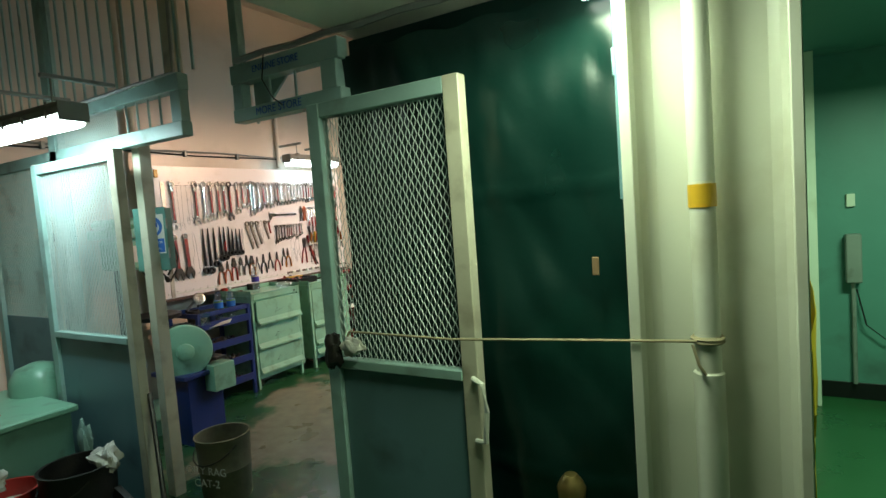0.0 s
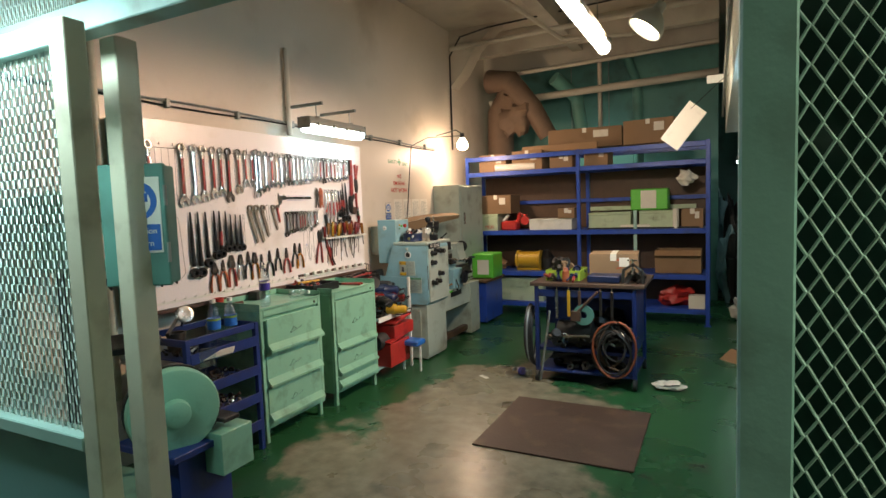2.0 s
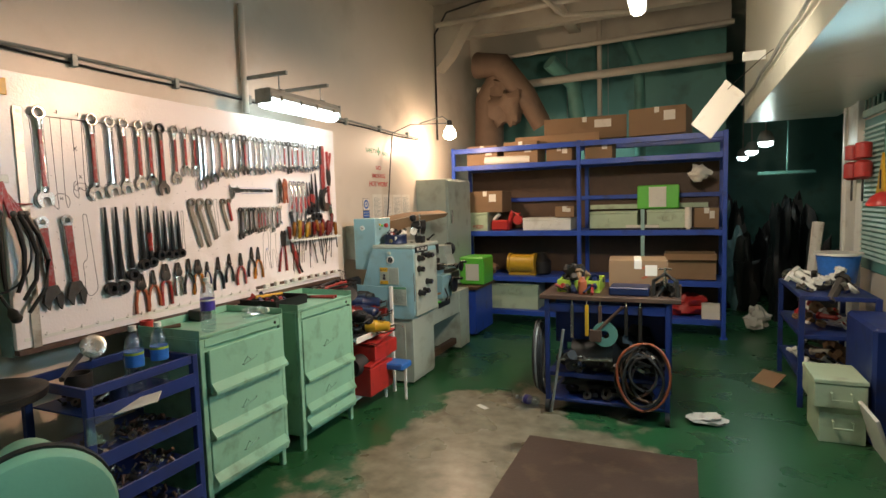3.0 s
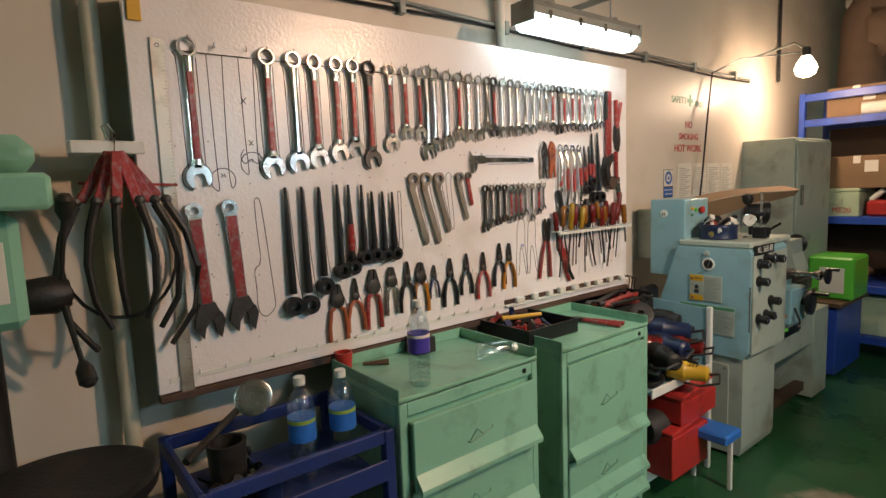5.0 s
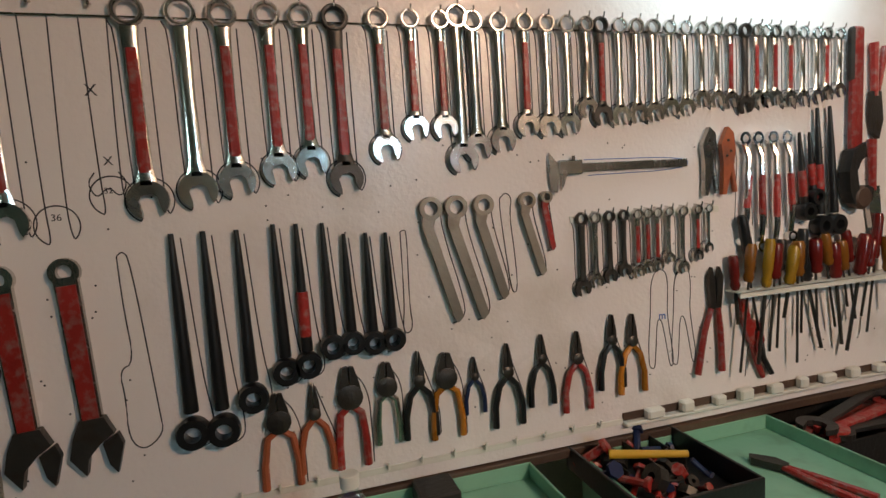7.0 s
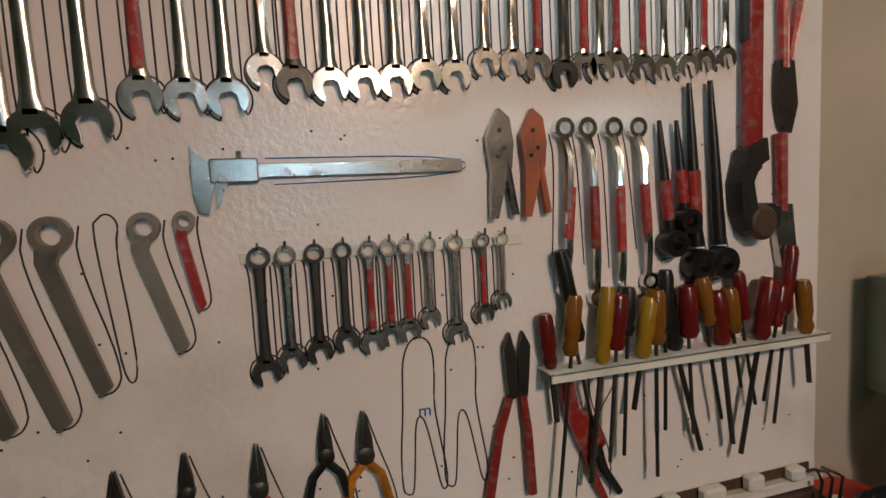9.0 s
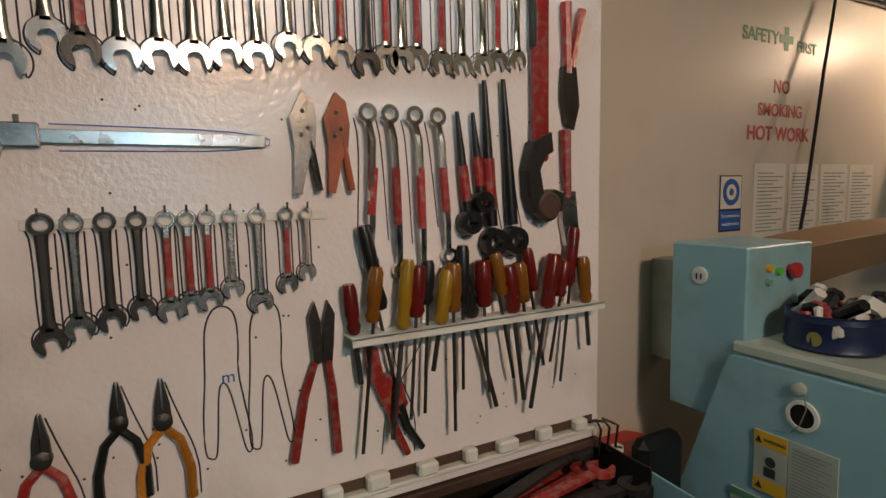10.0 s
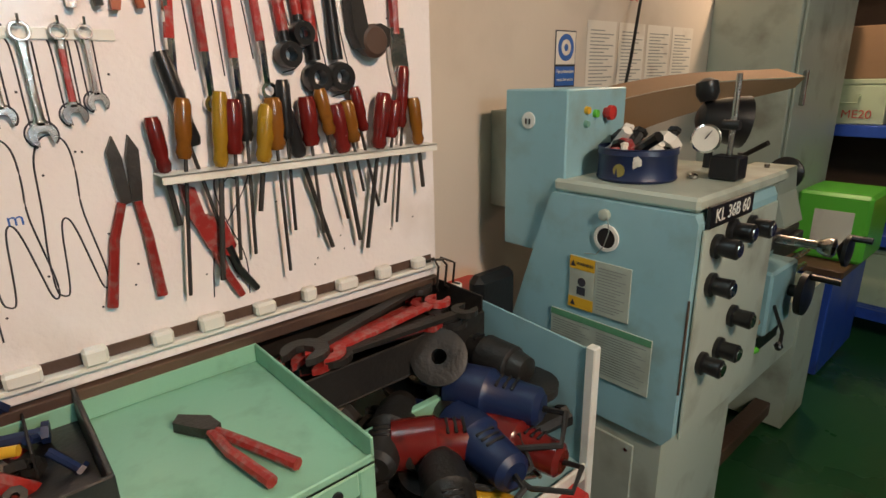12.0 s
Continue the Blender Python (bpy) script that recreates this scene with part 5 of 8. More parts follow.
part("lower_batten", Kit().box(-4.632, FACE + 0.012, BY0, BY1, 0.93, 0.952, 0.002), RUST, board)
for i in range(17):
    yy = 2.98 + i * 0.078
    part("hook", Kit().tube([(FACE, yy, 1.0), (FACE + 0.014, yy, 0.998), (FACE + 0.016, yy, 1.014)], 0.0028, 6), WHITE, board)
for i in range(9):
    yy = 4.36 + i * 0.1
    part("block", Kit().box(FACE + 0.0045, FACE + 0.030, yy + 0.008 * (i % 3), yy + 0.052 - 0.006 * (i % 2), 0.993, 1.020 + 0.004 * (i % 2), 0.005), WHITE, board)
part("rod", Kit().tube([(FACE + 0.004, 2.99, 1.962), (FACE + 0.004, 5.05, 1.972)], 0.002, 6), STEEL, board)


def rounded(points, times=2):
    """Cuts the corners of an open line."""
    for _ in range(times):
        cut = [points[0]]
        for (a, b), (c, d) in zip(points, points[1:]):
            cut += [(a * 0.75 + c * 0.25, b * 0.75 + d * 0.25), (a * 0.25 + c * 0.75, b * 0.25 + d * 0.75)]
        points = cut + [points[-1]]
    return points


def outline(points, r=0.0013, mat=INK):
    points = rounded(points)
    part("marker_outline", Kit().tube([(FACE + 0.0006, y, z) for y, z in points], r, 4, cap=False), mat, board)


def jaw_points(cy, cz, r, gap, lean, n=14):
    """The outline of an open jaw that points down."""
    pts = []
    a0 = -90 + gap + lean
    for i in range(n + 1):
        t = radians(a0 + (360 - 2 * gap) * i / n)
        pts.append((cy + r * math.cos(t), cz + r * math.sin(t)))
    inner = r * 0.46
    lean = radians(lean)
    c, s = math.cos(lean), math.sin(lean)
    for u, w in ((-inner, -0.55 * r), (-inner, 0.05 * r), (-inner * 0.5, 0.28 * r), (inner * 0.5, 0.28 * r), (inner, 0.05 * r), (inner, -0.55 * r)):
        pts.append((cy + u * c - w * s, cz + u * s + w * c))
    return pts


def jaw(kit, cy, cz, r, x0, x1, lean=12):
    pts = jaw_points(cy, cz, r, 32, lean)
    n = len(pts)
    kit.add([(x0, y, z) for y, z in pts] + [(x1, y, z) for y, z in pts], [])
    k = len(kit.v) - 2 * n
    kit.f += [(k + i, k + (i + 1) % n, k + n + (i + 1) % n, k + n + i) for i in range(n)]
    # flat faces as strips between the outer arc and the notch
    steps = [20, 20, 20, 19, 19, 19, 18, 18, 17, 17, 16, 16, 15, 15, 15]
    for off in (0, n):
        for i in range(14):
            a, b = steps[i], steps[i + 1]
            q = [k + off + i, k + off + i + 1, k + off + b]
            if a != b:
                q.append(k + off + a)
            kit.f.append(tuple(q))


def wrench(y, z, length, mat, paint=None, tilt=0.0, head=None, group="combination wrenches", word="combination wrench"):
    """A combination wrench hung by its ring at (y, z)."""
    rr = head or (0.006 + length * 0.062)
    jr = rr * 1.25
    name = {STEEL: "dull steel", CHROME: "bright chrome", DARKSTEEL: "dark oily steel"}[mat]
    w = thing("combination_wrench", (FACE, y, z - length), (name + " " + word + (" with red paint" if paint else "") + " hanging on tool board"), "wrench", group)
    x0, x1 = FACE + 0.006, FACE + 0.015 + length * 0.01
    m = Matrix.Translation((0, y, z)) @ pose(0, 0, 0, tilt) @ Matrix.Translation((0, -y, -z))
    zj = z - length + jr * 0.55
    k = Kit()
    h = x1 + 0.003 - x0
    k.lathe((x0, y, z - rr * 0.55), (1, 0, 0), [(0, rr * 0.64), (0, rr * 0.92), (h * 0.3, rr), (h * 0.7, rr), (h, rr * 0.88), (h, rr * 0.74), (h * 0.75, rr * 0.64), (0, rr * 0.64)], 20)
    sw, sw2 = rr * 0.46, rr * 0.54
    zt, zb = z - rr * 1.40, zj + jr * 0.75
    k.bar([(sw * 1.15, zt), (sw, zt - (zt - zb) * 0.12), (sw * 0.86, (zt + zb) / 2), (sw, zb + (zt - zb) * 0.1), (sw2 * 1.3, zb)], y, x0 + 0.001, x1, 0.5)
    jaw(k, y, zj, jr, x0, x1)
    k.turn(m)
    part("body", k, mat, w, "", True)
    if paint:
        f = (zt - zb)
        p = Kit().bar([(sw * 0.80, zt - f * 0.14), (sw * 0.74, (zt + zb) / 2), (sw * 0.84, zb + f * 0.08)], y, x0 + 0.003, x1 + 0.0009, 0.55).turn(m)
        part("painted_shank", p, paint, w, "chipped red paint on the shank")
    part("peg", Kit().tube([(FACE, y, z + 0.006), (x1 + 0.012, y, z + 0.004), (x1 + 0.014, y, z + 0.014)], 0.002, 5), STEEL, w)
    pts = [(y - rr * 1.25, z - rr), (y - sw * 1.9, zt - 0.01), (y - sw * 1.9, zb)]
    pts += [(yy, zz) for yy, zz in jaw_points(y, zj, jr * 1.18, 30, 12)[14::-1]]
    pts += [(y + sw * 1.9, zb), (y + sw * 1.9, zt)]
    outline([tuple((m @ Vector((0, a, b)))[1:]) for a, b in pts])
    return w


LARGE = [(3.256, .385), (3.346, .37), (3.419, .355), (3.501, .335), (3.566, .322), (3.634, .36), (3.723, .30), (3.792, .255), (3.858, .255)]
MEDIUM = [(3.896, .34), (3.932, .305), (3.994, .29), (4.058, .256), (4.113, .258), (4.166, .257), (4.218, .217), (4.257, .235), (4.307, .237)]
SMALL = [(4.357, .232), (4.405, .230), (4.452, .219), (4.50, .219), (4.551, .197), (4.598, .197), (4.642, .201), (4.690, .213), (4.727, .2), (4.758, .2)]
TINY = [(4.79, .195), (4.842, .198), (4.886, .198), (4.936, .193), (4.972, .182), (5.02, .175)]
wrench(3.021, 1.99, 0.415, CHROME, RED, 0.6, 0.030)
looks = [(STEEL, RED), (CHROME, None), (STEEL, RED), (STEEL, RED), (CHROME, RED), (DARKSTEEL, RED), (STEEL, RED), (CHROME, RED), (CHROME, RED)]
for (y, l), (mt, pt) in zip(LARGE, looks):
    wrench(y, 1.988, l, mt, pt, 0.4)
looks = [(CHROME, None), (CHROME, None), (CHROME, None), (STEEL, RED), (STEEL, None), (CHROME, None), (STEEL, None), (DARKSTEEL, RED), (CHROME, None)]
for (y, l), (mt, pt) in zip(MEDIUM, looks):
    wrench(y, 2.0 if y < 3.91 else 1.99, l, mt, pt, 0.4)
looks = [(STEEL, None), (STEEL, None), (CHROME, None), (CHROME, None), (STEEL, None), (STEEL, None), (STEEL, RED), (DARKSTEEL, None), (STEEL, RED), (CHROME, None)]
for (y, l), (mt, pt) in zip(SMALL, looks):
    wrench(y, 1.99, l, mt, pt, 0.3)
looks = [(STEEL, RED), (STEEL, RED), (CHROME, None), (CHROME, None), (STEEL, RED), (CHROME, None)]
for (y, l), (mt, pt) in zip(TINY, looks):
    wrench(y, 1.99, l, mt, pt, 0.3)
# empty places: outlines alone
for y, z, l in ((3.10, 1.96, 0.42), (3.195, 1.96, 0.37)):
    rr = 0.02
    pts = [(y - 0.022, z), (y - 0.017, z - l + 0.085)] + jaw_points(y, z - l + 0.045, 0.038, 28, 10)[14::-1] + [(y + 0.017, z - l + 0.085), (y + 0.024, z)]
    outline(pts)
    part("hook", Kit().tube([(FACE, y, 1.985), (FACE + 0.016, y, 1.98), (FACE + 0.018, y, 1.995)], 0.0028, 6), STEEL, board)
outline([(3.19 + a, 1.66 + b) for a, b in ((-0.02, 0.02), (-0.034, 0.0), (-0.02, -0.03), (0.0, -0.005), (0.02, -0.03), (0.034, 0), (0.02, 0.02))])
words("36", on(ON_X, FACE + 0.001, 3.10, 1.60), 0.018, INK, board)
words("32", on(ON_X, FACE + 0.001, 3.19, 1.645), 0.016, INK, board)
words("X", on(ON_X, FACE + 0.001, 3.18, 1.83), 0.03, INK, board)
words("X", on(ON_X, FACE + 0.001, 3.195, 1.70), 0.024, INK, board)

# row of small wrenches on a strip
part("strip", Kit().box(FACE + 0.0005, FACE + 0.004, 4.165, 4.61, 1.515, 1.532, 0.001), WHITE, board, "white strip with pegs")
ROW = [(4.191, .19), (4.228, .175), (4.269, .167), (4.31, .155), (4.349, .163), (4.379, .155), (4.408, .152), (4.443, .136), (4.486, .165), (4.533, .137), (4.567, .118)]
looks = [(DARKSTEEL, None), (STEEL, None), (DARKSTEEL, None), (DARKSTEEL, None), (STEEL, RED), (STEEL, RED), (STEEL, RED), (STEEL, None), (STEEL, None), (STEEL, RED), (CHROME, None)]
for (y, l), (mt, pt) in zip(ROW, looks):
    wrench(y, 1.533, l, mt, pt, 0.0, 0.004 + l * 0.066, "small wrenches on the strip", "small wrench")


def adjustable(y, z, length):
    w = thing("adjustable_wrench", (FACE, y, z - length), "large red-handled adjustable wrench with black jaws", "wrench", "adjustable wrenches")
    x0 = FACE + 0.006
    m = Matrix.Translation((0, y, z)) @ pose(0, 0, 0, 3.0) @ Matrix.Translation((0, -y, -z))
    part("handle_rim", Kit().ring(y, z - 0.02, 0.0135, 0.026, x0, x0 + 0.014).prism([(y - 0.020, z - 0.03), (y - 0.018, z - length * 0.72), (y + 0.018, z - length * 0.72), (y + 0.020, z - 0.03)], x0, x0 + 0.012, "x").turn(m), STEEL, w)
    part("handle", Kit().prism([(y - 0.016, z - 0.045), (y - 0.014, z - length * 0.72), (y + 0.014, z - length * 0.72), (y + 0.016, z - 0.045)], x0 - 0.001, x0 + 0.0155, "x").turn(m), RED, w, "red painted handle")
    zb = z - length * 0.72
    part("head", Kit().prism([(y - 0.02, zb), (y - 0.034, zb - 0.03), (y - 0.045, zb - 0.07), (y - 0.022, zb - 0.108), (y - 0.014, zb - 0.075), (y + 0.01, zb - 0.05), (y + 0.035, zb - 0.035), (y + 0.022, zb)], x0, x0 + 0.018, "x").turn(m), DARKSTEEL, w)
    part("sliding_jaw", Kit().prism([(y + 0.012, zb - 0.052), (y + 0.04, zb - 0.036), (y + 0.047, zb - 0.06), (y + 0.03, zb - 0.115), (y + 0.018, zb - 0.095)], x0 + 0.002, x0 + 0.016, "x").turn(m), DARKSTEEL, w)
    part("worm", Kit().lathe((x0 + 0.009, y - 0.012, zb - 0.03), (0, 1, 0.3), [(0, 0.006), (0.003, 0.009), (0.006, 0.006), (0.009, 0.009), (0.012, 0.006), (0.015, 0.009), (0.018, 0.006)], 12).turn(m), STEEL, w, "", True)


adjustable(3.0, 1.515, 0.42)
adjustable(3.105, 1.52, 0.42)
outline([(y, z) for y, z in ((3.19, 1.52), (3.20, 1.53), (3.212, 1.515), (3.235, 1.20), (3.238, 1.16), (3.20, 1.13), (3.175, 1.16), (3.178, 1.24), (3.172, 1.30), (3.20, 1.31), (3.192, 1.42), (3.19, 1.52))])


def spud(y, z, length, tilt=0.0, red=False, group="spud wrenches"):
    w = thing("spud_wrench", (FACE, y, z - length), "black tapered ring spud wrench" + (" with red band" if red else "") + " on tool board", "wrench", group)
    x = FACE + 0.015
    r = 0.007 + length * 0.018
    m = Matrix.Translation((0, y, z)) @ pose(0, 0, 0, tilt) @ Matrix.Translation((0, -y, -z))
    part("shaft", Kit().tube([(x, y, z), (x, y, z - length * 0.3), (x, y, z - length * 0.85)], r * 0.35, 10, r).turn(m), BLACK, w, "", True)
    if red:
        part("band", Kit().tube([(x, y, z - length * 0.45), (x, y, z - length * 0.75)], r * 0.98, 10).turn(m), RED, w, "", True)
    part("ring", Kit().lathe((FACE + 0.002, y, z - length + r * 1.4), (1, 0, 0), [(0, r * 1.1), (0, r * 2.1), (0.02, r * 2.3), (0.032, r * 2.1), (0.032, r * 1.1), (0, r * 1.1)], 20).turn(m), BLACK, w, "", True)
    outline([tuple((m @ Vector((0, a, b)))[1:]) for a, b in ((y + r, z - 0.01), (y + r * 1.8, z - length * 0.7), (y + r * 2.8, z - length * 0.93), (y + r * 2.4, z - length - r), (y - r, z - length - r * 1.4))])


SPUDS = [(3.29, 1.557, .42), (3.347, 1.558, .425), (3.409, 1.556, .365), (3.479, 1.562, .325), (3.524, 1.560, .315), (3.577, 1.558, .28), (3.62, 1.532, .25), (3.666, 1.531, .255), (3.709, 1.528, .25)]
for i, (y, z, l) in enumerate(SPUDS):
    spud(y, z, l, 0.6, i == 4)
spud(4.937, 1.78, 0.345, 3.0, True)
spud(4.983, 1.785, 0.35, 4.0)
outline([(3.745, 1.525), (3.752, 1.53), (3.760, 1.525), (3.756, 1.36), (3.762, 1.31), (3.748, 1.295), (3.738, 1.31), (3.745, 1.36), (3.745, 1.525)])


def bent_ring(y, z, y2, z2, r, mat, paint=None):
    w = thing("bent_ring_wrench", (FACE, y2, z2), "dull steel bent ring wrench hanging on tool board" if not paint else "red bent ring wrench hanging on tool board", "wrench", "bent ring wrenches")
    x0 = FACE + 0.004
    d = Vector((y2 - y, z2 - z)).normalized()
    nrm = Vector((-d.y, d.x))
    part("ring", Kit().ring(y, z - r * 0.4, r * 0.6, r, x0, x0 + 0.016, n=20), mat, w)
    a = Vector((y - r * 0.2, z - r * 1.3))
    e = Vector((y2, z2))
    pts = [(y - r * 0.75, z - r * 1.0), (y - r * 0.85, z - r * 1.9), tuple(e - nrm * 0 + Vector((-r * 0.42, 0))), (e.x - r * 0.1, e.y - r * 0.35), tuple(e + Vector((r * 0.42, 0.004))), (y + r * 0.15, z - r * 2.0), (y + r * 0.35, z - r * 1.3)]
    part("shank", Kit().prism(pts, x0 + 0.004, x0 + 0.014, "x"), paint or mat, w)
    outline([(y + r * 1.2, z), (y + r * 0.9, z - r * 1.7), (e.x + r * 0.9, e.y + r), (e.x + r * 0.5, e.y - r * 0.3), (e.x - r * 0.5, e.y - r * 0.5)])


BENT = [(3.814, 1.583, 3.867, 1.32, .026), (3.873, 1.583, 3.929, 1.32, .026), (3.939, 1.583, 3.982, 1.36, .024), (4.048, 1.585, 4.083, 1.405, .020)]
OLDSTEEL = material("old_brown_steel", (0.26, 0.23, 0.19), 0.42, 0.75, 0.2, 20, 0.15, 120, 0.3, (0.12, 0.08, 0.05), 18, 0.12)
for y, z, y2, z2, r in BENT:
    bent_ring(y, z, y2, z2, r, OLDSTEEL)
bent_ring(4.098, 1.588, 4.112, 1.46, 0.014, OLDSTEEL, RED)
outline([(3.985, 1.585), (4.0, 1.60), (4.016, 1.585), (4.008, 1.55), (4.018, 1.45), (4.022, 1.365), (4.006, 1.36), (3.996, 1.45), (3.985, 1.55), (3.985, 1.585)])

# vernier caliper
vc = thing("vernier_caliper", (FACE, 4.3, 1.6), "long steel vernier caliper hung flat on the board", "caliper")
part("beam", Kit().box(FACE + 0.004, FACE + 0.009, 4.11, 4.507, 1.638, 1.658, 0.001), STEEL, vc)
part("fixed_jaw", Kit().prism([(4.112, 1.685), (4.122, 1.672), (4.135, 1.66), (4.14, 1.63), (4.131, 1.59), (4.118, 1.593), (4.112, 1.62)], FACE + 0.004, FACE + 0.011, "x"), STEEL, vc)
part("slider", Kit().box(FACE + 0.003, FACE + 0.013, 4.135, 4.20, 1.632, 1.666, 0.002).prism([(4.142, 1.632), (4.142, 1.595), (4.15, 1.61), (4.158, 1.632)], FACE + 0.004, FACE + 0.011, "x").tube([(FACE + 0.012, 4.175, 1.666), (FACE + 0.012, 4.175, 1.676)], 0.004, 8), STEEL, vc)
outline([(4.21, 1.666), (4.515, 1.664), (4.515, 1.632), (4.22, 1.628)], 0.001, BLUEINK)


def pliers(y, z, length, grip, kind="long", spread=0.16, group="pliers"):
    """Pliers hung by the jaws at (y, z), handles down."""
    name = "grey steel" if grip is STEEL else {id(RED): "red-handled", id(BLACK): "black-handled", id(BLUEPLASTIC): "blue-handled", id(AMBER): "brown-handled", id(ORANGE): "worn orange"}.get(id(grip), "worn")
    p = thing("pliers", (FACE, y, z - length), name + " pliers hanging on the tool board", "pliers", group)
    x0, x1 = FACE + 0.006, FACE + 0.018
    j = length * (0.34 if kind == "long" else 0.30)
    w = length * (0.055 if kind == "long" else 0.10)
    for s in (-1, 1):
        tip = 0.15 if kind == "long" else 0.45
        gap = s * length * 0.008
        part("jaw", Kit().prism([(y + gap, z), (y + gap + s * w * tip, z - 0.002), (y + s * w, z - j * 0.6), (y + s * w * 1.15, z - j), (y - s * w * 0.3, z - j - w), (y + gap * 0.5, z - j * 0.7)], x0 + (0.002 if s > 0 else 0), x1 - (0.002 if s < 0 else 0), "x"), DARKSTEEL, p)
        sp = spread * length
        pts = [(x0 + 0.006, y - s * w * 0.4, z - j - w * 0.5), (x0 + 0.007, y + s * (sp * 0.55 + w * 0.3), z - j - length * 0.17), (x0 + 0.007, y + s * sp, z - length * 0.75), (x0 + 0.007, y + s * sp * 1.02, z - length)]
        part("handle", Kit().tube(pts, length * 0.034, 8, length * 0.042), grip, p, "", True)
    part("pivot", Kit().lathe((x0, y, z - j), (1, 0, 0), [(0, w * 1.25), (0.014, w * 1.25), (0.017, w * 0.7)], 14), DARKSTEEL, p, "", True)
    outline([(y + length * 0.03, z - 0.01), (y + w * 1.9, z - j * 0.9), (y + spread * length + length * 0.07, z - length * 0.7), (y + spread * length + length * 0.07, z - length * 1.02)])


PL = [(3.457, 1.21, .205), (3.531, 1.22, .195), (3.608, 1.245, .225), (3.69, 1.243, .185), (3.764, 1.257, .2), (3.828, 1.245, .20), (3.896, 1.225, .135), (3.98, 1.245, .2), (4.07, 1.255, .175), (4.167, 1.25, .2), (4.266, 1.28, .19), (4.326, 1.275, .205)]
grips = [ORANGE, ORANGE, RED, STEEL, BLACK, AMBER, BLUEPLASTIC, BLACK, BLACK, RED, BLACK, AMBER]
for i, ((y, z, l), g) in enumerate(zip(PL, grips)):
    pliers(y, z, l, g, "wide" if i in (0, 2, 3, 5) else "long", 0.13 if i in (2, 3) else 0.17)
for y in (4.425, 4.497):
    outline([(y - 0.030, 1.118), (y - 0.040, 1.125), (y - 0.040, 1.19), (y - 0.034, 1.25), (y - 0.032, 1.30), (y - 0.030, 1.345), (y - 0.016, 1.376), (y + 0.006, 1.378), (y + 0.020, 1.36), (y + 0.022, 1.31), (y + 0.018, 1.265), (y + 0.026, 1.21), (y + 0.036, 1.15), (y + 0.036, 1.118), (y + 0.026, 1.116), (y + 0.018, 1.16), (y + 0.004, 1.235), (y - 0.006, 1.25), (y - 0.014, 1.235), (y - 0.018, 1.16), (y - 0.022, 1.118), (y - 0.030, 1.118)], 0.0014)
words("m", on(ON_X, FACE + 0.001, 4.428, 1.255), 0.03, BLUEINK, board)

# bolt cutters
bo = thing("bolt_cutter", (FACE, 4.575, 1.08), "red-handled bolt cutter with dark blades", "cutter")
for s in (-1, 1):
    part("blade", Kit().prism([(4.587 + s * 0.003, 1.335), (4.587 + s * 0.012, 1.37), (4.587 + s * 0.024, 1.345), (4.587 + s * 0.02, 1.29), (4.587 + s * 0.016, 1.255), (4.587, 1.26)], FACE + 0.006, FACE + 0.018, "x"), DARKSTEEL, bo)
    part("handle", Kit().tube([(FACE + 0.014, 4.584 + s * 0.012, 1.26), (FACE + 0.014, 4.577 + s * 0.026, 1.20), (FACE + 0.014, 4.568 + s * 0.040, 1.085)], 0.007, 8, 0.009), RED, bo, "", True)
rp = thing("slip_joint_pliers", (FACE, 4.72, 1.05), "red slip-joint pliers with black handles", "pliers", "pliers")
part("body", Kit().prism([(4.665, 1.28), (4.69, 1.27), (4.70, 1.22), (4.735, 1.20), (4.75, 1.15), (4.735, 1.13), (4.70, 1.15), (4.685, 1.19), (4.672, 1.22)], FACE + 0.006, FACE + 0.02, "x"), RED, rp)
part("handle", Kit().tube([(FACE + 0.013, 4.735, 1.15), (FACE + 0.013, 4.75, 1.10), (FACE + 0.013, 4.782, 1.05)], 0.010, 8, 0.007), BLACK, rp, "", True)
part("handle", Kit().tube([(FACE + 0.013, 4.71, 1.16), (FACE + 0.013, 4.725, 1.10), (FACE + 0.013, 4.75, 1.045)], 0.010, 8, 0.007), RED, rp, "", True)
outline([(4.70, 1.05), (4.71, 1.14), (4.75, 1.20), (4.785, 1.25), (4.80, 1.285), (4.785, 1.295), (4.775, 1.27), (4.758, 1.28), (4.745, 1.265), (4.75, 1.29), (4.725, 1.275), (4.74, 1.2), (4.775, 1.12), (4.77, 1.04)])

# locking pliers
for y, mt, nm in ((4.568, STEEL, "steel"), (4.627, ORANGE, "rusty red")):
    v = thing("locking_pliers", (FACE, y, 1.555), nm + " locking pliers hanging on tool board", "pliers", "locking pliers")
    part("upper_handle", Kit().prism([(y, 1.735), (y + 0.018, 1.72), (y + 0.024, 1.68), (y + 0.02, 1.64), (y + 0.012, 1.63), (y - 0.006, 1.56), (y - 0.018, 1.56), (y - 0.015, 1.64), (y - 0.022, 1.69)], FACE + 0.006, FACE + 0.02, "x"), mt, v)
    part("lower_handle", Kit().tube([(FACE + 0.014, y + 0.012, 1.65), (FACE + 0.014, y + 0.02, 1.60), (FACE + 0.014, y + 0.026, 1.565)], 0.007, 8), mt, v, "", True)
    for q in ((0.0, 1.70), (0.008, 1.672), (-0.004, 1.66)):
        part("rivet", Kit().lathe((FACE + 0.02, y + q[0], q[1]), (1, 0, 0), [(0, 0.004), (0.002, 0.003)], 10), DARKSTEEL, v)


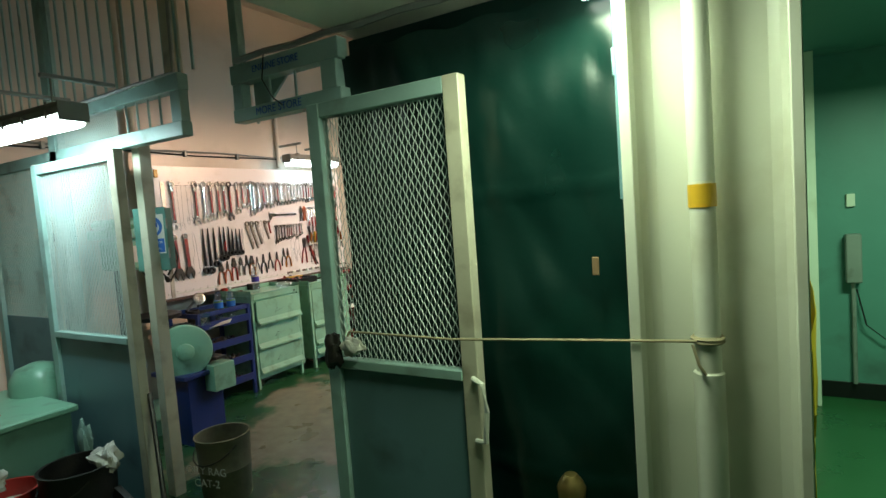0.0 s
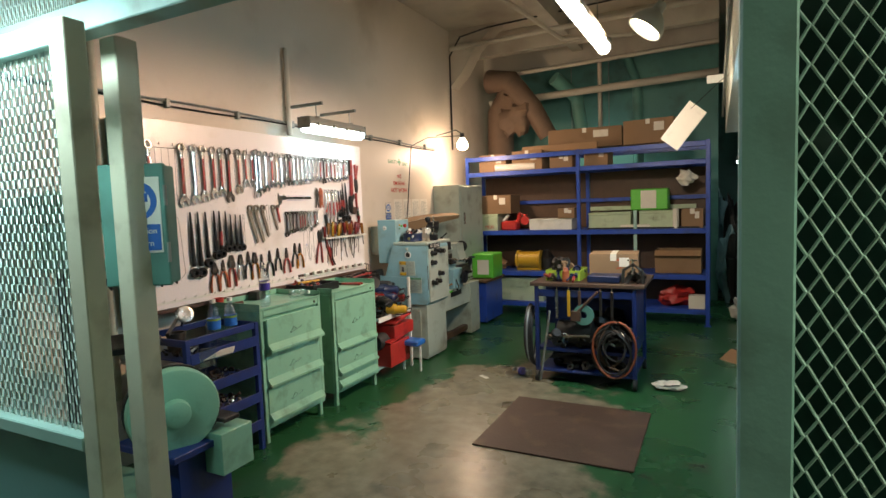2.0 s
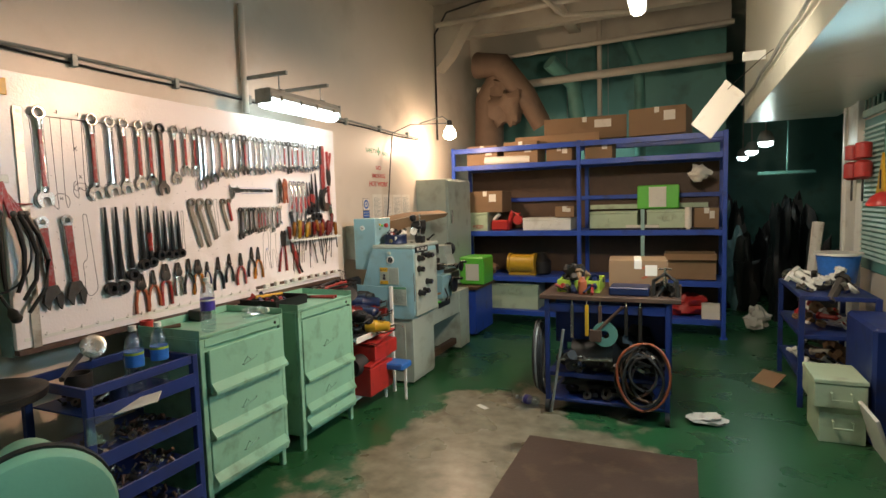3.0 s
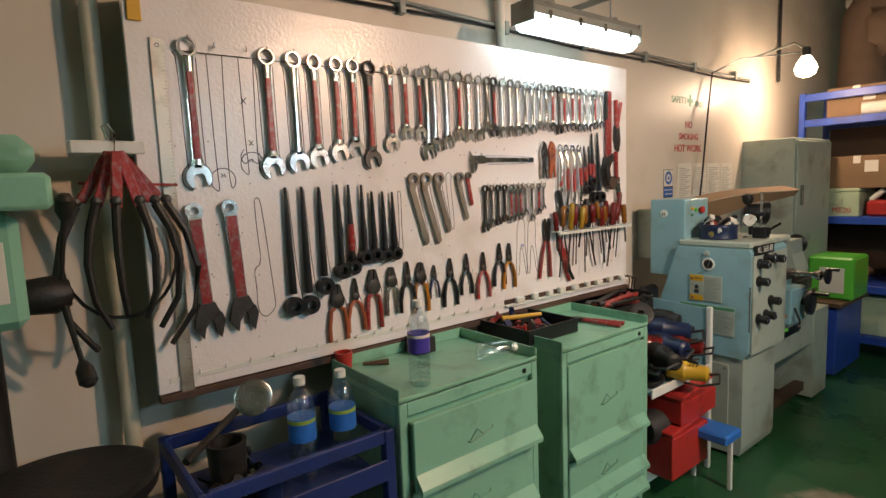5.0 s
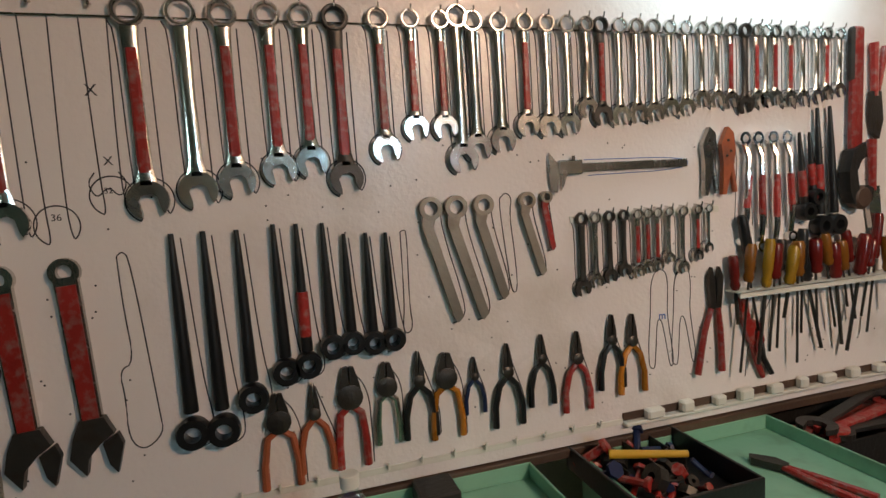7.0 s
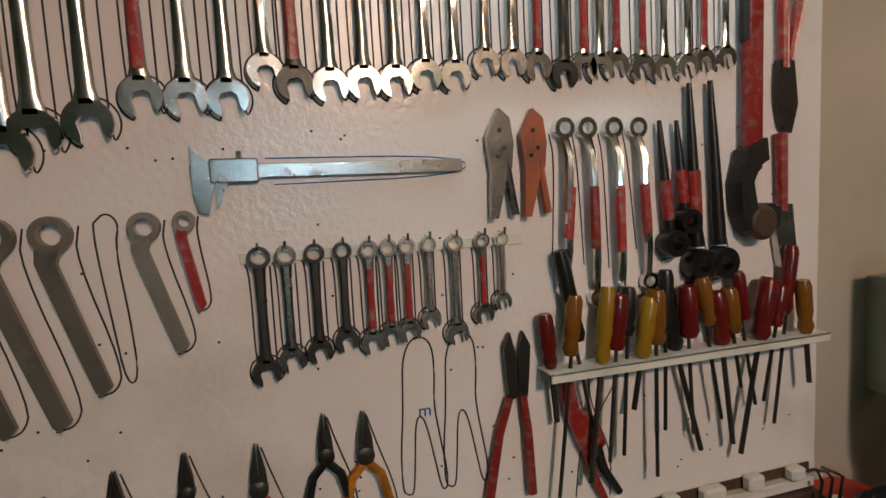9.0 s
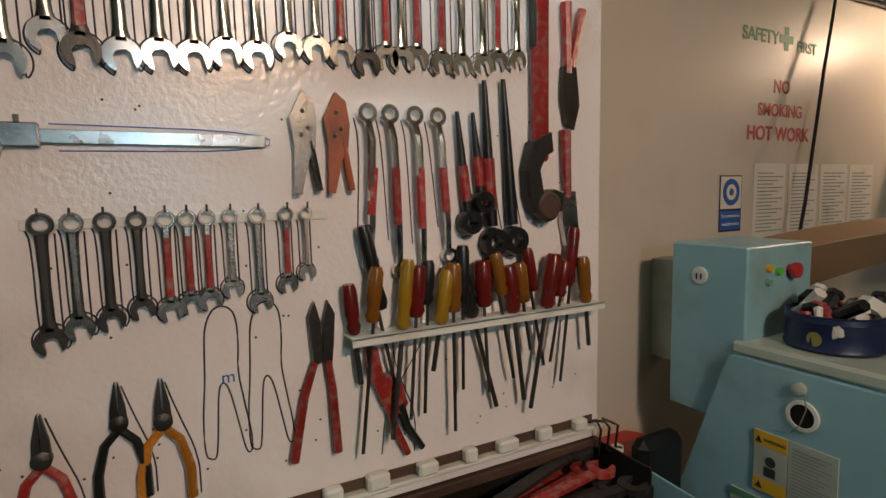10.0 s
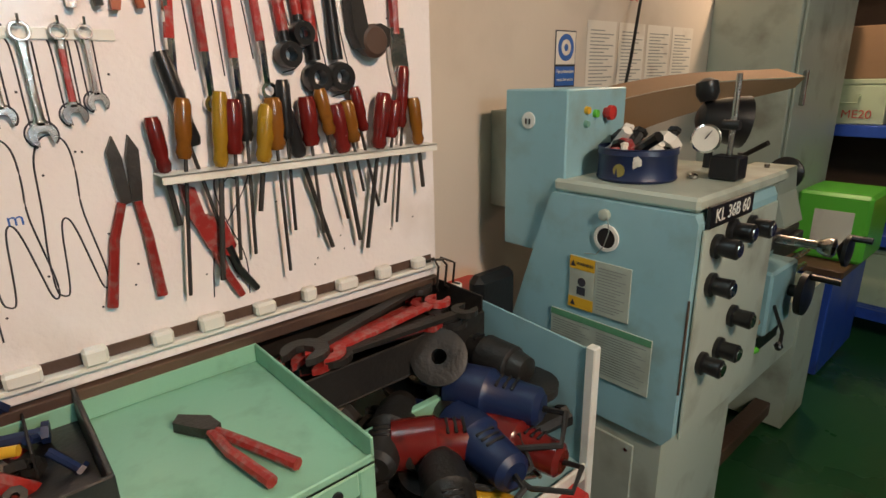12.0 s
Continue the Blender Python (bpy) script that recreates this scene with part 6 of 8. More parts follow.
# offset ring wrenches
def offset_ring(y, z, y2, z2, mat):
    w = thing("ring_wrench", (FACE, y2, z2), "chrome double ring wrench with red shank on board", "wrench", "double ring wrenches")
    x = FACE + 0.01
    part("ring", Kit().lathe((x - 0.006, y, z - 0.012), (1, 0, 0), [(0, 0.010), (0, 0.018), (0.013, 0.018), (0.013, 0.010), (0, 0.010)], 18), mat, w, "", True)
    part("ring", Kit().lathe((x - 0.006, y2, z2 + 0.012), (1, 0, 0), [(0, 0.009), (0, 0.016), (0.013, 0.016), (0.013, 0.009), (0, 0.009)], 18), mat, w, "", True)
    q = (y2 - y)
    part("shank", Kit().tube([(x, y + 0.001, z - 0.026), (x + 0.012, y + 0.004, z - 0.06), (x + 0.012, y + q * 0.6, z2 + 0.08), (x, y2 - q * 0.1, z2 + 0.026)], 0.008, 8), mat, w, "", True)
    part("painted_shank", Kit().tube([(x + 0.0122, y + 0.006, z - 0.11), (x + 0.0122, y + q * 0.55, z2 + 0.10)], 0.0086, 8), RED, w, "chipped red paint", True)
    outline([(y - 0.022, z - 0.02), (y - 0.013, z - 0.06), (y2 - 0.018, z2 + 0.07)])


for y, y2, z2 in ((4.687, 4.684, 1.42), (4.730, 4.745, 1.40), (4.781, 4.795, 1.39), (4.830, 4.852, 1.42)):
    offset_ring(y, 1.715, y2, z2, CHROME)
for y, y2, z2 in ((4.873, 4.905, 1.48), (4.909, 4.935, 1.52)):
    spud(y, 1.715, 1.715 - z2, 6, True, "short bars")

# pipe wrench and narrow adjustable tools at the edge
pw = thing("pipe_wrench", (FACE, 5.075, 1.5), "large dark pipe wrench with red and green handle", "wrench")
part("handle", Kit().box(FACE + 0.008, FACE + 0.03, 5.055, 5.095, 1.62, 2.0, 0.006), RED, pw, "red and worn handle")
part("handle_end", Kit().box(FACE + 0.006, FACE + 0.028, 5.052, 5.08, 1.85, 2.0, 0.006), DARKSTEEL, pw)
part("head", Kit().prism([(5.045, 1.66), (5.03, 1.60), (5.035, 1.545), (5.05, 1.51), (5.09, 1.50), (5.12, 1.515), (5.125, 1.55), (5.10, 1.56), (5.07, 1.55), (5.06, 1.60), (5.075, 1.63), (5.095, 1.64), (5.09, 1.68)], FACE + 0.006, FACE + 0.04, "x"), SOOT, pw)
part("jaw", Kit().lathe((FACE + 0.006, 5.085, 1.525), (1, 0, 0), [(0, 0.03), (0.03, 0.034), (0.038, 0.026)], 18), RUST, pw, "", True)
for z, h, nm in ((1.96, 0.27, "red snips with dark blades at board edge"), (1.69, 0.27, "red-handled small adjustable wrench at board edge")):
    ng = thing("hand_tool", (FACE, 5.16, z - h), nm, "hand tool")
    part("grip", Kit().tube([(FACE + 0.014, 5.15, z), (FACE + 0.014, 5.155, z - h * 0.55)], 0.012, 8, 0.010), RED, ng, "", True)
    if z > 1.9:
        part("grip", Kit().tube([(FACE + 0.014, 5.195, z - 0.01), (FACE + 0.014, 5.165, z - h * 0.5)], 0.010, 8, 0.009), RED, ng, "", True)
    part("head", Kit().prism([(5.14, z - h * 0.5), (5.175, z - h * 0.5), (5.185, z - h * 0.8), (5.17, z - h), (5.15, z - h * 0.95), (5.138, z - h * 0.75)], FACE + 0.006, FACE + 0.02, "x"), DARKSTEEL if z > 1.9 else STEEL, ng)

# screwdriver shelf
ss = thing("screwdriver_rack", (FACE, 4.92, 1.29), "white steel strip holding screwdrivers on the board", "rack")
part("strip", Kit().box(FACE + 0.002, FACE + 0.055, 4.63, 5.235, 1.298, 1.302, 0.001).box(FACE + 0.051, FACE + 0.055, 4.63, 5.235, 1.286, 1.302, 0.001), WHITE, ss)
rnd = random.Random(4)
DRIVERS = [(4.645, HRED), (4.675, HAMBER), (4.70, BLACK), (4.735, HYELLOW), (4.762, HRED), (4.79, BLACK), (4.815, HYELLOW), (4.845, HAMBER), (4.872, BLACK), (4.90, BLACK), (4.925, HRED), (4.965, HAMBER), (4.995, HRED), (5.02, HAMBER), (5.05, HRED), (5.08, HRED), (5.115, HRED), (5.15, HRED), (5.19, HAMBER)]
for i, (y, mt) in enumerate(DRIVERS):
    col_name = {id(HAMBER): "amber", id(BLACK): "black", id(HYELLOW): "yellow", id(HRED): "dark red"}[id(mt)]
    h, l = rnd.uniform(0.08, 0.135), rnd.uniform(0.08, 0.24)
    if i == 2:
        h = 0.16
    lean = rnd.uniform(-0.3, 0.22)
    x = FACE + 0.028 + rnd.uniform(-0.008, 0.012)
    r = rnd.uniform(0.013, 0.0185)
    sd = thing("screwdriver", (x, y, 1.302), "screwdriver with " + col_name + " plastic handle in the strip", "screwdriver", "screwdrivers in the strip")
    ax = Vector((0, lean, 1)).normalized()
    part("handle", Kit().lathe((x, y, 1.304 + 0.02 * (i % 3)), ax, [(0, r * 0.7), (0.012, r), (h * 0.25, r * 0.82), (h * 0.4, r), (h * 0.9, r), (h, r * 0.75)], 12), mt, sd, "", True)
    part("shaft", Kit().tube([Vector((x, y, 1.304)) + ax * 0.06, Vector((x, y, 1.304)) - ax * l], 0.0035 if i % 3 else 0.005, 7), DARKSTEEL, sd, "", True)
for q in range(3):
    yy = 5.235 + 0.028 * q
    solid("bent_wire", Kit().tube([(FACE + 0.012, yy - 0.02, 1.002), (FACE + 0.03, yy, 1.012 - 0.01 * q), (FACE + 0.034, yy + 0.012, 0.985), (FACE + 0.03, yy + 0.008, 0.93), (FACE + 0.02, yy + 0.02 + 0.01 * q, 0.915)], 0.0032, 6), DARKSTEEL, "bent dark wire hook at the board corner", "wire", "wire hooks at the board corner", smooth=True)
# marks and small holes on the board
holes = Kit()
r = random.Random(9)
for i in range(130):
    yy, zz = r.uniform(2.95, 5.2), r.uniform(1.04, 1.72)
    holes.lathe((FACE, yy, zz), (1, 0, 0), [(0, 0.0022), (0.0008, 0.0018)], 6)
part("screw_holes", holes, INK, board, "", False, "stuff")

# things on the wall beyond the board
cab = thing("wall_cable", (WALL, 6.2, 2.24), "grey cables clipped along the wall", "cable")
part("strand", Kit().tube([(-4.77, y, 2.295 - 0.008 * math.sin(y * 3) - max(0, y - 4) * 0.006) for y in [1.9 + 0.22 * i for i in range(25)]], 0.009, 6), GALV, cab, "", True)
part("strand", Kit().tube([(-4.775, y, 2.27 - 0.006 * math.sin(y * 4) - max(0, y - 4) * 0.006) for y in [1.9 + 0.22 * i for i in range(25)]], 0.007, 6), BLACK, cab, "", True)
for i in range(9):
    part("clip", Kit().box(WALL, -4.755, 2.1 + 0.6 * i, 2.13 + 0.6 * i, 2.25, 2.31), GALV, cab)
drop = thing("hanging_cable", (-4.7, 6.6, 1.1), "black cable strung from lamp down to lathe", "cable")
part("strand", Kit().tube([(-4.45, 7.25, 2.42), (-4.7, 6.85, 2.38), (-4.76, 6.55, 2.26), (-4.74, 6.45, 1.95), (-4.70, 6.30, 1.5), (-4.66, 6.15, 1.18)], 0.006, 6), BLACK, drop, "", True)
solid("ceiling_cable", Kit().tube([(-4.76, 7.70, 2.3), (-4.76, 7.70, 3.55), (-4.6, 7.7, 3.78), (-4.2, 7.7, 3.84), (-2.2, 7.6, 3.86)], 0.012, 8), BLACK, "black cable running up the wall and deckhead", "cable", smooth=True)
wt = thing("wall_notice", (WALL, 6.3, 1.7), "red and green stencilled safety notice on the wall", "sign")
words("SAFETY", on(ON_X, WALL + 0.001, 6.16, 2.055), 0.060, GREENINK, wt, "lettering", 1.0, 0.018)
part("cross", Kit().box(WALL + 0.0005, WALL + 0.0015, 6.292, 6.318, 2.02, 2.10, 0.0003).box(WALL + 0.0005, WALL + 0.0018, 6.265, 6.345, 2.045, 2.072, 0.0003), GREENINK, wt)
words("FIRST", on(ON_X, WALL + 0.001, 6.43, 2.04), 0.052, GREENINK, wt, "lettering", 1.0, 0.018)
for text, z, yy, s in (("NO", 1.895, 6.29, 0.065), ("SMOKING", 1.815, 6.29, 0.062), ("HOT WORK", 1.735, 6.285, 0.07)):
    words(text, on(ON_X, WALL + 0.001, yy, z), s * 0.94, REDINK, wt, "lettering", 1.0, 0.022)
sg = thing("eye_protection_sign", (WALL, 6.03, 1.4), "white and blue eye protection sign on the wall", "sign")
part("plate", Kit().box(WALL + 0.0005, WALL + 0.002, 5.97, 6.085, 1.41, 1.595, 0.0005), INK, sg)
part("face", Kit().box(WALL + 0.002, WALL + 0.003, 5.974, 6.081, 1.485, 1.591, 0.0003), PAPER, sg)
part("disc", Kit().lathe((WALL + 0.003, 6.028, 1.54), (1, 0, 0), [(0, 0.044), (0.0006, 0.044)], 24), BLUEINK, sg)
part("head_mark", Kit().ring(6.028, 1.54, 0.012, 0.026, WALL + 0.0036, WALL + 0.0042), PAPER, sg)
part("text_panel", Kit().box(WALL + 0.002, WALL + 0.003, 5.974, 6.081, 1.415, 1.478, 0.0003), BLUEINK, sg)
words("Eye protection", on(ON_X, WALL + 0.0035, 6.028, 1.462), 0.016, PAPER, sg)
words("must be worn", on(ON_X, WALL + 0.0035, 6.028, 1.435), 0.016, PAPER, sg)
for i in range(4):
    y0 = 6.15 + i * 0.205
    pn = thing("paper_notice", (WALL, y0 + 0.09, 1.37), "yellowed paper notice taped to the wall", "paper", "paper notices on the wall")
    part("sheet", Kit().box(WALL + 0.0005, WALL + 0.0015, y0, y0 + 0.185, 1.37, 1.635, 0.0003), PAPER, pn)
    k = Kit()
    for j in range(17):
        w = 0.12 + 0.03 * ((j * 5 + i) % 3 - 1)
        k.box(WALL + 0.0016, WALL + 0.002, y0 + 0.02, y0 + 0.02 + w, 1.60 - j * 0.0125, 1.604 - j * 0.0125, 0.0001)
    part("print", k, GALV, pn, "", False, "stuff")


# ---- trays and loose tools along the tool wall ----
og = thing("organiser_box", (-4.46, 4.29, 0.90), "black plastic organiser box filled with small tools", "organiser")
for a in ((-4.62, -4.612, 4.14, 4.45), (-4.318, -4.31, 4.14, 4.45), (-4.612, -4.318, 4.14, 4.148), (-4.612, -4.318, 4.442, 4.45)):
    part("side", Kit().box(a[0], a[1], a[2], a[3], 0.895, 0.955, 0.002), BLACK, og)
part("bottom", Kit().box(-4.612, -4.318, 4.148, 4.442, 0.895, 0.90, 0.001), BLACK, og)
for yy in (4.21, 4.29, 4.37):
    part("divider", Kit().box(-4.61, -4.46, yy, yy + 0.004, 0.90, 0.945, 0.001), SOOT, og)
clutter("small_tools", (-4.59, -4.34, 4.17, 4.42, 0.90), 30, 0.03, (DARKSTEEL, BLUEPLASTIC, RED), "small tools and bits in organiser box", 31)
solid("marker_pen", Kit().tube([(-4.52, 4.20, 0.962), (-4.44, 4.36, 0.968)], 0.011, 10, 0.008), YELLOW, "yellow marker lying on organiser box", "pen", smooth=True)
rc = thing("wire_cutter", (-4.35, 4.63, 0.895), "red-handled wire cutter lying on the mint cabinet", "cutter")
part("jaw", Kit().prism([(-4.47, 4.57), (-4.45, 4.555), (-4.40, 4.585), (-4.385, 4.60), (-4.395, 4.615), (-4.43, 4.61)], 0.896, 0.914, "z"), DARKSTEEL, rc)
part("handle", Kit().tube([(-4.40, 4.60, 0.905), (-4.33, 4.625, 0.907), (-4.225, 4.665, 0.905)], 0.0085, 8, 0.010), RED, rc, "", True)
part("handle", Kit().tube([(-4.40, 4.598, 0.905), (-4.32, 4.60, 0.907), (-4.215, 4.62, 0.905)], 0.0085, 8, 0.010), RED, rc, "", True)
solid("small_tin", Kit().box(-4.59, -4.50, 3.73, 3.82, 0.904, 0.965, 0.004), SOOT, "small open black tin on the cabinet", "tin")
solid("red_cup", Kit().lathe((-4.58, 3.46, 0.904), (0, 0, 1), [(0, 0.028), (0.06, 0.033), (0.06, 0.026), (0.01, 0.022)], 18), REDBOX, "red plastic cup on the cabinet corner", "cup", smooth=True)
solid("paint_brush", Kit().tube([(-4.55, 3.52, 0.912), (-4.50, 3.60, 0.914)], 0.006, 8, 0.012), WOOD, "brown wooden brush lying on the cabinet", "brush", smooth=True)
pb = thing("steel_pan", (-4.45, 3.02, 0.83), "round polished pan lid among the fittings", "lid")
part("disc", Kit().lathe((-4.46, 3.09, 0.93), (0.9, -0.25, 0.35), [(-0.004, 0.05), (0.004, 0.055), (0.006, 0.05), (0.004, 0.03)], 24), STEEL, pb, "", True)
part("stem", Kit().tube([(-4.46, 3.09, 0.93), (-4.56, 3.14, 0.84)], 0.006, 8), DARKSTEEL, pb, "", True)
solid("pipe_bar", Kit().tube([(-4.32, 2.86, 0.86), (-4.50, 3.06, 0.895)], 0.011, 8), DARKSTEEL, "dark steel bar lying across parts rack", "bar", smooth=True)
solid("socket_cup", Kit().lathe((-4.42, 2.99, 0.73), (0, 0, 1), [(0, 0.05), (0.11, 0.055), (0.11, 0.046), (0.02, 0.042)], 22), DARKSTEEL, "dark metal cup on the parts rack", "cup", smooth=True)
solid("plastic_cup", Kit().lathe((-4.40, 3.23, 0.71), (0, 0, 1), [(0, 0.03), (0.15, 0.04), (0.15, 0.037), (0.01, 0.027)], 20), CLEAR, "clear plastic cup with orange print", "cup", smooth=True)
solid("tape_roll", Kit().lathe((-4.24, 3.04, 0.71), (0, 0, 1), [(0, 0.02), (0, 0.035), (0.09, 0.035), (0.1, 0.02)], 20), BLUEPLASTIC, "small blue plastic jar on the rack", "jar", smooth=True)
solid("folded_paper", Kit().box(-0.10, 0.10, -0.05, 0.05, 0, 0.006, 0.002, pose(-4.13, 3.03, 0.72, 8, -12, 40)), PAPER, "creased sheet of paper on the rack edge", "paper")

# shelf of power tools
sh = thing("steel_shelf", (-4.4, 5.07, 0), "pale blue steel shelf between cabinet and lathe", "shelf")
part("shelf_board", Kit().box(-4.62, -4.17, 4.80, 5.36, 0.545, 0.557), MACHINE, sh)
part("front_lip", Kit().box(-4.175, -4.165, 4.80, 5.34, 0.53, 0.575), WHITE, sh)
part("side_panel", Kit().prism([(-4.64, 0.557), (-4.18, 0.557), (-4.18, 0.86), (-4.64, 0.885)], 5.352, 5.358, "y"), MACHINE, sh)
part("corner_post", Kit().box(-4.19, -4.165, 5.345, 5.37, 0.0, 0.87), WHITE, sh)
part("corner_post", Kit().box(-4.64, -4.615, 5.345, 5.37, 0.0, 0.9), WHITE, sh)
part("tray_rail", Kit().box(-4.42, -4.40, 4.79, 5.34, 0.70, 0.75), MINT, sh)
part("lower_board", Kit().box(-4.62, -4.2, 4.80, 5.34, 0.10, 0.11), MACHINE, sh)
wt2 = thing("wrench_tray", (-4.57, 5.02, 0.80), "long black steel tray heaped with large wrenches", "tray")
part("floor_sheet", Kit().box(-4.66, -4.46, 4.79, 5.30, 0.795, 0.80), SOOT, wt2)
part("front_sheet", Kit().box(-4.466, -4.46, 4.79, 5.30, 0.80, 0.885, 0.002), SOOT, wt2)
part("end_sheet", Kit().box(-4.66, -4.466, 5.294, 5.30, 0.80, 0.925, 0.002), SOOT, wt2)
part("back_sheet", Kit().box(-4.665, -4.66, 4.79, 5.30, 0.80, 0.93, 0.002), SOOT, wt2)
part("support", Kit().box(-4.64, -4.48, 5.26, 5.29, 0.557, 0.794), MINT, wt2)
part("support", Kit().box(-4.64, -4.48, 4.80, 4.83, 0.557, 0.794), MINT, wt2)


def flat_wrench(x, y, z, length, turn, tilt, mat, label):
    w = new("open_wrench")
    w.matrix_world = pose(x, y, z, 0, tilt, turn)
    tagged(w, label, "wrench", "large wrenches in the tray")
    k = Kit()
    jaw(k, 0, 0, length * 0.11, 0, 0.014, 15)
    k.prism([(-length * 0.035, length * 0.08), (-length * 0.03, length * 0.85), (length * 0.03, length * 0.85), (length * 0.035, length * 0.08)], 0.002, 0.012, "x")
    q = len(k.v)
    jaw(k, 0, 0, length * 0.085, 0, 0.014, 15)
    k.turn(Matrix.Translation((0, 0, length * 0.91)) @ pose(0, 0, 0, 180), q)
    # lay it down: its face up, its length along y
    k.turn(Matrix(((0, 1, 0, 0), (0, 0, 1, 0), (1, 0, 0, 0), (0, 0, 0, 1))))
    o = new("body", k.mesh("body", mat))
    o.parent = w


r = random.Random(12)
for i in range(17):
    flat_wrench(-4.63 + 0.0098 * i, 4.83 + r.uniform(0, 0.04), 0.838 + 0.0042 * i, r.uniform(0.30, 0.43), r.uniform(-13, 13), 0, (RED, DARKSTEEL, SOOT)[i % 3], ("red painted", "dark steel", "greasy black")[i % 3] + " open-ended wrench lying in the tray")
flat_wrench(-4.49, 4.82, 0.925, 0.44, 17, 0, DARKSTEEL, "big dark open-ended wrench on top of the heap")
flat_wrench(-4.48, 4.86, 0.912, 0.38, 8, 0, RED, "big red open-ended wrench on top of the heap")


def power_tool(x, y, z, turn, tilt, size, body, kind, label):
    t = new("power_tool")
    t.matrix_world = pose(x, y, z, 0, tilt, turn)
    tagged(t, label, "power tool", "power tools on the shelf")

    def bit(nm, kit, mt, lab=""):
        o = new(nm, kit.mesh(nm, mt, True))
        o.parent = t
        tagged(o, lab)

    s = size
    bit("motor_body", Kit().lathe((0, 0, 0), (0, 1, 0), [(0, 0.18 * s), (0.04 * s, 0.24 * s), (0.45 * s, 0.26 * s), (0.5 * s, 0.22 * s), (0.95 * s, 0.19 * s), (1.0 * s, 0.13 * s)], 18), body)
    bit("gear_head", Kit().lathe((0, -0.2 * s, 0), (0, 1, 0), [(0, 0.08 * s), (0.03 * s, 0.17 * s), (0.2 * s, 0.21 * s)], 16), DARKSTEEL)
    for a in range(3):
        bit("vent", Kit().box(-0.1 * s, 0.1 * s, 0.55 * s + a * 0.08 * s, 0.58 * s + a * 0.08 * s, 0.19 * s, 0.215 * s, 0.001), BLACK)
    if kind == "grinder":
        bit("disc_guard", Kit().lathe((0, -0.12 * s, -0.12 * s), (0, 0, -1), [(0, 0.1 * s), (0.0, 0.42 * s), (0.1 * s, 0.42 * s), (0.1 * s, 0.38 * s), (0.03 * s, 0.36 * s)], 22), SOOT)
    else:
        bit("chuck", Kit().lathe((0, -0.2 * s, 0), (0, -1, 0), [(0, 0.1 * s), (0.2 * s, 0.09 * s), (0.28 * s, 0.04 * s), (0.5 * s, 0.025 * s)], 12), STEEL)
    bit("cord", Kit().tube([(0, 1.0 * s, 0), (0.1 * s, 1.25 * s, 0.1 * s), (0.4 * s, 1.3 * s, 0.0), (0.5 * s, 0.9 * s, -0.1 * s), (0.35 * s, 0.5 * s, -0.15 * s)], 0.03 * s, 6), RUBBER)


TOOLS = [(-4.40, 4.96, 0.66, 20, 8, .24, HRED, "grinder"), (-4.50, 5.06, 0.66, -60, -10, .22, BLUEPLASTIC, "grinder"), (-4.36, 5.10, 0.71, -100, 5, .22, BLUEPLASTIC, "drill"),
         (-4.54, 5.16, 0.74, -30, 12, .20, BLACK, "grinder"), (-4.30, 5.22, 0.63, 70, 0, .20, HRED, "drill"), (-4.22, 5.02, 0.615, -75, 6, .19, YELLOW, "drill"),
         (-4.35, 4.88, 0.60, 100, 0, .22, SOOT, "grinder"), (-4.48, 5.26, 0.62, 0, 0, .22, SOOT, "drill"), (-4.28, 4.92, 0.61, 40, -8, .20, BLACK, "grinder"),
         (-4.38, 4.93, 0.715, -35, 10, .22, HRED, "drill"), (-4.30, 5.14, 0.70, -80, -6, .19, HRED, "drill"), (-4.33, 5.27, 0.79, 95, 4, .20, SOOT, "grinder"),
         (-4.42, 5.14, 0.76, -70, 6, .23, BLUEPLASTIC, "drill"), (-4.27, 4.98, 0.70, -120, 0, .20, SOOT, "grinder"),
         (-4.46, 5.02, 0.72, -140, 8, .2, SOOT, "grinder"), (-4.24, 5.12, 0.62, 150, 0, .2, SOOT, "drill"), (-4.40, 5.20, 0.70, 60, 12, .2, BLACK, "drill")]
for x, y, z, tn, ti, s, b, kd in TOOLS:
    nm = {id(HRED): "worn dark red", id(BLUEPLASTIC): "dark blue", id(BLACK): "black", id(YELLOW): "yellow", id(SOOT): "greasy black"}[id(b)]
    power_tool(x, y, z, tn, ti, s, b, kd, nm + (" angle grinder" if kd == "grinder" else " hand drill") + " heaped on the shelf")
solid("grinding_disc", Kit().lathe((-4.43, 5.12, 0.83), (0.55, -0.55, 0.6), [(0, 0.018), (0, 0.066), (0.022, 0.066), (0.026, 0.05), (0.022, 0.018), (0, 0.018)], 28), SOOT, "round dark grinding disc on the power tools", "disc", smooth=True)
clutter("cables", (-4.55, -4.2, 4.84, 5.32, 0.56), 26, 0.05, (RUBBER, SOOT), "dark cords and parts under power tools", 44)
clutter("tool_heap", (-4.56, -4.22, 4.86, 5.30, 0.60), 60, 0.042, (SOOT, DARKSTEEL, RUBBER, SOOT, ORANGE), "greasy tool parts heaped on the shelf", 45)
clutter("tool_heap", (-4.52, -4.30, 4.92, 5.26, 0.66), 34, 0.04, (SOOT, RUBBER, DARKSTEEL), "greasy tool parts heaped on the shelf", 46)
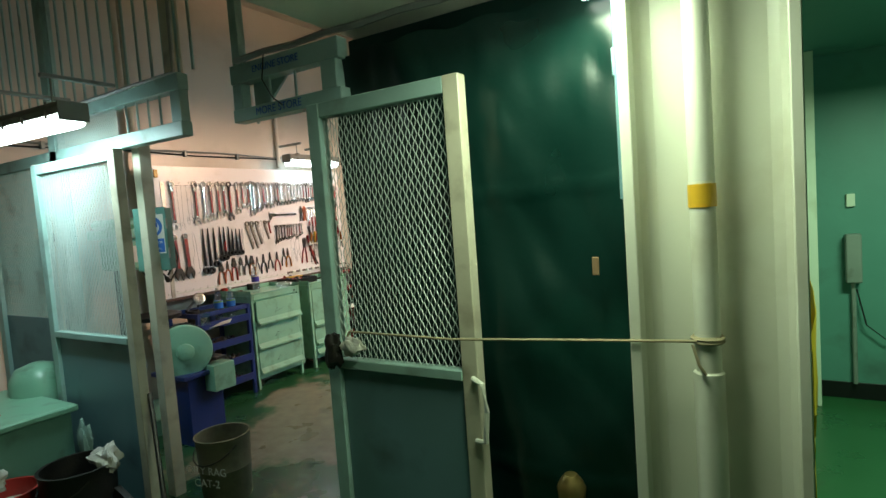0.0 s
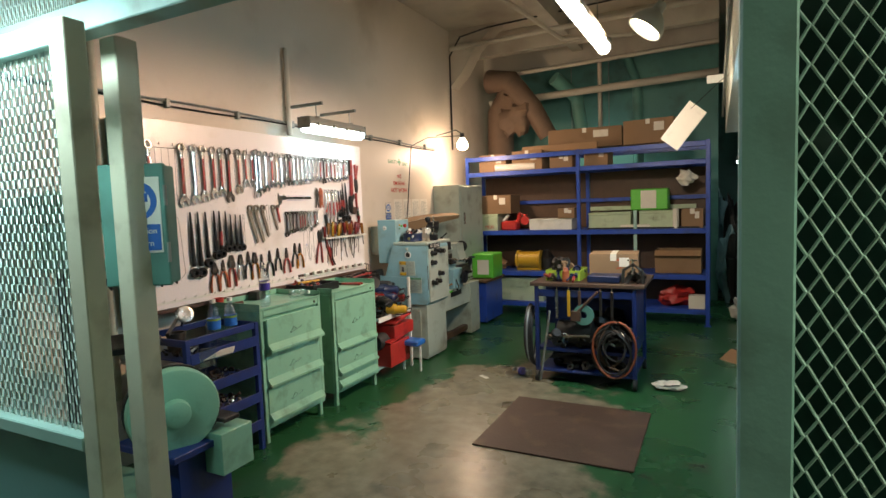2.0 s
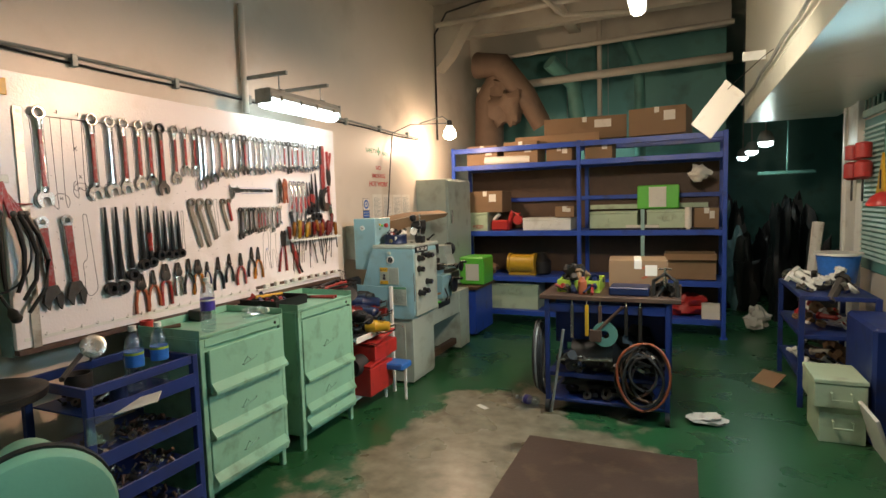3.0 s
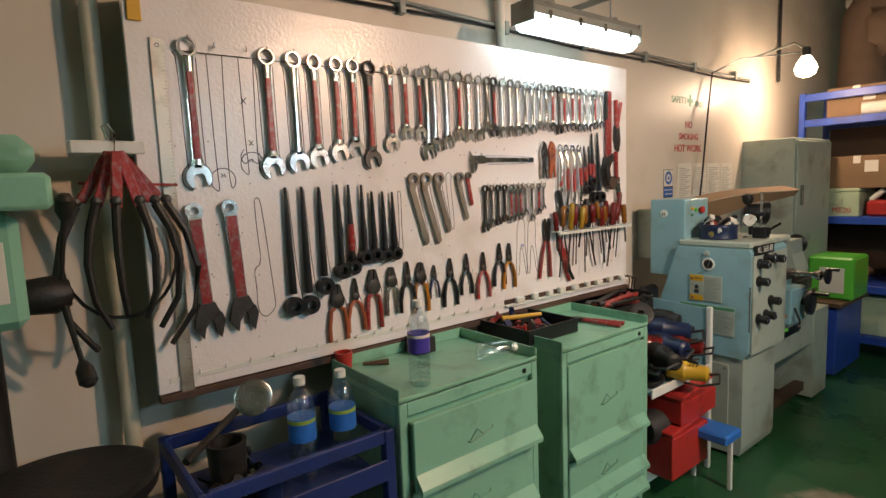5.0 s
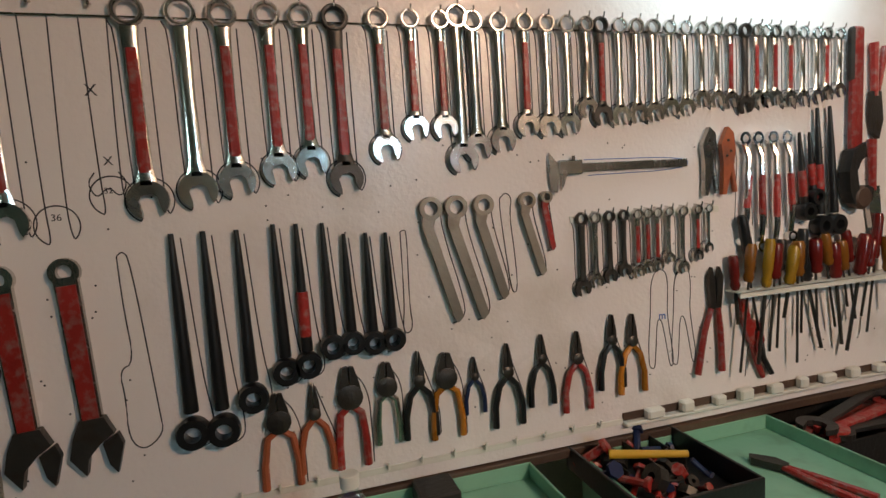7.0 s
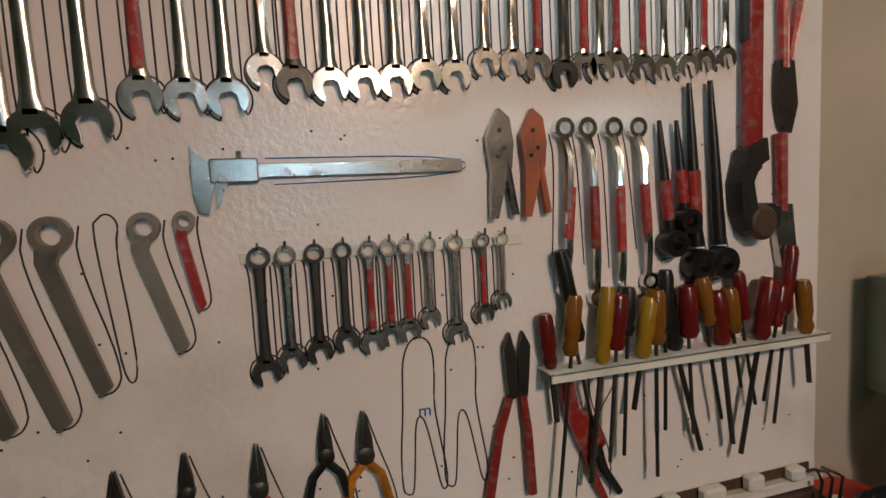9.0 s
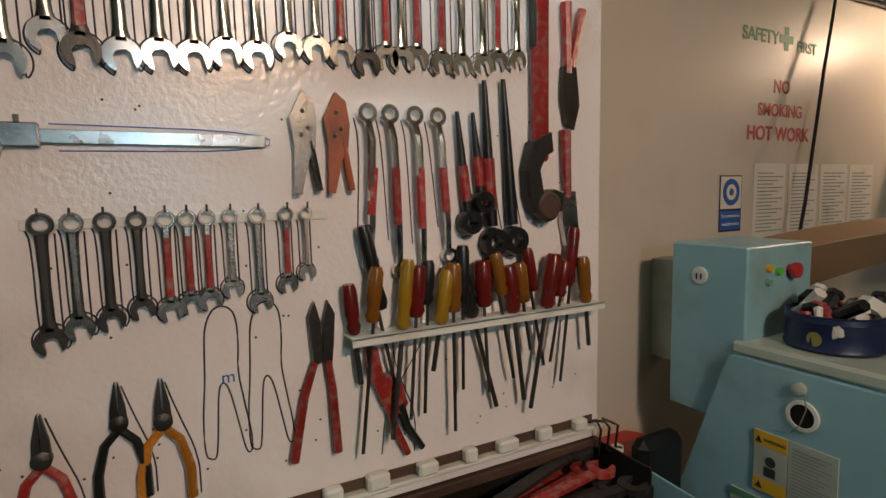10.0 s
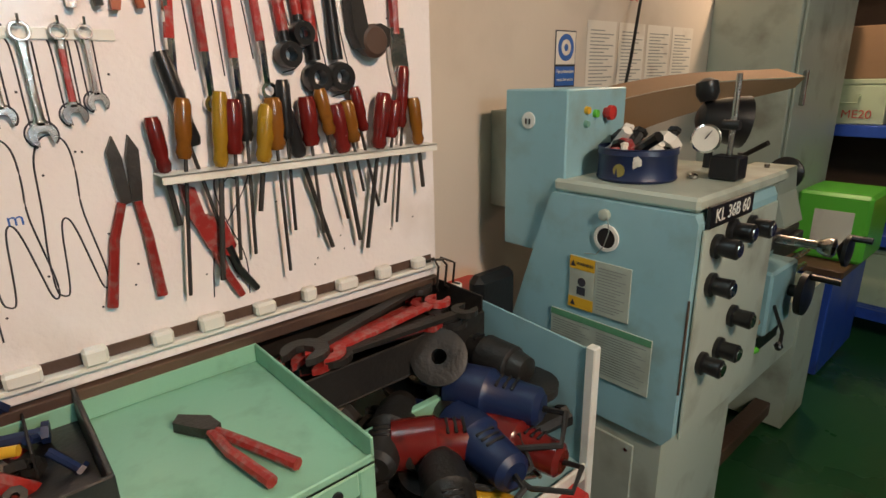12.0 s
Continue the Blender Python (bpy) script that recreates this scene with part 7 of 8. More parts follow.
for z0, z1, lab, y0 in ((0.36, 0.47, "red steel tool box with open lid", 4.98), (0.11, 0.32, "red steel tool box on the lower shelf", 4.90)):
    t = thing("tool_box", (-4.3, y0 + 0.17, z0), lab, "tool box", "red tool boxes")
    part("body", Kit().box(-4.42, -4.12, y0, y0 + 0.34, z0, z1, 0.005), REDBOX, t)
    part("lid", Kit().box(-0.15, 0.15, 0, 0.32, 0, 0.02, 0.004, pose(-4.27, y0, z1 + 0.003, 6 if z0 < 0.3 else 10)), REDBOX, t)
solid("tool_roll", Kit().lathe((-4.25, 4.86, 0.335), (0, 1, 0), [(0, 0.06), (0.02, 0.075), (0.34, 0.075), (0.36, 0.05)], 16), RUBBER, "black rolled sheet on tool boxes", "roll", smooth=True)
st = thing("blue_stool", (-4.1, 5.3, 0), "small blue stool with white legs", "stool")
part("seat", Kit().box(-4.20, -3.98, 5.14, 5.30, 0.25, 0.30, 0.01), LABELBLUE, st)
for xx in (-4.18, -4.0):
    part("leg", Kit().box(xx - 0.01, xx + 0.01, 5.21, 5.23, 0, 0.25), WHITE, st)

# things on the lathe
OLIVETAG = material("faded_yellow_print", (0.26, 0.22, 0.06), 0.5, 0, 0.3, 60, 0.05)
tin = thing("blue_tin", (-4.297, 5.69, 1.191), "round blue tin full of cutting bits", "tin")
part("tin_body", Kit().lathe((-4.297, 5.69, 1.192), (0, 0, 1), [(0, 0.097), (0.006, 0.1), (0.012, 0.097), (0.062, 0.096), (0.066, 0.099), (0.078, 0.097), (0.08, 0.1), (0.082, 0.096), (0.04, 0.09)], 32), BLUEPLASTIC, tin, "", True)
part("sticker", crumple((-4.252, 5.604, 1.245), 0.016, 0.004, 0.018, 15), PAPER, tin, "torn white paper", True)
part("badge", Kit().lathe((-4.290, 5.5945, 1.222), (0, -1, 0), [(0, 0.016), (0.001, 0.016)], 16), OLIVETAG, tin, "faded yellow badge")
clutter("cutting_bits", (-4.36, -4.235, 5.63, 5.75, 1.245), 24, 0.034, (BLACK, STEEL, RED, PAPER), "cutting bits and holders in blue tin", 52)
dg = thing("dial_gauge", (-4.25, 6.05, 1.191), "dial gauge on a black magnetic base", "gauge")
part("magnet_base", Kit().box(-4.27, -4.20, 5.96, 6.02, 1.192, 1.250, 0.004), BLACK, dg)
part("pillar", Kit().tube([(-4.235, 5.99, 1.250), (-4.235, 5.99, 1.445)], 0.007, 10), STEEL, dg, "", True)
part("clamp", Kit().lathe((-4.255, 5.98, 1.325), (1, 0, 0), [(0, 0.012), (0.04, 0.012)], 12), BLACK, dg, "", True)
part("case", Kit().lathe((-4.285, 5.965, 1.290), (0.25, -1, 0.1), [(-0.012, 0.03), (0.0, 0.036), (0.008, 0.036), (0.01, 0.032)], 26), CHROME, dg, "", True)
part("face", Kit().lathe((-4.2825, 5.955, 1.291), (0.25, -1, 0.1), [(0, 0.031), (0.001, 0.031)], 26), PAPER, dg)
part("needle", Kit().box(-0.001, 0.001, -0.001, 0, 0, 0.026, 0.0002, pose(-4.282, 5.9525, 1.291, 0, 35, 0)), INK, dg)
dg.location += Vector((0.111, -0.17, 0))
wlamp = thing("work_lamp", (-4.32, 6.12, 1.191), "black work lamp on the lathe headstock", "lamp")
part("shade", Kit().lathe((-4.33, 6.10, 1.325), (0.6, 0.5, -0.1), [(-0.07, 0.02), (-0.06, 0.04), (0.0, 0.06), (0.05, 0.07), (0.052, 0.055)], 20), BLACK, wlamp, "", True)
part("knob", Kit().lathe((-4.36, 6.06, 1.375), (-0.2, 0, 1), [(0, 0.02), (0.02, 0.03), (0.05, 0.028), (0.06, 0.01)], 16), BLACK, wlamp, "", True)
part("stem", Kit().tube([(-4.37, 6.12, 1.192), (-4.37, 6.12, 1.295)], 0.012, 8), BLACK, wlamp, "", True)
wlamp.location += Vector((0.13, -0.15, 0))
cs = thing("cardboard_sheet", (-4.5, 6.3, 1.15), "bent brown cardboard sheet leaning over the lathe", "cardboard")
part("sheet", Kit().sheet([[(-4.62 + 0.30 * u + 0.03 * v, 5.90 + 0.95 * u, 1.20 + 0.20 * u + 0.15 * v * (1 - 0.75 * u) + 0.02 * math.sin(4 * u)) for v in (0, 0.5, 1.0)] for u in [i / 12 for i in range(13)]]), CARD, cs)
part("fold", Kit().sheet([[(-4.59 + 0.30 * u - 0.10 * v, 5.90 + 0.95 * u, 1.352 + 0.09 * u + 0.03 * v + 0.02 * math.sin(4 * u)) for v in (0, 1.0)] for u in [i / 12 for i in range(13)]]), CARD, cs)
solid("top_knob", Kit().lathe((-4.19, 5.78, 1.191), (0, 0, 1), [(0, 0.013), (0.008, 0.013), (0.012, 0.006)], 14), STEEL, "small steel screw on the headstock", "screw", smooth=True)
solid("wooden_ladle", Kit().tube([(-4.16, 5.99, 0.66), (-4.12, 6.2, 0.68)], 0.012, 8).lathe((-4.17, 5.98, 0.645), (0, 0, 1), [(0, 0.03), (0.02, 0.045)], 16), CARD, "pale wooden brush in the chip tray", "brush", smooth=True)
solid("green_brush", Kit().tube([(-4.13, 5.99, 0.60), (-4.09, 6.14, 0.612)], 0.010, 8), GREEN, "green plastic brush handle on chip tray", "brush", smooth=True)
solid("chip_heap", crumple((-4.36, 6.3, 0.63), 0.16, 0.28, 0.05, 9), SOOT, "dark metal chips heaped in the lathe tray", "chips", smooth=True)
solid("red_can", Kit().lathe((-4.72, 5.50, 0.0), (0, 0, 1), [(0, 0.10), (0.82, 0.10), (0.83, 0.09)], 20), REDBOX, "red fire extinguisher bottle behind the lathe", "extinguisher", smooth=True)
solid("chair_back", Kit().box(-4.62, -4.56, 5.38, 5.54, 0.72, 0.92, 0.02), BLACK, "black padded chair back beside the lathe", "chair")

# eye protection box at the gate post
eb2 = thing("goggle_box", (-3.02, 1.885, 1.34), "teal steel goggle box with blue safety sign", "box")
part("body", Kit().box(-3.165, -2.98, 1.90, 1.96, 1.335, 1.69, 0.004), TEAL, eb2)
part("door", Kit().box(-3.17, -2.975, 1.885, 1.90, 1.33, 1.695, 0.004), TEAL, eb2)
part("hinge", Kit().tube([(-2.978, 1.89, 1.40), (-2.978, 1.89, 1.46)], 0.006, 8).tube([(-2.978, 1.89, 1.57), (-2.978, 1.89, 1.63)], 0.006, 8), GALV, eb2)
part("sign", Kit().box(-3.125, -2.99, 1.8825, 1.8845, 1.43, 1.655, 0.0005), PAPER, eb2)
part("disc", Kit().lathe((-3.0575, 1.8825, 1.585), (0, -1, 0), [(0, 0.058), (0.001, 0.058)], 28), BLUEINK, eb2)
part("head_mark", Kit().lathe((-3.0575, 1.8812, 1.582), (0, -1, 0), [(0, 0.040), (0.0008, 0.040)], 20), PAPER, eb2)
part("goggles", Kit().box(-3.09, -3.025, 1.8790, 1.8802, 1.582, 1.607, 0.0004), BLUEINK, eb2)
part("text_panel", Kit().box(-3.121, -2.994, 1.8812, 1.8822, 1.437, 1.515, 0.0003), BLUEINK, eb2)
words("protection", on(ON_Y, -3.0575, 1.8805, 1.495), 0.025, PAPER, eb2)
words("be worn", on(ON_Y, -3.0575, 1.8805, 1.458), 0.025, PAPER, eb2)

eb2.rotation_euler.z = radians(27)

# ---- tool trolley in the middle ----
ct = thing("tool_trolley", (-2.49, 5.6, 0), "dark blue steel tool trolley loaded with hoses", "trolley")
CX0, CX1, CY0, CY1 = -2.90, -2.10, 5.34, 5.98
for x in (CX0, CX1):
    for y in (CY0, CY1):
        part("upright", Kit().box(x - 0.016, x + 0.016, y - 0.016, y + 0.016, 0.08, 0.86), DARKBLUE, ct)
        part("wheel", Kit().lathe((x - 0.015, y, 0.05), (1, 0, 0), [(0, 0.02), (0, 0.05), (0.03, 0.05), (0.03, 0.02)], 18), RUBBER, ct, "", True)
part("top", Kit().box(CX0 - 0.05, CX1 + 0.08, CY0 - 0.03, CY1 + 0.03, 0.83, 0.86), RUST, ct)
part("rail", Kit().box(CX0, CX1, CY0 - 0.012, CY0 + 0.004, 0.74, 0.80), DARKBLUE, ct)
part("shelf", Kit().box(CX0, CX1, CY0, CY1, 0.27, 0.30), DARKBLUE, ct)
part("shelf", Kit().box(CX0, CX1, CY0, CY1, 0.09, 0.11), DARKBLUE, ct)
part("back_panel", Kit().box(CX0, CX1, 5.62, 5.63, 0.45, 0.83), DARKBLUE, ct)
part("side_panel", Kit().box(CX1 - 0.008, CX1, CY0 + 0.02, CY1 - 0.02, 0.30, 0.82), DARKBLUE, ct)
for i, (x, l, m2) in enumerate(((-2.72, 0.24, STEEL), (-2.62, 0.22, YELLOW), (-2.53, 0.26, RUST), (-2.36, 0.2, DARKSTEEL), (-2.27, 0.24, DARKSTEEL))):
    t = thing("hanging_tool", (x, 5.32, 0.8 - l), ("steel", "yellow", "brown", "dark", "dark")[i] + " bar tool hanging on the trolley", "hand tool", "tools on the trolley")
    part("shaft", Kit().box(x - 0.012, x + 0.012, 5.314, 5.326, 0.80 - l, 0.80, 0.003), m2, t)
    part("hook", Kit().tube([(x, 5.32, 0.8), (x, 5.325, 0.83)], 0.004, 6), STEEL, t)
solid("hammer", Kit().tube([(-2.55, 5.31, 0.62), (-2.38, 5.30, 0.80)], 0.011, 8).box(-2.60, -2.52, 5.29, 5.33, 0.55, 0.63), RUST, "hammer hanging across the trolley front", "hammer")
solid("teal_flange", Kit().ring(-2.50, 0.60, 0.03, 0.085, 5.31, 5.335).turn(Matrix(((0, 1, 0, 0), (1, 0, 0, 0), (0, 0, 1, 0), (0, 0, 0, 1)))), TEAL, "teal painted flange hung on the trolley", "flange")
ho = thing("hose_coil", (-2.25, 5.33, 0.1), "coil of brown and black hose on the trolley", "hose")
for i in range(7):
    q = 0.085 + 0.014 * i
    part("loop", Kit().tube([(-2.25 + q * math.cos(radians(a)) + 0.03 * math.sin(i * 2.1), 5.27 + 0.012 * (i % 3) + 0.01 * math.sin(radians(3 * a + 40 * i)), 0.33 + 0.03 * math.cos(i * 3.3) + 1.35 * q * math.sin(radians(a)) + 0.012 * math.sin(radians(2 * a + 70 * i))) for a in range(0, 361, 15)], 0.009, 6), (RUBBER, SOOT, RUST, RUBBER, RUST, SOOT, ORANGE)[i], ho, "", True)
ho2 = thing("cable_coil", (-2.95, 5.35, 0.1), "coil of black cable hung on the trolley side", "cable")
for i in range(5):
    part("loop", Kit().tube([(-2.94 - 0.012 * i, 5.42 + (0.12 + 0.012 * i) * math.cos(radians(a)), 0.36 + 0.25 * math.sin(radians(a)) + 0.01 * i) for a in range(0, 361, 18)], 0.009, 6), (RUBBER, SOOT, RUBBER, GALV, RUBBER)[i], ho2, "", True)
clutter("pipe_scraps", (-2.75, -2.35, 5.38, 5.6, 0.30), 26, 0.06, (DARKSTEEL, STEEL, SOOT), "pipes and scrap metal on the trolley shelf", 61)
clutter("hand_tools", (-2.88, -2.58, 5.38, 5.62, 0.862), 26, 0.04, (SOOT, DARKSTEEL, BLUEPLASTIC, RED), "greasy hand tools strewn on the trolley top", 63)
clutter("hand_tools", (-2.2, -2.06, 5.40, 5.66, 0.862), 14, 0.045, (SOOT, DARKSTEEL), "dark fittings at the trolley corner", 64)
clutter("pipe_scraps", (-2.84, -2.16, 5.33, 5.5, 0.34), 40, 0.07, (SOOT, RUBBER, DARKSTEEL, STEEL), "tangled dark pipes and hoses in the trolley", 65)
clutter("pipe_scraps", (-2.8, -2.2, 5.38, 5.8, 0.11), 26, 0.06, (SOOT, DARKSTEEL, RUST), "dark scrap metal on trolley bottom", 62)
bx = carton(-2.52, -2.12, 5.62, 5.95, 0.862, 1.08, CARD, "brown printed carton on the trolley top", 5)
for i in range(8):
    part("print_mark", Kit().box(-0.022, 0.022, -0.001, 0.001, -0.008, 0.008, 0.0003, pose(-2.47 + 0.07 * (i % 4), 5.612 - 0.002 * (i % 4) + 0.006 * (i % 4), 0.96 + 0.07 * (i // 4), 0, -20, 5)), ORANGE, bx)
cr = thing("lime_crate", (-2.68, 5.55, 0.862), "yellow-green plastic tray of tools on trolley", "tray")
part("base", Kit().box(-2.85, -2.55, 5.45, 5.75, 0.862, 0.87), LIME, cr)
for a in ((-2.85, -2.84, 5.45, 5.75), (-2.56, -2.55, 5.45, 5.75), (-2.84, -2.56, 5.45, 5.46), (-2.84, -2.56, 5.74, 5.75)):
    part("side", Kit().box(a[0], a[1], a[2], a[3], 0.87, 0.95), LIME, cr)
clutter("hand_tools", (-2.82, -2.58, 5.48, 5.7, 0.89), 16, 0.06, (STEEL, DARKSTEEL, CARD, BLUEPLASTIC), "hand tools sticking out of lime tray", 63)
solid("spray_can", Kit().lathe((-2.66, 5.40, 0.862), (0, 0, 1), [(0, 0.03), (0.09, 0.03), (0.10, 0.02), (0.12, 0.015)], 18), ORANGE, "small orange can with red cap on trolley", "can", smooth=True)
solid("blue_case", Kit().box(-2.48, -2.22, 5.38, 5.58, 0.862, 0.92, 0.008), BLUEPLASTIC, "flat dark blue case on the trolley top", "case")
cl = thing("pipe_clamp", (-2.12, 5.4, 0.862), "dark steel pipe clamp standing on the trolley", "clamp")
part("frame", Kit().tube([(-2.20, 5.40, 0.863), (-2.19, 5.40, 0.97), (-2.12, 5.40, 1.02), (-2.05, 5.40, 0.97), (-2.04, 5.40, 0.863)], 0.014, 8), DARKSTEEL, cl, "", True)
part("screw", Kit().tube([(-2.12, 5.40, 0.93), (-2.12, 5.40, 1.06)], 0.009, 8).tube([(-2.16, 5.40, 1.05), (-2.08, 5.40, 1.05)], 0.007, 8), STEEL, cl, "", True)
solid("puller_head", crumple((-2.76, 5.62, 0.99), 0.10, 0.07, 0.08, 17), SOOT, "dark casting lying on the lime tray", "casting", smooth=True)
bottle("water_bottle", (0, 0, 0), 0.2, 0.035, WHITE, PURPLE, "empty crumpled water bottle on the floor by trolley", Matrix.Translation((-2.99, 5.40, 0.036)) @ pose(0, 0, 0, 0, 90, 160))

# ---- aisle side ----
EX = -0.64
ep = thing("aisle_partition", (EX, 6.5, 0), "cream and green cage partition along the aisle", "partition", "", "structure")
part("panel", Kit().box(EX, EX + 0.03, 1.9, 7.1, 0.0, 2.12), CREAM, ep)
part("top_rail", Kit().box(EX - 0.02, EX + 0.04, 1.9, 7.1, 2.12, 2.18), FRAMEBLUE, ep)
for i in range(40):
    y = 3.0 + i * 0.105
    part("bar", Kit().tube([(EX, y, 2.18), (EX, y, 2.9)], 0.008, 6), FRAMEBLUE, ep)
part("post", Kit().box(EX - 0.05, EX + 0.05, 7.1, 7.16, 0, 2.9).box(EX - 0.03, EX + 0.03, 7.16, 7.5, 0, 2.9).box(EX - 0.05, EX + 0.05, 7.5, 7.56, 0, 2.9), WHITE, ep, "white steel channel column")
part("louvre_panel", Kit().box(EX - 0.012, EX - 0.002, 6.25, 7.05, 0.9, 2.1), TEAL, ep)
for i in range(28):
    part("louvre", Kit().box(-0.004, 0.004, 6.27, 7.03, -0.012, 0.012, 0.001, pose(EX - 0.02, 0, 1.0 + i * 0.038, 0, 30, 0)), FRAMEBLUE, ep)
tw = thing("aisle_tool_board", (EX, 5.3, 1.0), "white tool board with red edge and stencilled words", "tool board")
part("panel", Kit().box(EX - 0.02, EX - 0.001, 4.3, 6.15, 0.9, 2.06), BOARD, tw)
part("edge", Kit().box(EX - 0.03, EX - 0.001, 4.3, 6.15, 2.06, 2.10), REDBOX, tw)
words("M/E TOOLS", on(ON_NX, EX - 0.021, 5.65, 1.97), 0.10, REDINK, tw)
words("RETURN AFTER USED", on(ON_NX, EX - 0.021, 5.55, 1.85), 0.09, REDINK, tw)
r = random.Random(77)
for i in range(22):
    y, z = r.uniform(4.7, 6.1), r.uniform(1.05, 1.72)
    mt, nm = ((DARKSTEEL, "dark steel"), (SOOT, "greasy black"), (STEEL, "grey steel"), (RED, "red"))[i % 4]
    t = thing("hanging_tool", (EX - 0.03, y, z - 0.1), nm + " tool hanging on the aisle board", "hand tool", "tools on the aisle board")
    l = r.uniform(0.08, 0.22)
    part("shank", Kit().tube([(EX - 0.035, y, z), (EX - 0.04, y + r.uniform(-0.04, 0.04), z - l)], 0.009, 7), mt, t, "", True)
    part("head", Kit().lathe((EX - 0.045, y, z - l), (1, 0, 0), [(0, 0.012), (0, 0.03), (0.018, 0.03), (0.018, 0.012)], 12), mt, t, "", True)
bcut = thing("hanging_bolt_cutter", (EX - 0.05, 4.95, 1.1), "long red and black bolt cutter on aisle board", "cutter")
part("handle", Kit().tube([(EX - 0.04, 4.92, 2.0), (EX - 0.045, 4.98, 1.5)], 0.014, 8), RED, bcut, "", True)
part("handle", Kit().tube([(EX - 0.04, 5.0, 2.0), (EX - 0.045, 4.99, 1.5)], 0.014, 8), RED, bcut, "", True)
part("head", Kit().box(EX - 0.06, EX - 0.03, 4.93, 5.04, 1.2, 1.5, 0.01), SOOT, bcut)
solid("hose_loop", Kit().tube([(EX - 0.06, 5.15 + 0.12 * math.cos(radians(a)), 1.35 + 0.27 * math.sin(radians(a))) for a in range(0, 361, 15)], 0.016, 8), RUBBER, "black hose loop hung on aisle board", "hose", smooth=True)
solid("safety_helmet", Kit().lathe((EX - 0.09, 6.25, 1.42), (0, 0, 1), [(0, 0.10), (0.02, 0.10), (0.07, 0.07), (0.1, 0.02)], 18), REDBOX, "red safety helmet hung on the partition", "helmet", smooth=True)
ws = thing("warning_sign", (EX - 0.05, 6.45, 1.45), "folded yellow plastic warning sign", "sign")
part("board", Kit().prism([(6.35, 1.48), (6.55, 1.48), (6.42, 1.80)], EX - 0.06, EX - 0.045, "x"), YELLOW, ws)
part("mark", Kit().box(EX - 0.064, EX - 0.061, 6.42, 6.45, 1.54, 1.68, 0.001), INK, ws)
for y, nm in ((7.05, "red"), (6.75, "dark red")):
    t = thing("spray_gun", (EX - 0.1, y, 1.5), nm + " chain hoist hook block on the partition", "hoist")
    part("block", Kit().lathe((EX - 0.09, y, 1.62), (0, 0, 1), [(0, 0.03), (0.02, 0.06), (0.13, 0.06), (0.15, 0.03)], 16).lathe((EX - 0.09, y, 1.78), (0, 0, 1), [(0, 0.03), (0.01, 0.055), (0.12, 0.055), (0.13, 0.02)], 16), REDBOX, t, "", True)
    part("chain", Kit().tube([(EX - 0.09, y, 1.62), (EX - 0.09, y, 1.45)], 0.008, 6), DARKSTEEL, t)
solid("green_rope", Kit().tube([(EX - 0.06, 6.3 + 0.05 * math.cos(a * 0.7), 1.9 + 0.14 * math.sin(a * 0.7)) for a in range(0, 37)], 0.01, 6), TEAL, "teal rope coil hung on the partition", "rope", smooth=True)

at = thing("aisle_trolley", (-1.02, 6.45, 0), "blue steel shelf trolley loaded with parts", "trolley")
for x in (-1.24, -0.80):
    for y in (6.0, 6.9):
        part("upright", Kit().box(x - 0.018, x + 0.018, y - 0.018, y + 0.018, 0, 0.80), DARKBLUE, at)
for z in (0.2, 0.5, 0.775):
    part("shelf", Kit().box(-1.25, -0.79, 5.99, 6.91, z, z + 0.03), DARKBLUE, at)
clutter("machine_parts", (-1.2, -0.85, 6.05, 6.85, 0.81), 34, 0.07, (STEEL, DARKSTEEL, WHITE), "grey machine parts on trolley top", 71)
clutter("machine_parts", (-1.2, -0.85, 6.05, 6.85, 0.53), 24, 0.06, (CARD, REDBOX, WHITE), "mixed parts on trolley shelf", 72)
clutter("machine_parts", (-1.2, -0.85, 6.05, 6.85, 0.23), 24, 0.06, (CARD, WHITE, DARKSTEEL), "mixed parts on trolley bottom", 73)
vs = thing("blue_bucket", (-0.85, 6.5, 0.81), "blue bucket with white rim on the trolley", "bucket")
part("body", Kit().lathe((-0.88, 6.72, 0.81), (0, 0, 1), [(0, 0.12), (0.22, 0.15), (0.22, 0.14), (0.02, 0.11)], 22), LABELBLUE, vs, "", True)
part("rim", Kit().lathe((-0.88, 6.72, 1.03), (0, 0, 1), [(0, 0.15), (0, 0.165), (0.02, 0.165), (0.02, 0.15)], 22), WHITE, vs, "", True)
chest(-1.24, -1.0, 5.40, 5.75, 0.0, 0.22, PALE, "pale green steel box on the floor", "stacked_box")
chest(-1.27, -1.0, 5.38, 5.75, 0.222, 0.40, PALE, "pale green steel box stacked on another", "stacked_box")
solid("white_board_offcut", Kit().box(-0.01, 0.01, -0.2, 0.2, 0, 0.3, 0.003, pose(-0.95, 5.25, 0.0, 0, -18, 0)), PAPER, "white board offcut leaning by the boxes", "board")
solid("blue_drum", Kit().box(-0.98, -0.66, 5.4, 6.0, 0.0, 0.72, 0.02), DARKBLUE, "dark blue steel bin beside the trolley", "bin")
solid("cardboard_flap", Kit().box(-0.1, 0.1, -0.1, 0.1, 0, 0.004, 0.001, pose(-1.38, 6.5, 0.03, 0, -30, 45)), CARD, "loose cardboard flap on the floor", "cardboard")

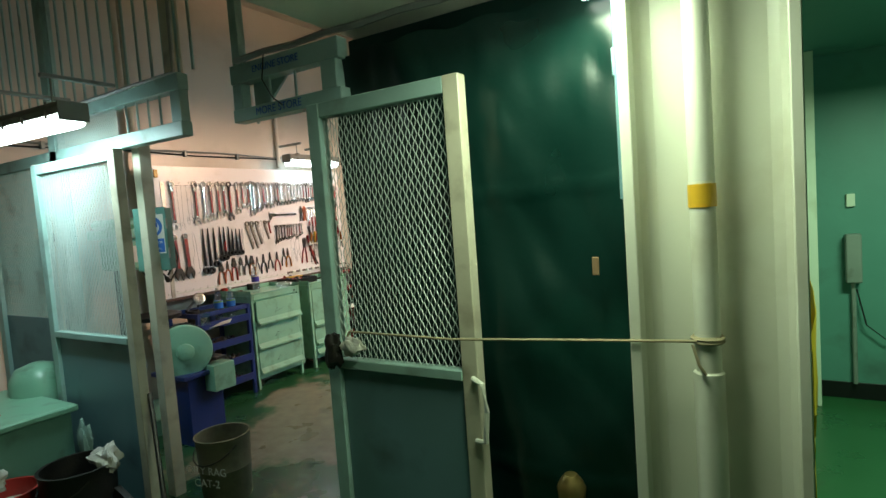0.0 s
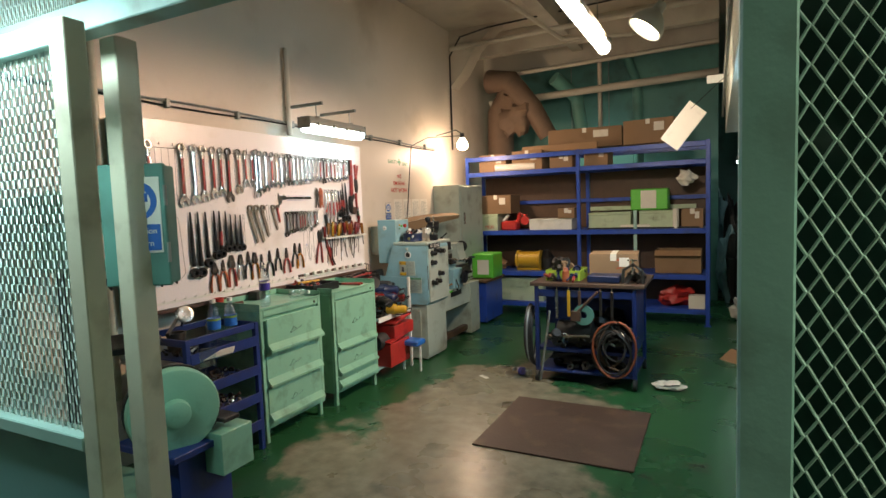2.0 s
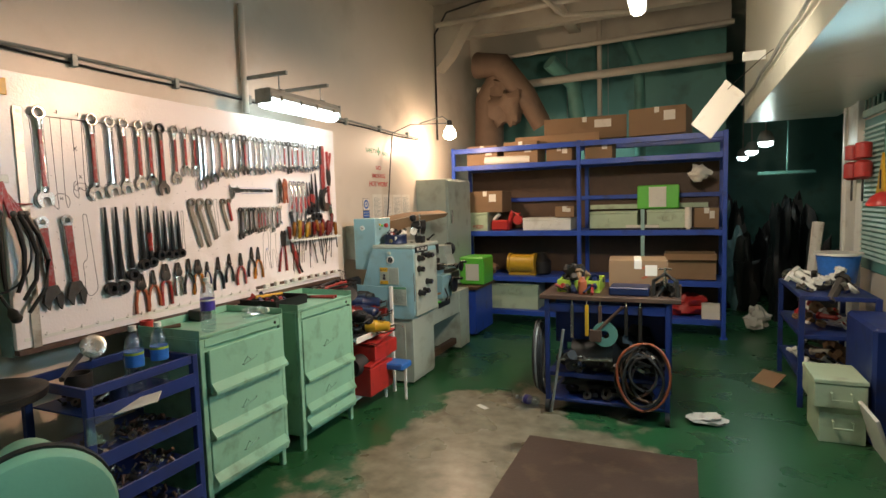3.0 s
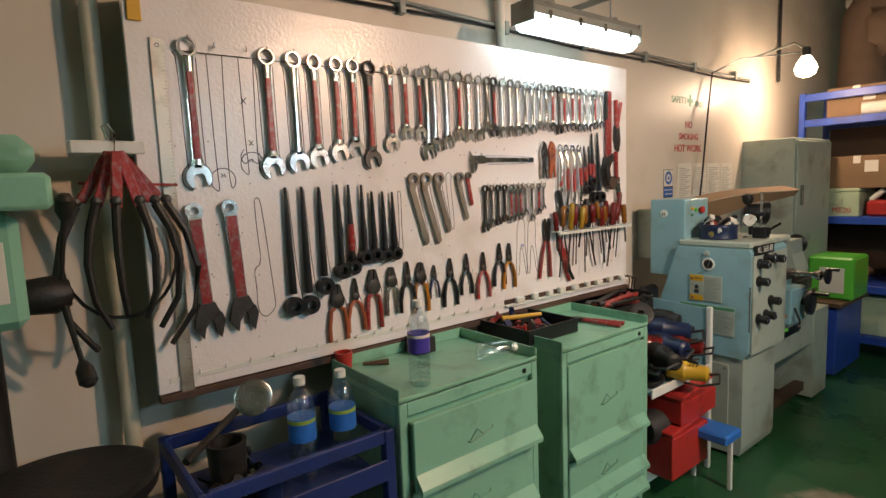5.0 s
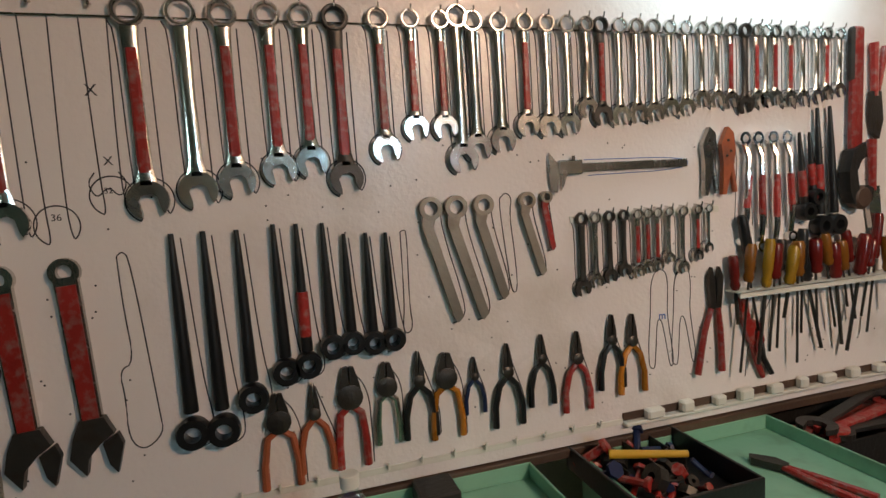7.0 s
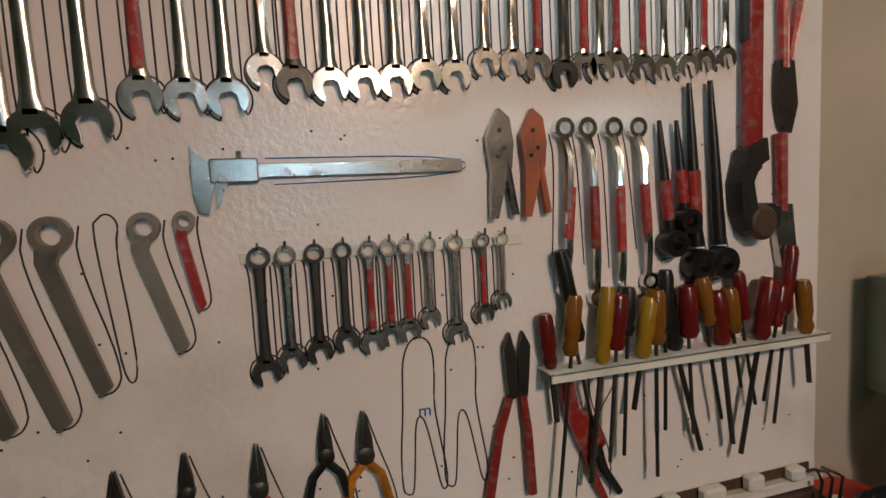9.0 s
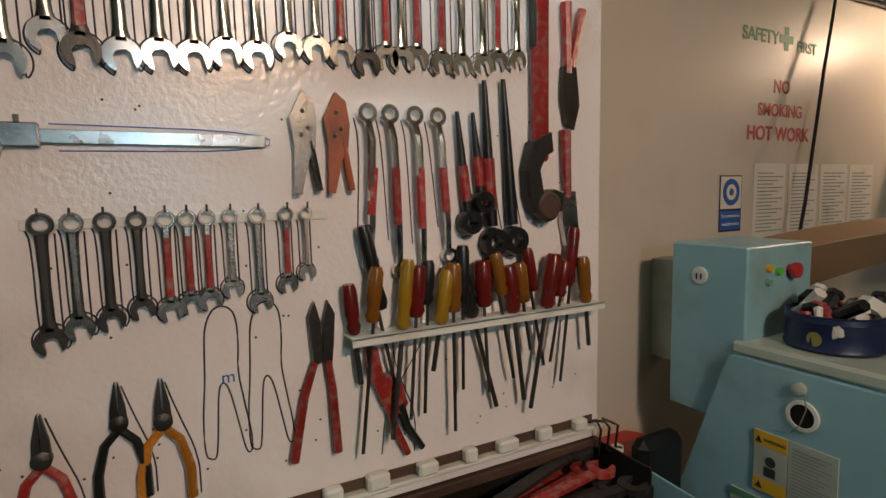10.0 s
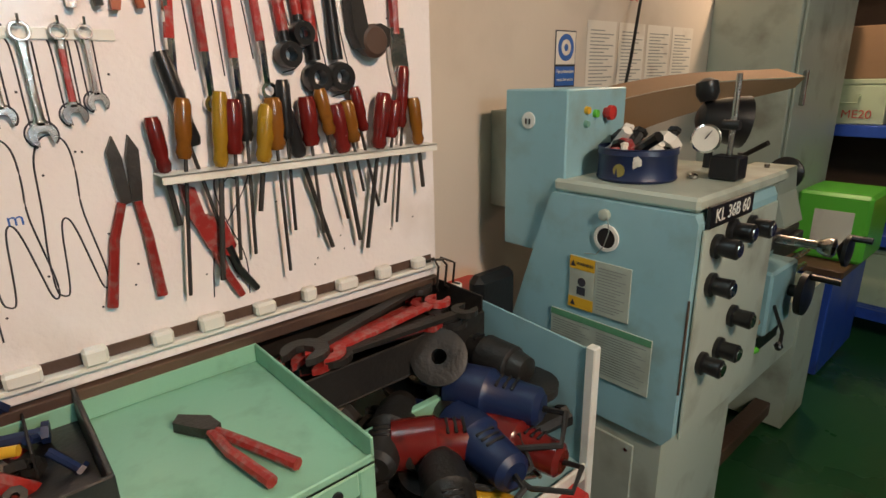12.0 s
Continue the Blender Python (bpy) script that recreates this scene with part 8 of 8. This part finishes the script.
cm = thing("covered_machine", (-0.83, 4.65, 0), "machine under a dark green tarpaulin on blue base", "machine")
part("base", Kit().box(-1.0, -0.67, 4.25, 5.0, 0.05, 0.58), DARKBLUE, cm)
rows = []
for i in range(17):
    u = i / 16
    row = []
    for j in range(25):
        a = 2 * math.pi * j / 24
        rad = 1.0 + 0.10 * math.sin(5 * a + u * 4) * u + 0.10 * noise.noise(Vector((math.cos(a) * 5, math.sin(a) * 5, u * 7))) + 0.22 * noise.noise(Vector((math.cos(a) * 2, math.sin(a) * 2, u * 3)))
        w = 0.10 + 0.10 * min(1, u * 2.2) + 0.04 * u
        d = 0.10 + 0.30 * min(1, u * 2.0) + 0.05 * u
        row.append((max(-1.12, min(-0.66, -0.80 + w * rad * math.cos(a) * 0.95)), 4.65 + d * rad * math.sin(a), 1.22 - 0.70 * u + 0.03 * math.sin(4 * a)))
    rows.append(row)
part("cover", Kit().sheet(rows).lathe((-0.80, 4.65, 1.21), (0, 0, 1), [(0, 0.07), (0.012, 0.04), (0.018, 0.01)], 20), TARP, cm, "crumpled green tarpaulin", True)
bch = thing("blue_floor_chest", (-0.93, 3.6, 0), "dark blue steel chest with hasp and green handle", "chest")
part("body", Kit().box(-1.20, -0.66, 2.95, 3.86, 0.0, 0.52, 0.006), DARKBLUE, bch)
part("lid", Kit().box(-1.215, -0.65, 2.94, 3.875, 0.522, 0.555, 0.006), DARKBLUE, bch)
part("hasp", Kit().box(-1.10, -1.06, 3.70, 3.74, 0.556, 0.60).box(-1.00, -0.95, 3.66, 3.70, 0.556, 0.61), SOOT, bch)
part("handle", Kit().tube([(-1.20, 3.75, 0.20), (-1.27, 3.75, 0.205), (-1.28, 3.70, 0.19), (-1.28, 3.55, 0.19), (-1.20, 3.55, 0.2)], 0.014, 8), GREEN, bch, "bright green handle", True)

# dark hung clothes and clutter far down the aisle
r = random.Random(5)
for i in range(16):
    x, y = (r.uniform(-0.95, -0.55), r.uniform(8.0, 11.8)) if i % 2 else (r.uniform(-1.5, -1.1), r.uniform(9.2, 12.5))
    h = r.uniform(0.9, 1.7)
    solid("hanging_gear", crumple((x, y, h * 0.45), 0.2, 0.2, h * 0.62, 40 + i), (SOOT, RUBBER, GREYBLUE, BLACK)[i % 4], "dark work clothes and gear hung in the aisle", "work clothes", "gear along the aisle", smooth=True)
for y in (8.8, 10.2, 11.4):
    t = thing("bulkhead_lamp", (-1.15, y, 2.1), "small bulkhead lamp glowing white over the aisle", "lamp", "aisle lamps")
    part("cap", Kit().lathe((-1.15, y, 2.12), (0, 0, 1), [(0, 0.09), (0.05, 0.08), (0.12, 0.05), (0.13, 0.02)], 16), GALV, t, "", True)
    part("glass", Kit().lathe((-1.15, y, 2.06), (0, 0, 1), [(0, 0.02), (0.02, 0.07), (0.06, 0.08)], 16), GLOWCOOL, t, "glowing glass", True)
    part("rod", Kit().tube([(-1.15, y, 2.25), (-1.15, y, 3.9)], 0.01, 6), GALV, t)
solid("aisle_bar", Kit().box(-1.2, -0.62, 9.0, 9.04, 1.75, 1.79).tube([(-0.9, 9.02, 1.79), (-0.9, 9.02, 3.9)], 0.01, 6), TEAL, "steel bar across the aisle", "bar")
solid("plastic_sack", crumple((-1.25, 8.4, 0.15), 0.14, 0.12, 0.15, 23), RAG, "white plastic sack on the aisle floor", "sack", smooth=True)
solid("shovel_bundle", Kit().tube([(-1.0, 7.4, 0.0), (-0.85, 7.6, 1.25)], 0.03, 8, 0.05), RAG, "bundle of pale canvas standing by the trolley", "bundle", smooth=True)

# ---- overhead ----
lg = thing("lagged_pipe", (-4.0, 8.8, 2.6), "large brown lagged pipes above the rack", "pipe")
part("pipe_run", Kit().tube([(-4.55, 8.6, 3.35), (-4.2, 8.55, 3.3), (-3.9, 8.6, 2.9), (-3.7, 8.7, 2.5)], 0.17, 14, 0.13), LAGGING, lg, "", True)
part("pipe_run", Kit().tube([(-4.5, 8.9, 2.3), (-4.45, 8.8, 2.9), (-4.2, 8.7, 3.2)], 0.2, 14), LAGGING, lg, "", True)
part("jacket", crumple((-4.1, 8.6, 2.85), 0.35, 0.22, 0.4, 14), LAGGING, lg, "torn brown lagging", True)
solid("duct", Kit().tube([(-3.6, 8.7, 3.3), (-3.35, 9.0, 3.05), (-3.3, 9.1, 2.5)], 0.10, 12), TEAL, "teal bent duct behind the rack", "duct", smooth=True)
for y, z in ((7.4, 3.55), (8.6, 3.4), (8.75, 3.05)):
    solid("overhead_pipe", Kit().tube([(-4.6, y, z), (-1.5, y, z + 0.06)], 0.03 if z > 3.2 else 0.05, 10), CEIL, "painted pipe running under the deckhead", "pipe", "overhead pipes", smooth=True)
solid("strut", Kit().tube([(-3.9, 5.2, 3.88), (-3.2, 7.6, 3.5), (-2.4, 7.7, 3.45)], 0.025, 8), CEIL, "bent painted pipe under the deckhead", "pipe", smooth=True)
solid("strut", Kit().tube([(-3.0, 8.9, 0.0), (-3.0, 8.9, 3.9)], 0.03, 8), CEIL, "vertical painted pipe behind rack", "pipe", smooth=True)
solid("strut", Kit().tube([(-2.5, 9.3, 0.0), (-2.55, 9.3, 3.2), (-2.7, 9.3, 3.6)], 0.07, 10), TEAL, "pale teal vertical pipe behind rack", "pipe", smooth=True)
solid("hanging_card", Kit().box(-0.09, 0.09, -0.004, 0.004, -0.2, 0.2, 0.001, pose(-1.78, 6.1, 2.16, 0, 38, 20)), PAPER, "white card hanging from the deck edge", "card")
solid("deck_bracket", Kit().box(-1.60, -1.44, 6.4, 6.42, 2.55, 2.62), WHITE, "white bracket on the deck edge", "bracket")
solid("deck_plate", Kit().prism([(-1.62, 2.55), (-1.30, 2.55), (-1.50, 2.20)], 2.75, 2.765, "y"), WHITE, "white gusset plate under the deck edge", "plate")
solid("deck_cable", Kit().tube([(-1.46, 2.0 + 0.5 * i, 2.45 + 0.02 * (i % 2)) for i in range(13)], 0.012, 6), GALV, "grey cables along the deck edge", "cable", smooth=True)
solid("header_cable", Kit().tube([(-1.95 + 0.17 * i, 1.64, 2.255 + 0.008 * (i % 2)) for i in range(11)], 0.013, 6), GALV, "grey cables along the gate header", "cable", smooth=True)
solid("loose_wire", Kit().tube([(-1.78, 1.64, 2.25), (-1.79, 1.63, 2.15), (-1.74, 1.63, 2.07), (-1.69, 1.635, 2.03)], 0.003, 5), BLACK, "thin loose wire hanging on the header", "wire", smooth=True)
solid("lamp_cable", Kit().tube([(-4.6, 1.62, 2.30), (-3.2, 1.62, 2.275), (-2.75, 1.62, 2.28), (-2.4, 1.65, 2.30), (-2.39, 1.66, 3.2)], 0.010, 6), GALV, "cable along the cage header to the lamp", "cable", smooth=True)

solid("card_wire", Kit().tube([(-1.72, 6.1, 2.3), (-1.5, 6.1, 2.5), (-1.43, 6.1, 2.55)], 0.003, 5), BLACK, "wire holding the hanging card", "wire", smooth=True)
# more on the trolley
solid("electric_motor", Kit().lathe((-2.75, 5.45, 0.42), (1, 0, 0), [(0, 0.05), (0.01, 0.10), (0.3, 0.11), (0.32, 0.08), (0.36, 0.03)], 20), SOOT, "greasy dark motor lying in the trolley", "motor", smooth=True)
solid("dark_sack", crumple((-2.35, 5.55, 0.48), 0.2, 0.14, 0.17, 71), SOOT, "dark greasy sack on the trolley shelf", "sack", smooth=True)
solid("dark_sack", crumple((-2.55, 5.55, 0.2), 0.3, 0.16, 0.09, 72), SOOT, "dark greasy sack on trolley bottom", "sack", smooth=True)
solid("steel_tube", Kit().tube([(-2.82, 5.33, 0.40), (-2.45, 5.31, 0.43)], 0.014, 8), STEEL, "bright steel tube lying across the trolley", "tube", smooth=True)
solid("long_rod", Kit().tube([(-2.87, 5.30, 0.02), (-2.78, 5.31, 0.62)], 0.01, 8), GALV, "grey rod leaning on the trolley", "rod", smooth=True)

# ---- around the gate ----
BRASS = material("aged_brass", (0.30, 0.22, 0.08), 0.35, 0.8, 0.2, 20, 0.1, 120, 0.3, (0.1, 0.08, 0.04), 12)
gc2 = thing("green_bin", (-3.75, 1.25, 0), "green painted steel bin with stencilled lid", "bin")
part("body", Kit().box(-4.2, -3.42, 1.02, 1.50, 0.0, 0.58, 0.006), MINTDARK, gc2)
part("lid", Kit().box(-4.23, -3.39, 0.99, 1.53, 0.582, 0.62, 0.008), MINT, gc2)
for i in range(5):
    part("stencil_mark", Kit().box(-3.85 + i * 0.05, -3.82 + i * 0.05, 1.22, 1.25, 0.6205, 0.6215, 0.0003), REDINK, gc2)
solid("green_tank", Kit().lathe((-3.95, 1.58, 0.3), (0, 0, 1), [(0, 0.16), (0.4, 0.16), (0.47, 0.12), (0.5, 0.04)], 24), MINT, "mint green gas cylinder beside the bin", "cylinder", smooth=True)
lp = thing("cage_pipe", (-3.72, 1.62, 0), "pale painted pipe with a black band", "pipe")
part("pipe_body", Kit().tube([(-3.70, 1.62, 0), (-3.73, 1.62, 2.0)], 0.035, 14), PILLAR, lp, "", True)
part("band", Kit().lathe((-3.722, 1.62, 1.54), (0, 0, 1), [(0, 0.037), (0.05, 0.037)], 14), BLACK, lp, "", True)


def pail(x, y, h, r, mat, label, inside=SOOT, text=""):
    p = thing("steel_pail", (x, y, 0), label, "bucket", "pails by the gate")
    part("shell", Kit().lathe((x, y, 0), (0, 0, 1), [(0, r * 0.85), (0.01, r * 0.88), (h * 0.5, r * 0.95), (h * 0.52, r * 0.98), (h * 0.54, r * 0.95), (h - 0.01, r), (h, r * 1.04), (h, r * 0.95), (0.03, r * 0.8)], 28), mat, p, "", True)
    part("contents", Kit().lathe((x, y, h * 0.72), (0, 0, 1), [(0, r * 0.9), (0.01, r * 0.9)], 20), inside, p)
    part("bail", Kit().tube([(x + r * math.cos(radians(a)), y - r * 0.2 - r * 0.9 * math.sin(radians(a)), h * 0.9 - 0.6 * r * math.sin(radians(a))) for a in range(0, 181, 20)], 0.004, 6), DARKSTEEL, p, "", True)
    for i, t in enumerate(text.split("|") if text else ()):
        words(t, on(ON_Y @ pose(0, 0, 0, 0, 12, 0), x + 0.03, y - r * 0.99, h * 0.58 - i * 0.07), 0.062, WHITE, p)
    return p


OLIVE = material("stained_olive_paint", (0.20, 0.19, 0.12), 0.5, 0.2, 0.25, 9, 0.2, 60, 0.6, (0.06, 0.045, 0.03), 7)
pail(-2.74, 1.96, 0.38, 0.15, OLIVE, "stained olive drum for oily rags and cans", SOOT, "OILY RAG|CAT-2")
pail(-3.03, 1.33, 0.42, 0.17, SOOT, "black greasy steel pail full of waste", SOOT)
pail(-3.28, 1.10, 0.34, 0.15, REDBOX, "red steel pail with white rags", RAG)
pail(-2.42, 1.50, 0.24, 0.07, REDBOX, "small red pail with a blue rim", BLUEPLASTIC)
solid("cleaning_rag", crumple((-2.93, 1.42, 0.42), 0.10, 0.07, 0.08, 31), RAG, "white rag hanging over the black pail", "rag", smooth=True)
solid("cleaning_rag", crumple((-3.36, 1.07, 0.37), 0.12, 0.10, 0.07, 33), RAG, "white rags heaped in red pail", "rag", smooth=True)
solid("dust_pan", Kit().prism([(-2.95, 0.02), (-2.45, 0.02), (-2.6, 0.2), (-2.85, 0.3)], 1.40, 1.43, "y"), SOOT, "black dustpan leaning by the pails", "dustpan")
solid("broom_stick", Kit().tube([(-2.50, 1.45, 0.02), (-2.80, 1.60, 0.72)], 0.012, 8), BLACK, "black stick leaning against the door post", "stick", smooth=True)
solid("blue_sack", crumple((-3.25, 1.48, 0.42), 0.06, 0.03, 0.16, 35), FRAMEBLUE, "pale blue sack beside the bin", "sack", smooth=True)
solid("brass_valve", Kit().lathe((-0.55, 1.58, 0.60), (0, 0, 1), [(-0.6, 0.03), (0, 0.03), (0.02, 0.038), (0.08, 0.045), (0.1, 0.035), (0.12, 0.02)], 22), BRASS, "brass capped pipe by the tarpaulin", "valve", smooth=True)

# passage beyond the column
bk = thing("breaker_box", (0.48, 4.78, 0.8), "grey breaker box with conduit on passage wall", "switch box")
part("body", Kit().box(0.44, 0.53, 4.70, 4.80, 0.85, 1.19, 0.006), GALV, bk)
part("conduit", Kit().tube([(0.485, 4.76, 0.85), (0.485, 4.76, 0.12)], 0.014, 8), GALV, bk, "", True)
part("cord", Kit().tube([(0.50, 4.75, 0.80), (0.55, 4.74, 0.55), (0.66, 4.74, 0.45), (0.75, 4.75, 0.55)], 0.006, 6), BLACK, bk, "", True)
solid("wall_switch", Kit().box(0.455, 0.505, 4.775, 4.80, 1.38, 1.47, 0.003), PILLAR, "small pale switch on the passage wall", "switch")
solid("yellow_jacket", crumple((0.13, 3.1, 0.62), 0.045, 0.06, 0.62, 51), YELLOW, "yellow and black gear hung behind the column", "gear", smooth=True)
solid("passage_door_frame", Kit().box(0.20, 0.27, 4.55, 4.62, 0, 2.45), PILLAR, "pale door frame in the passage", "door frame")
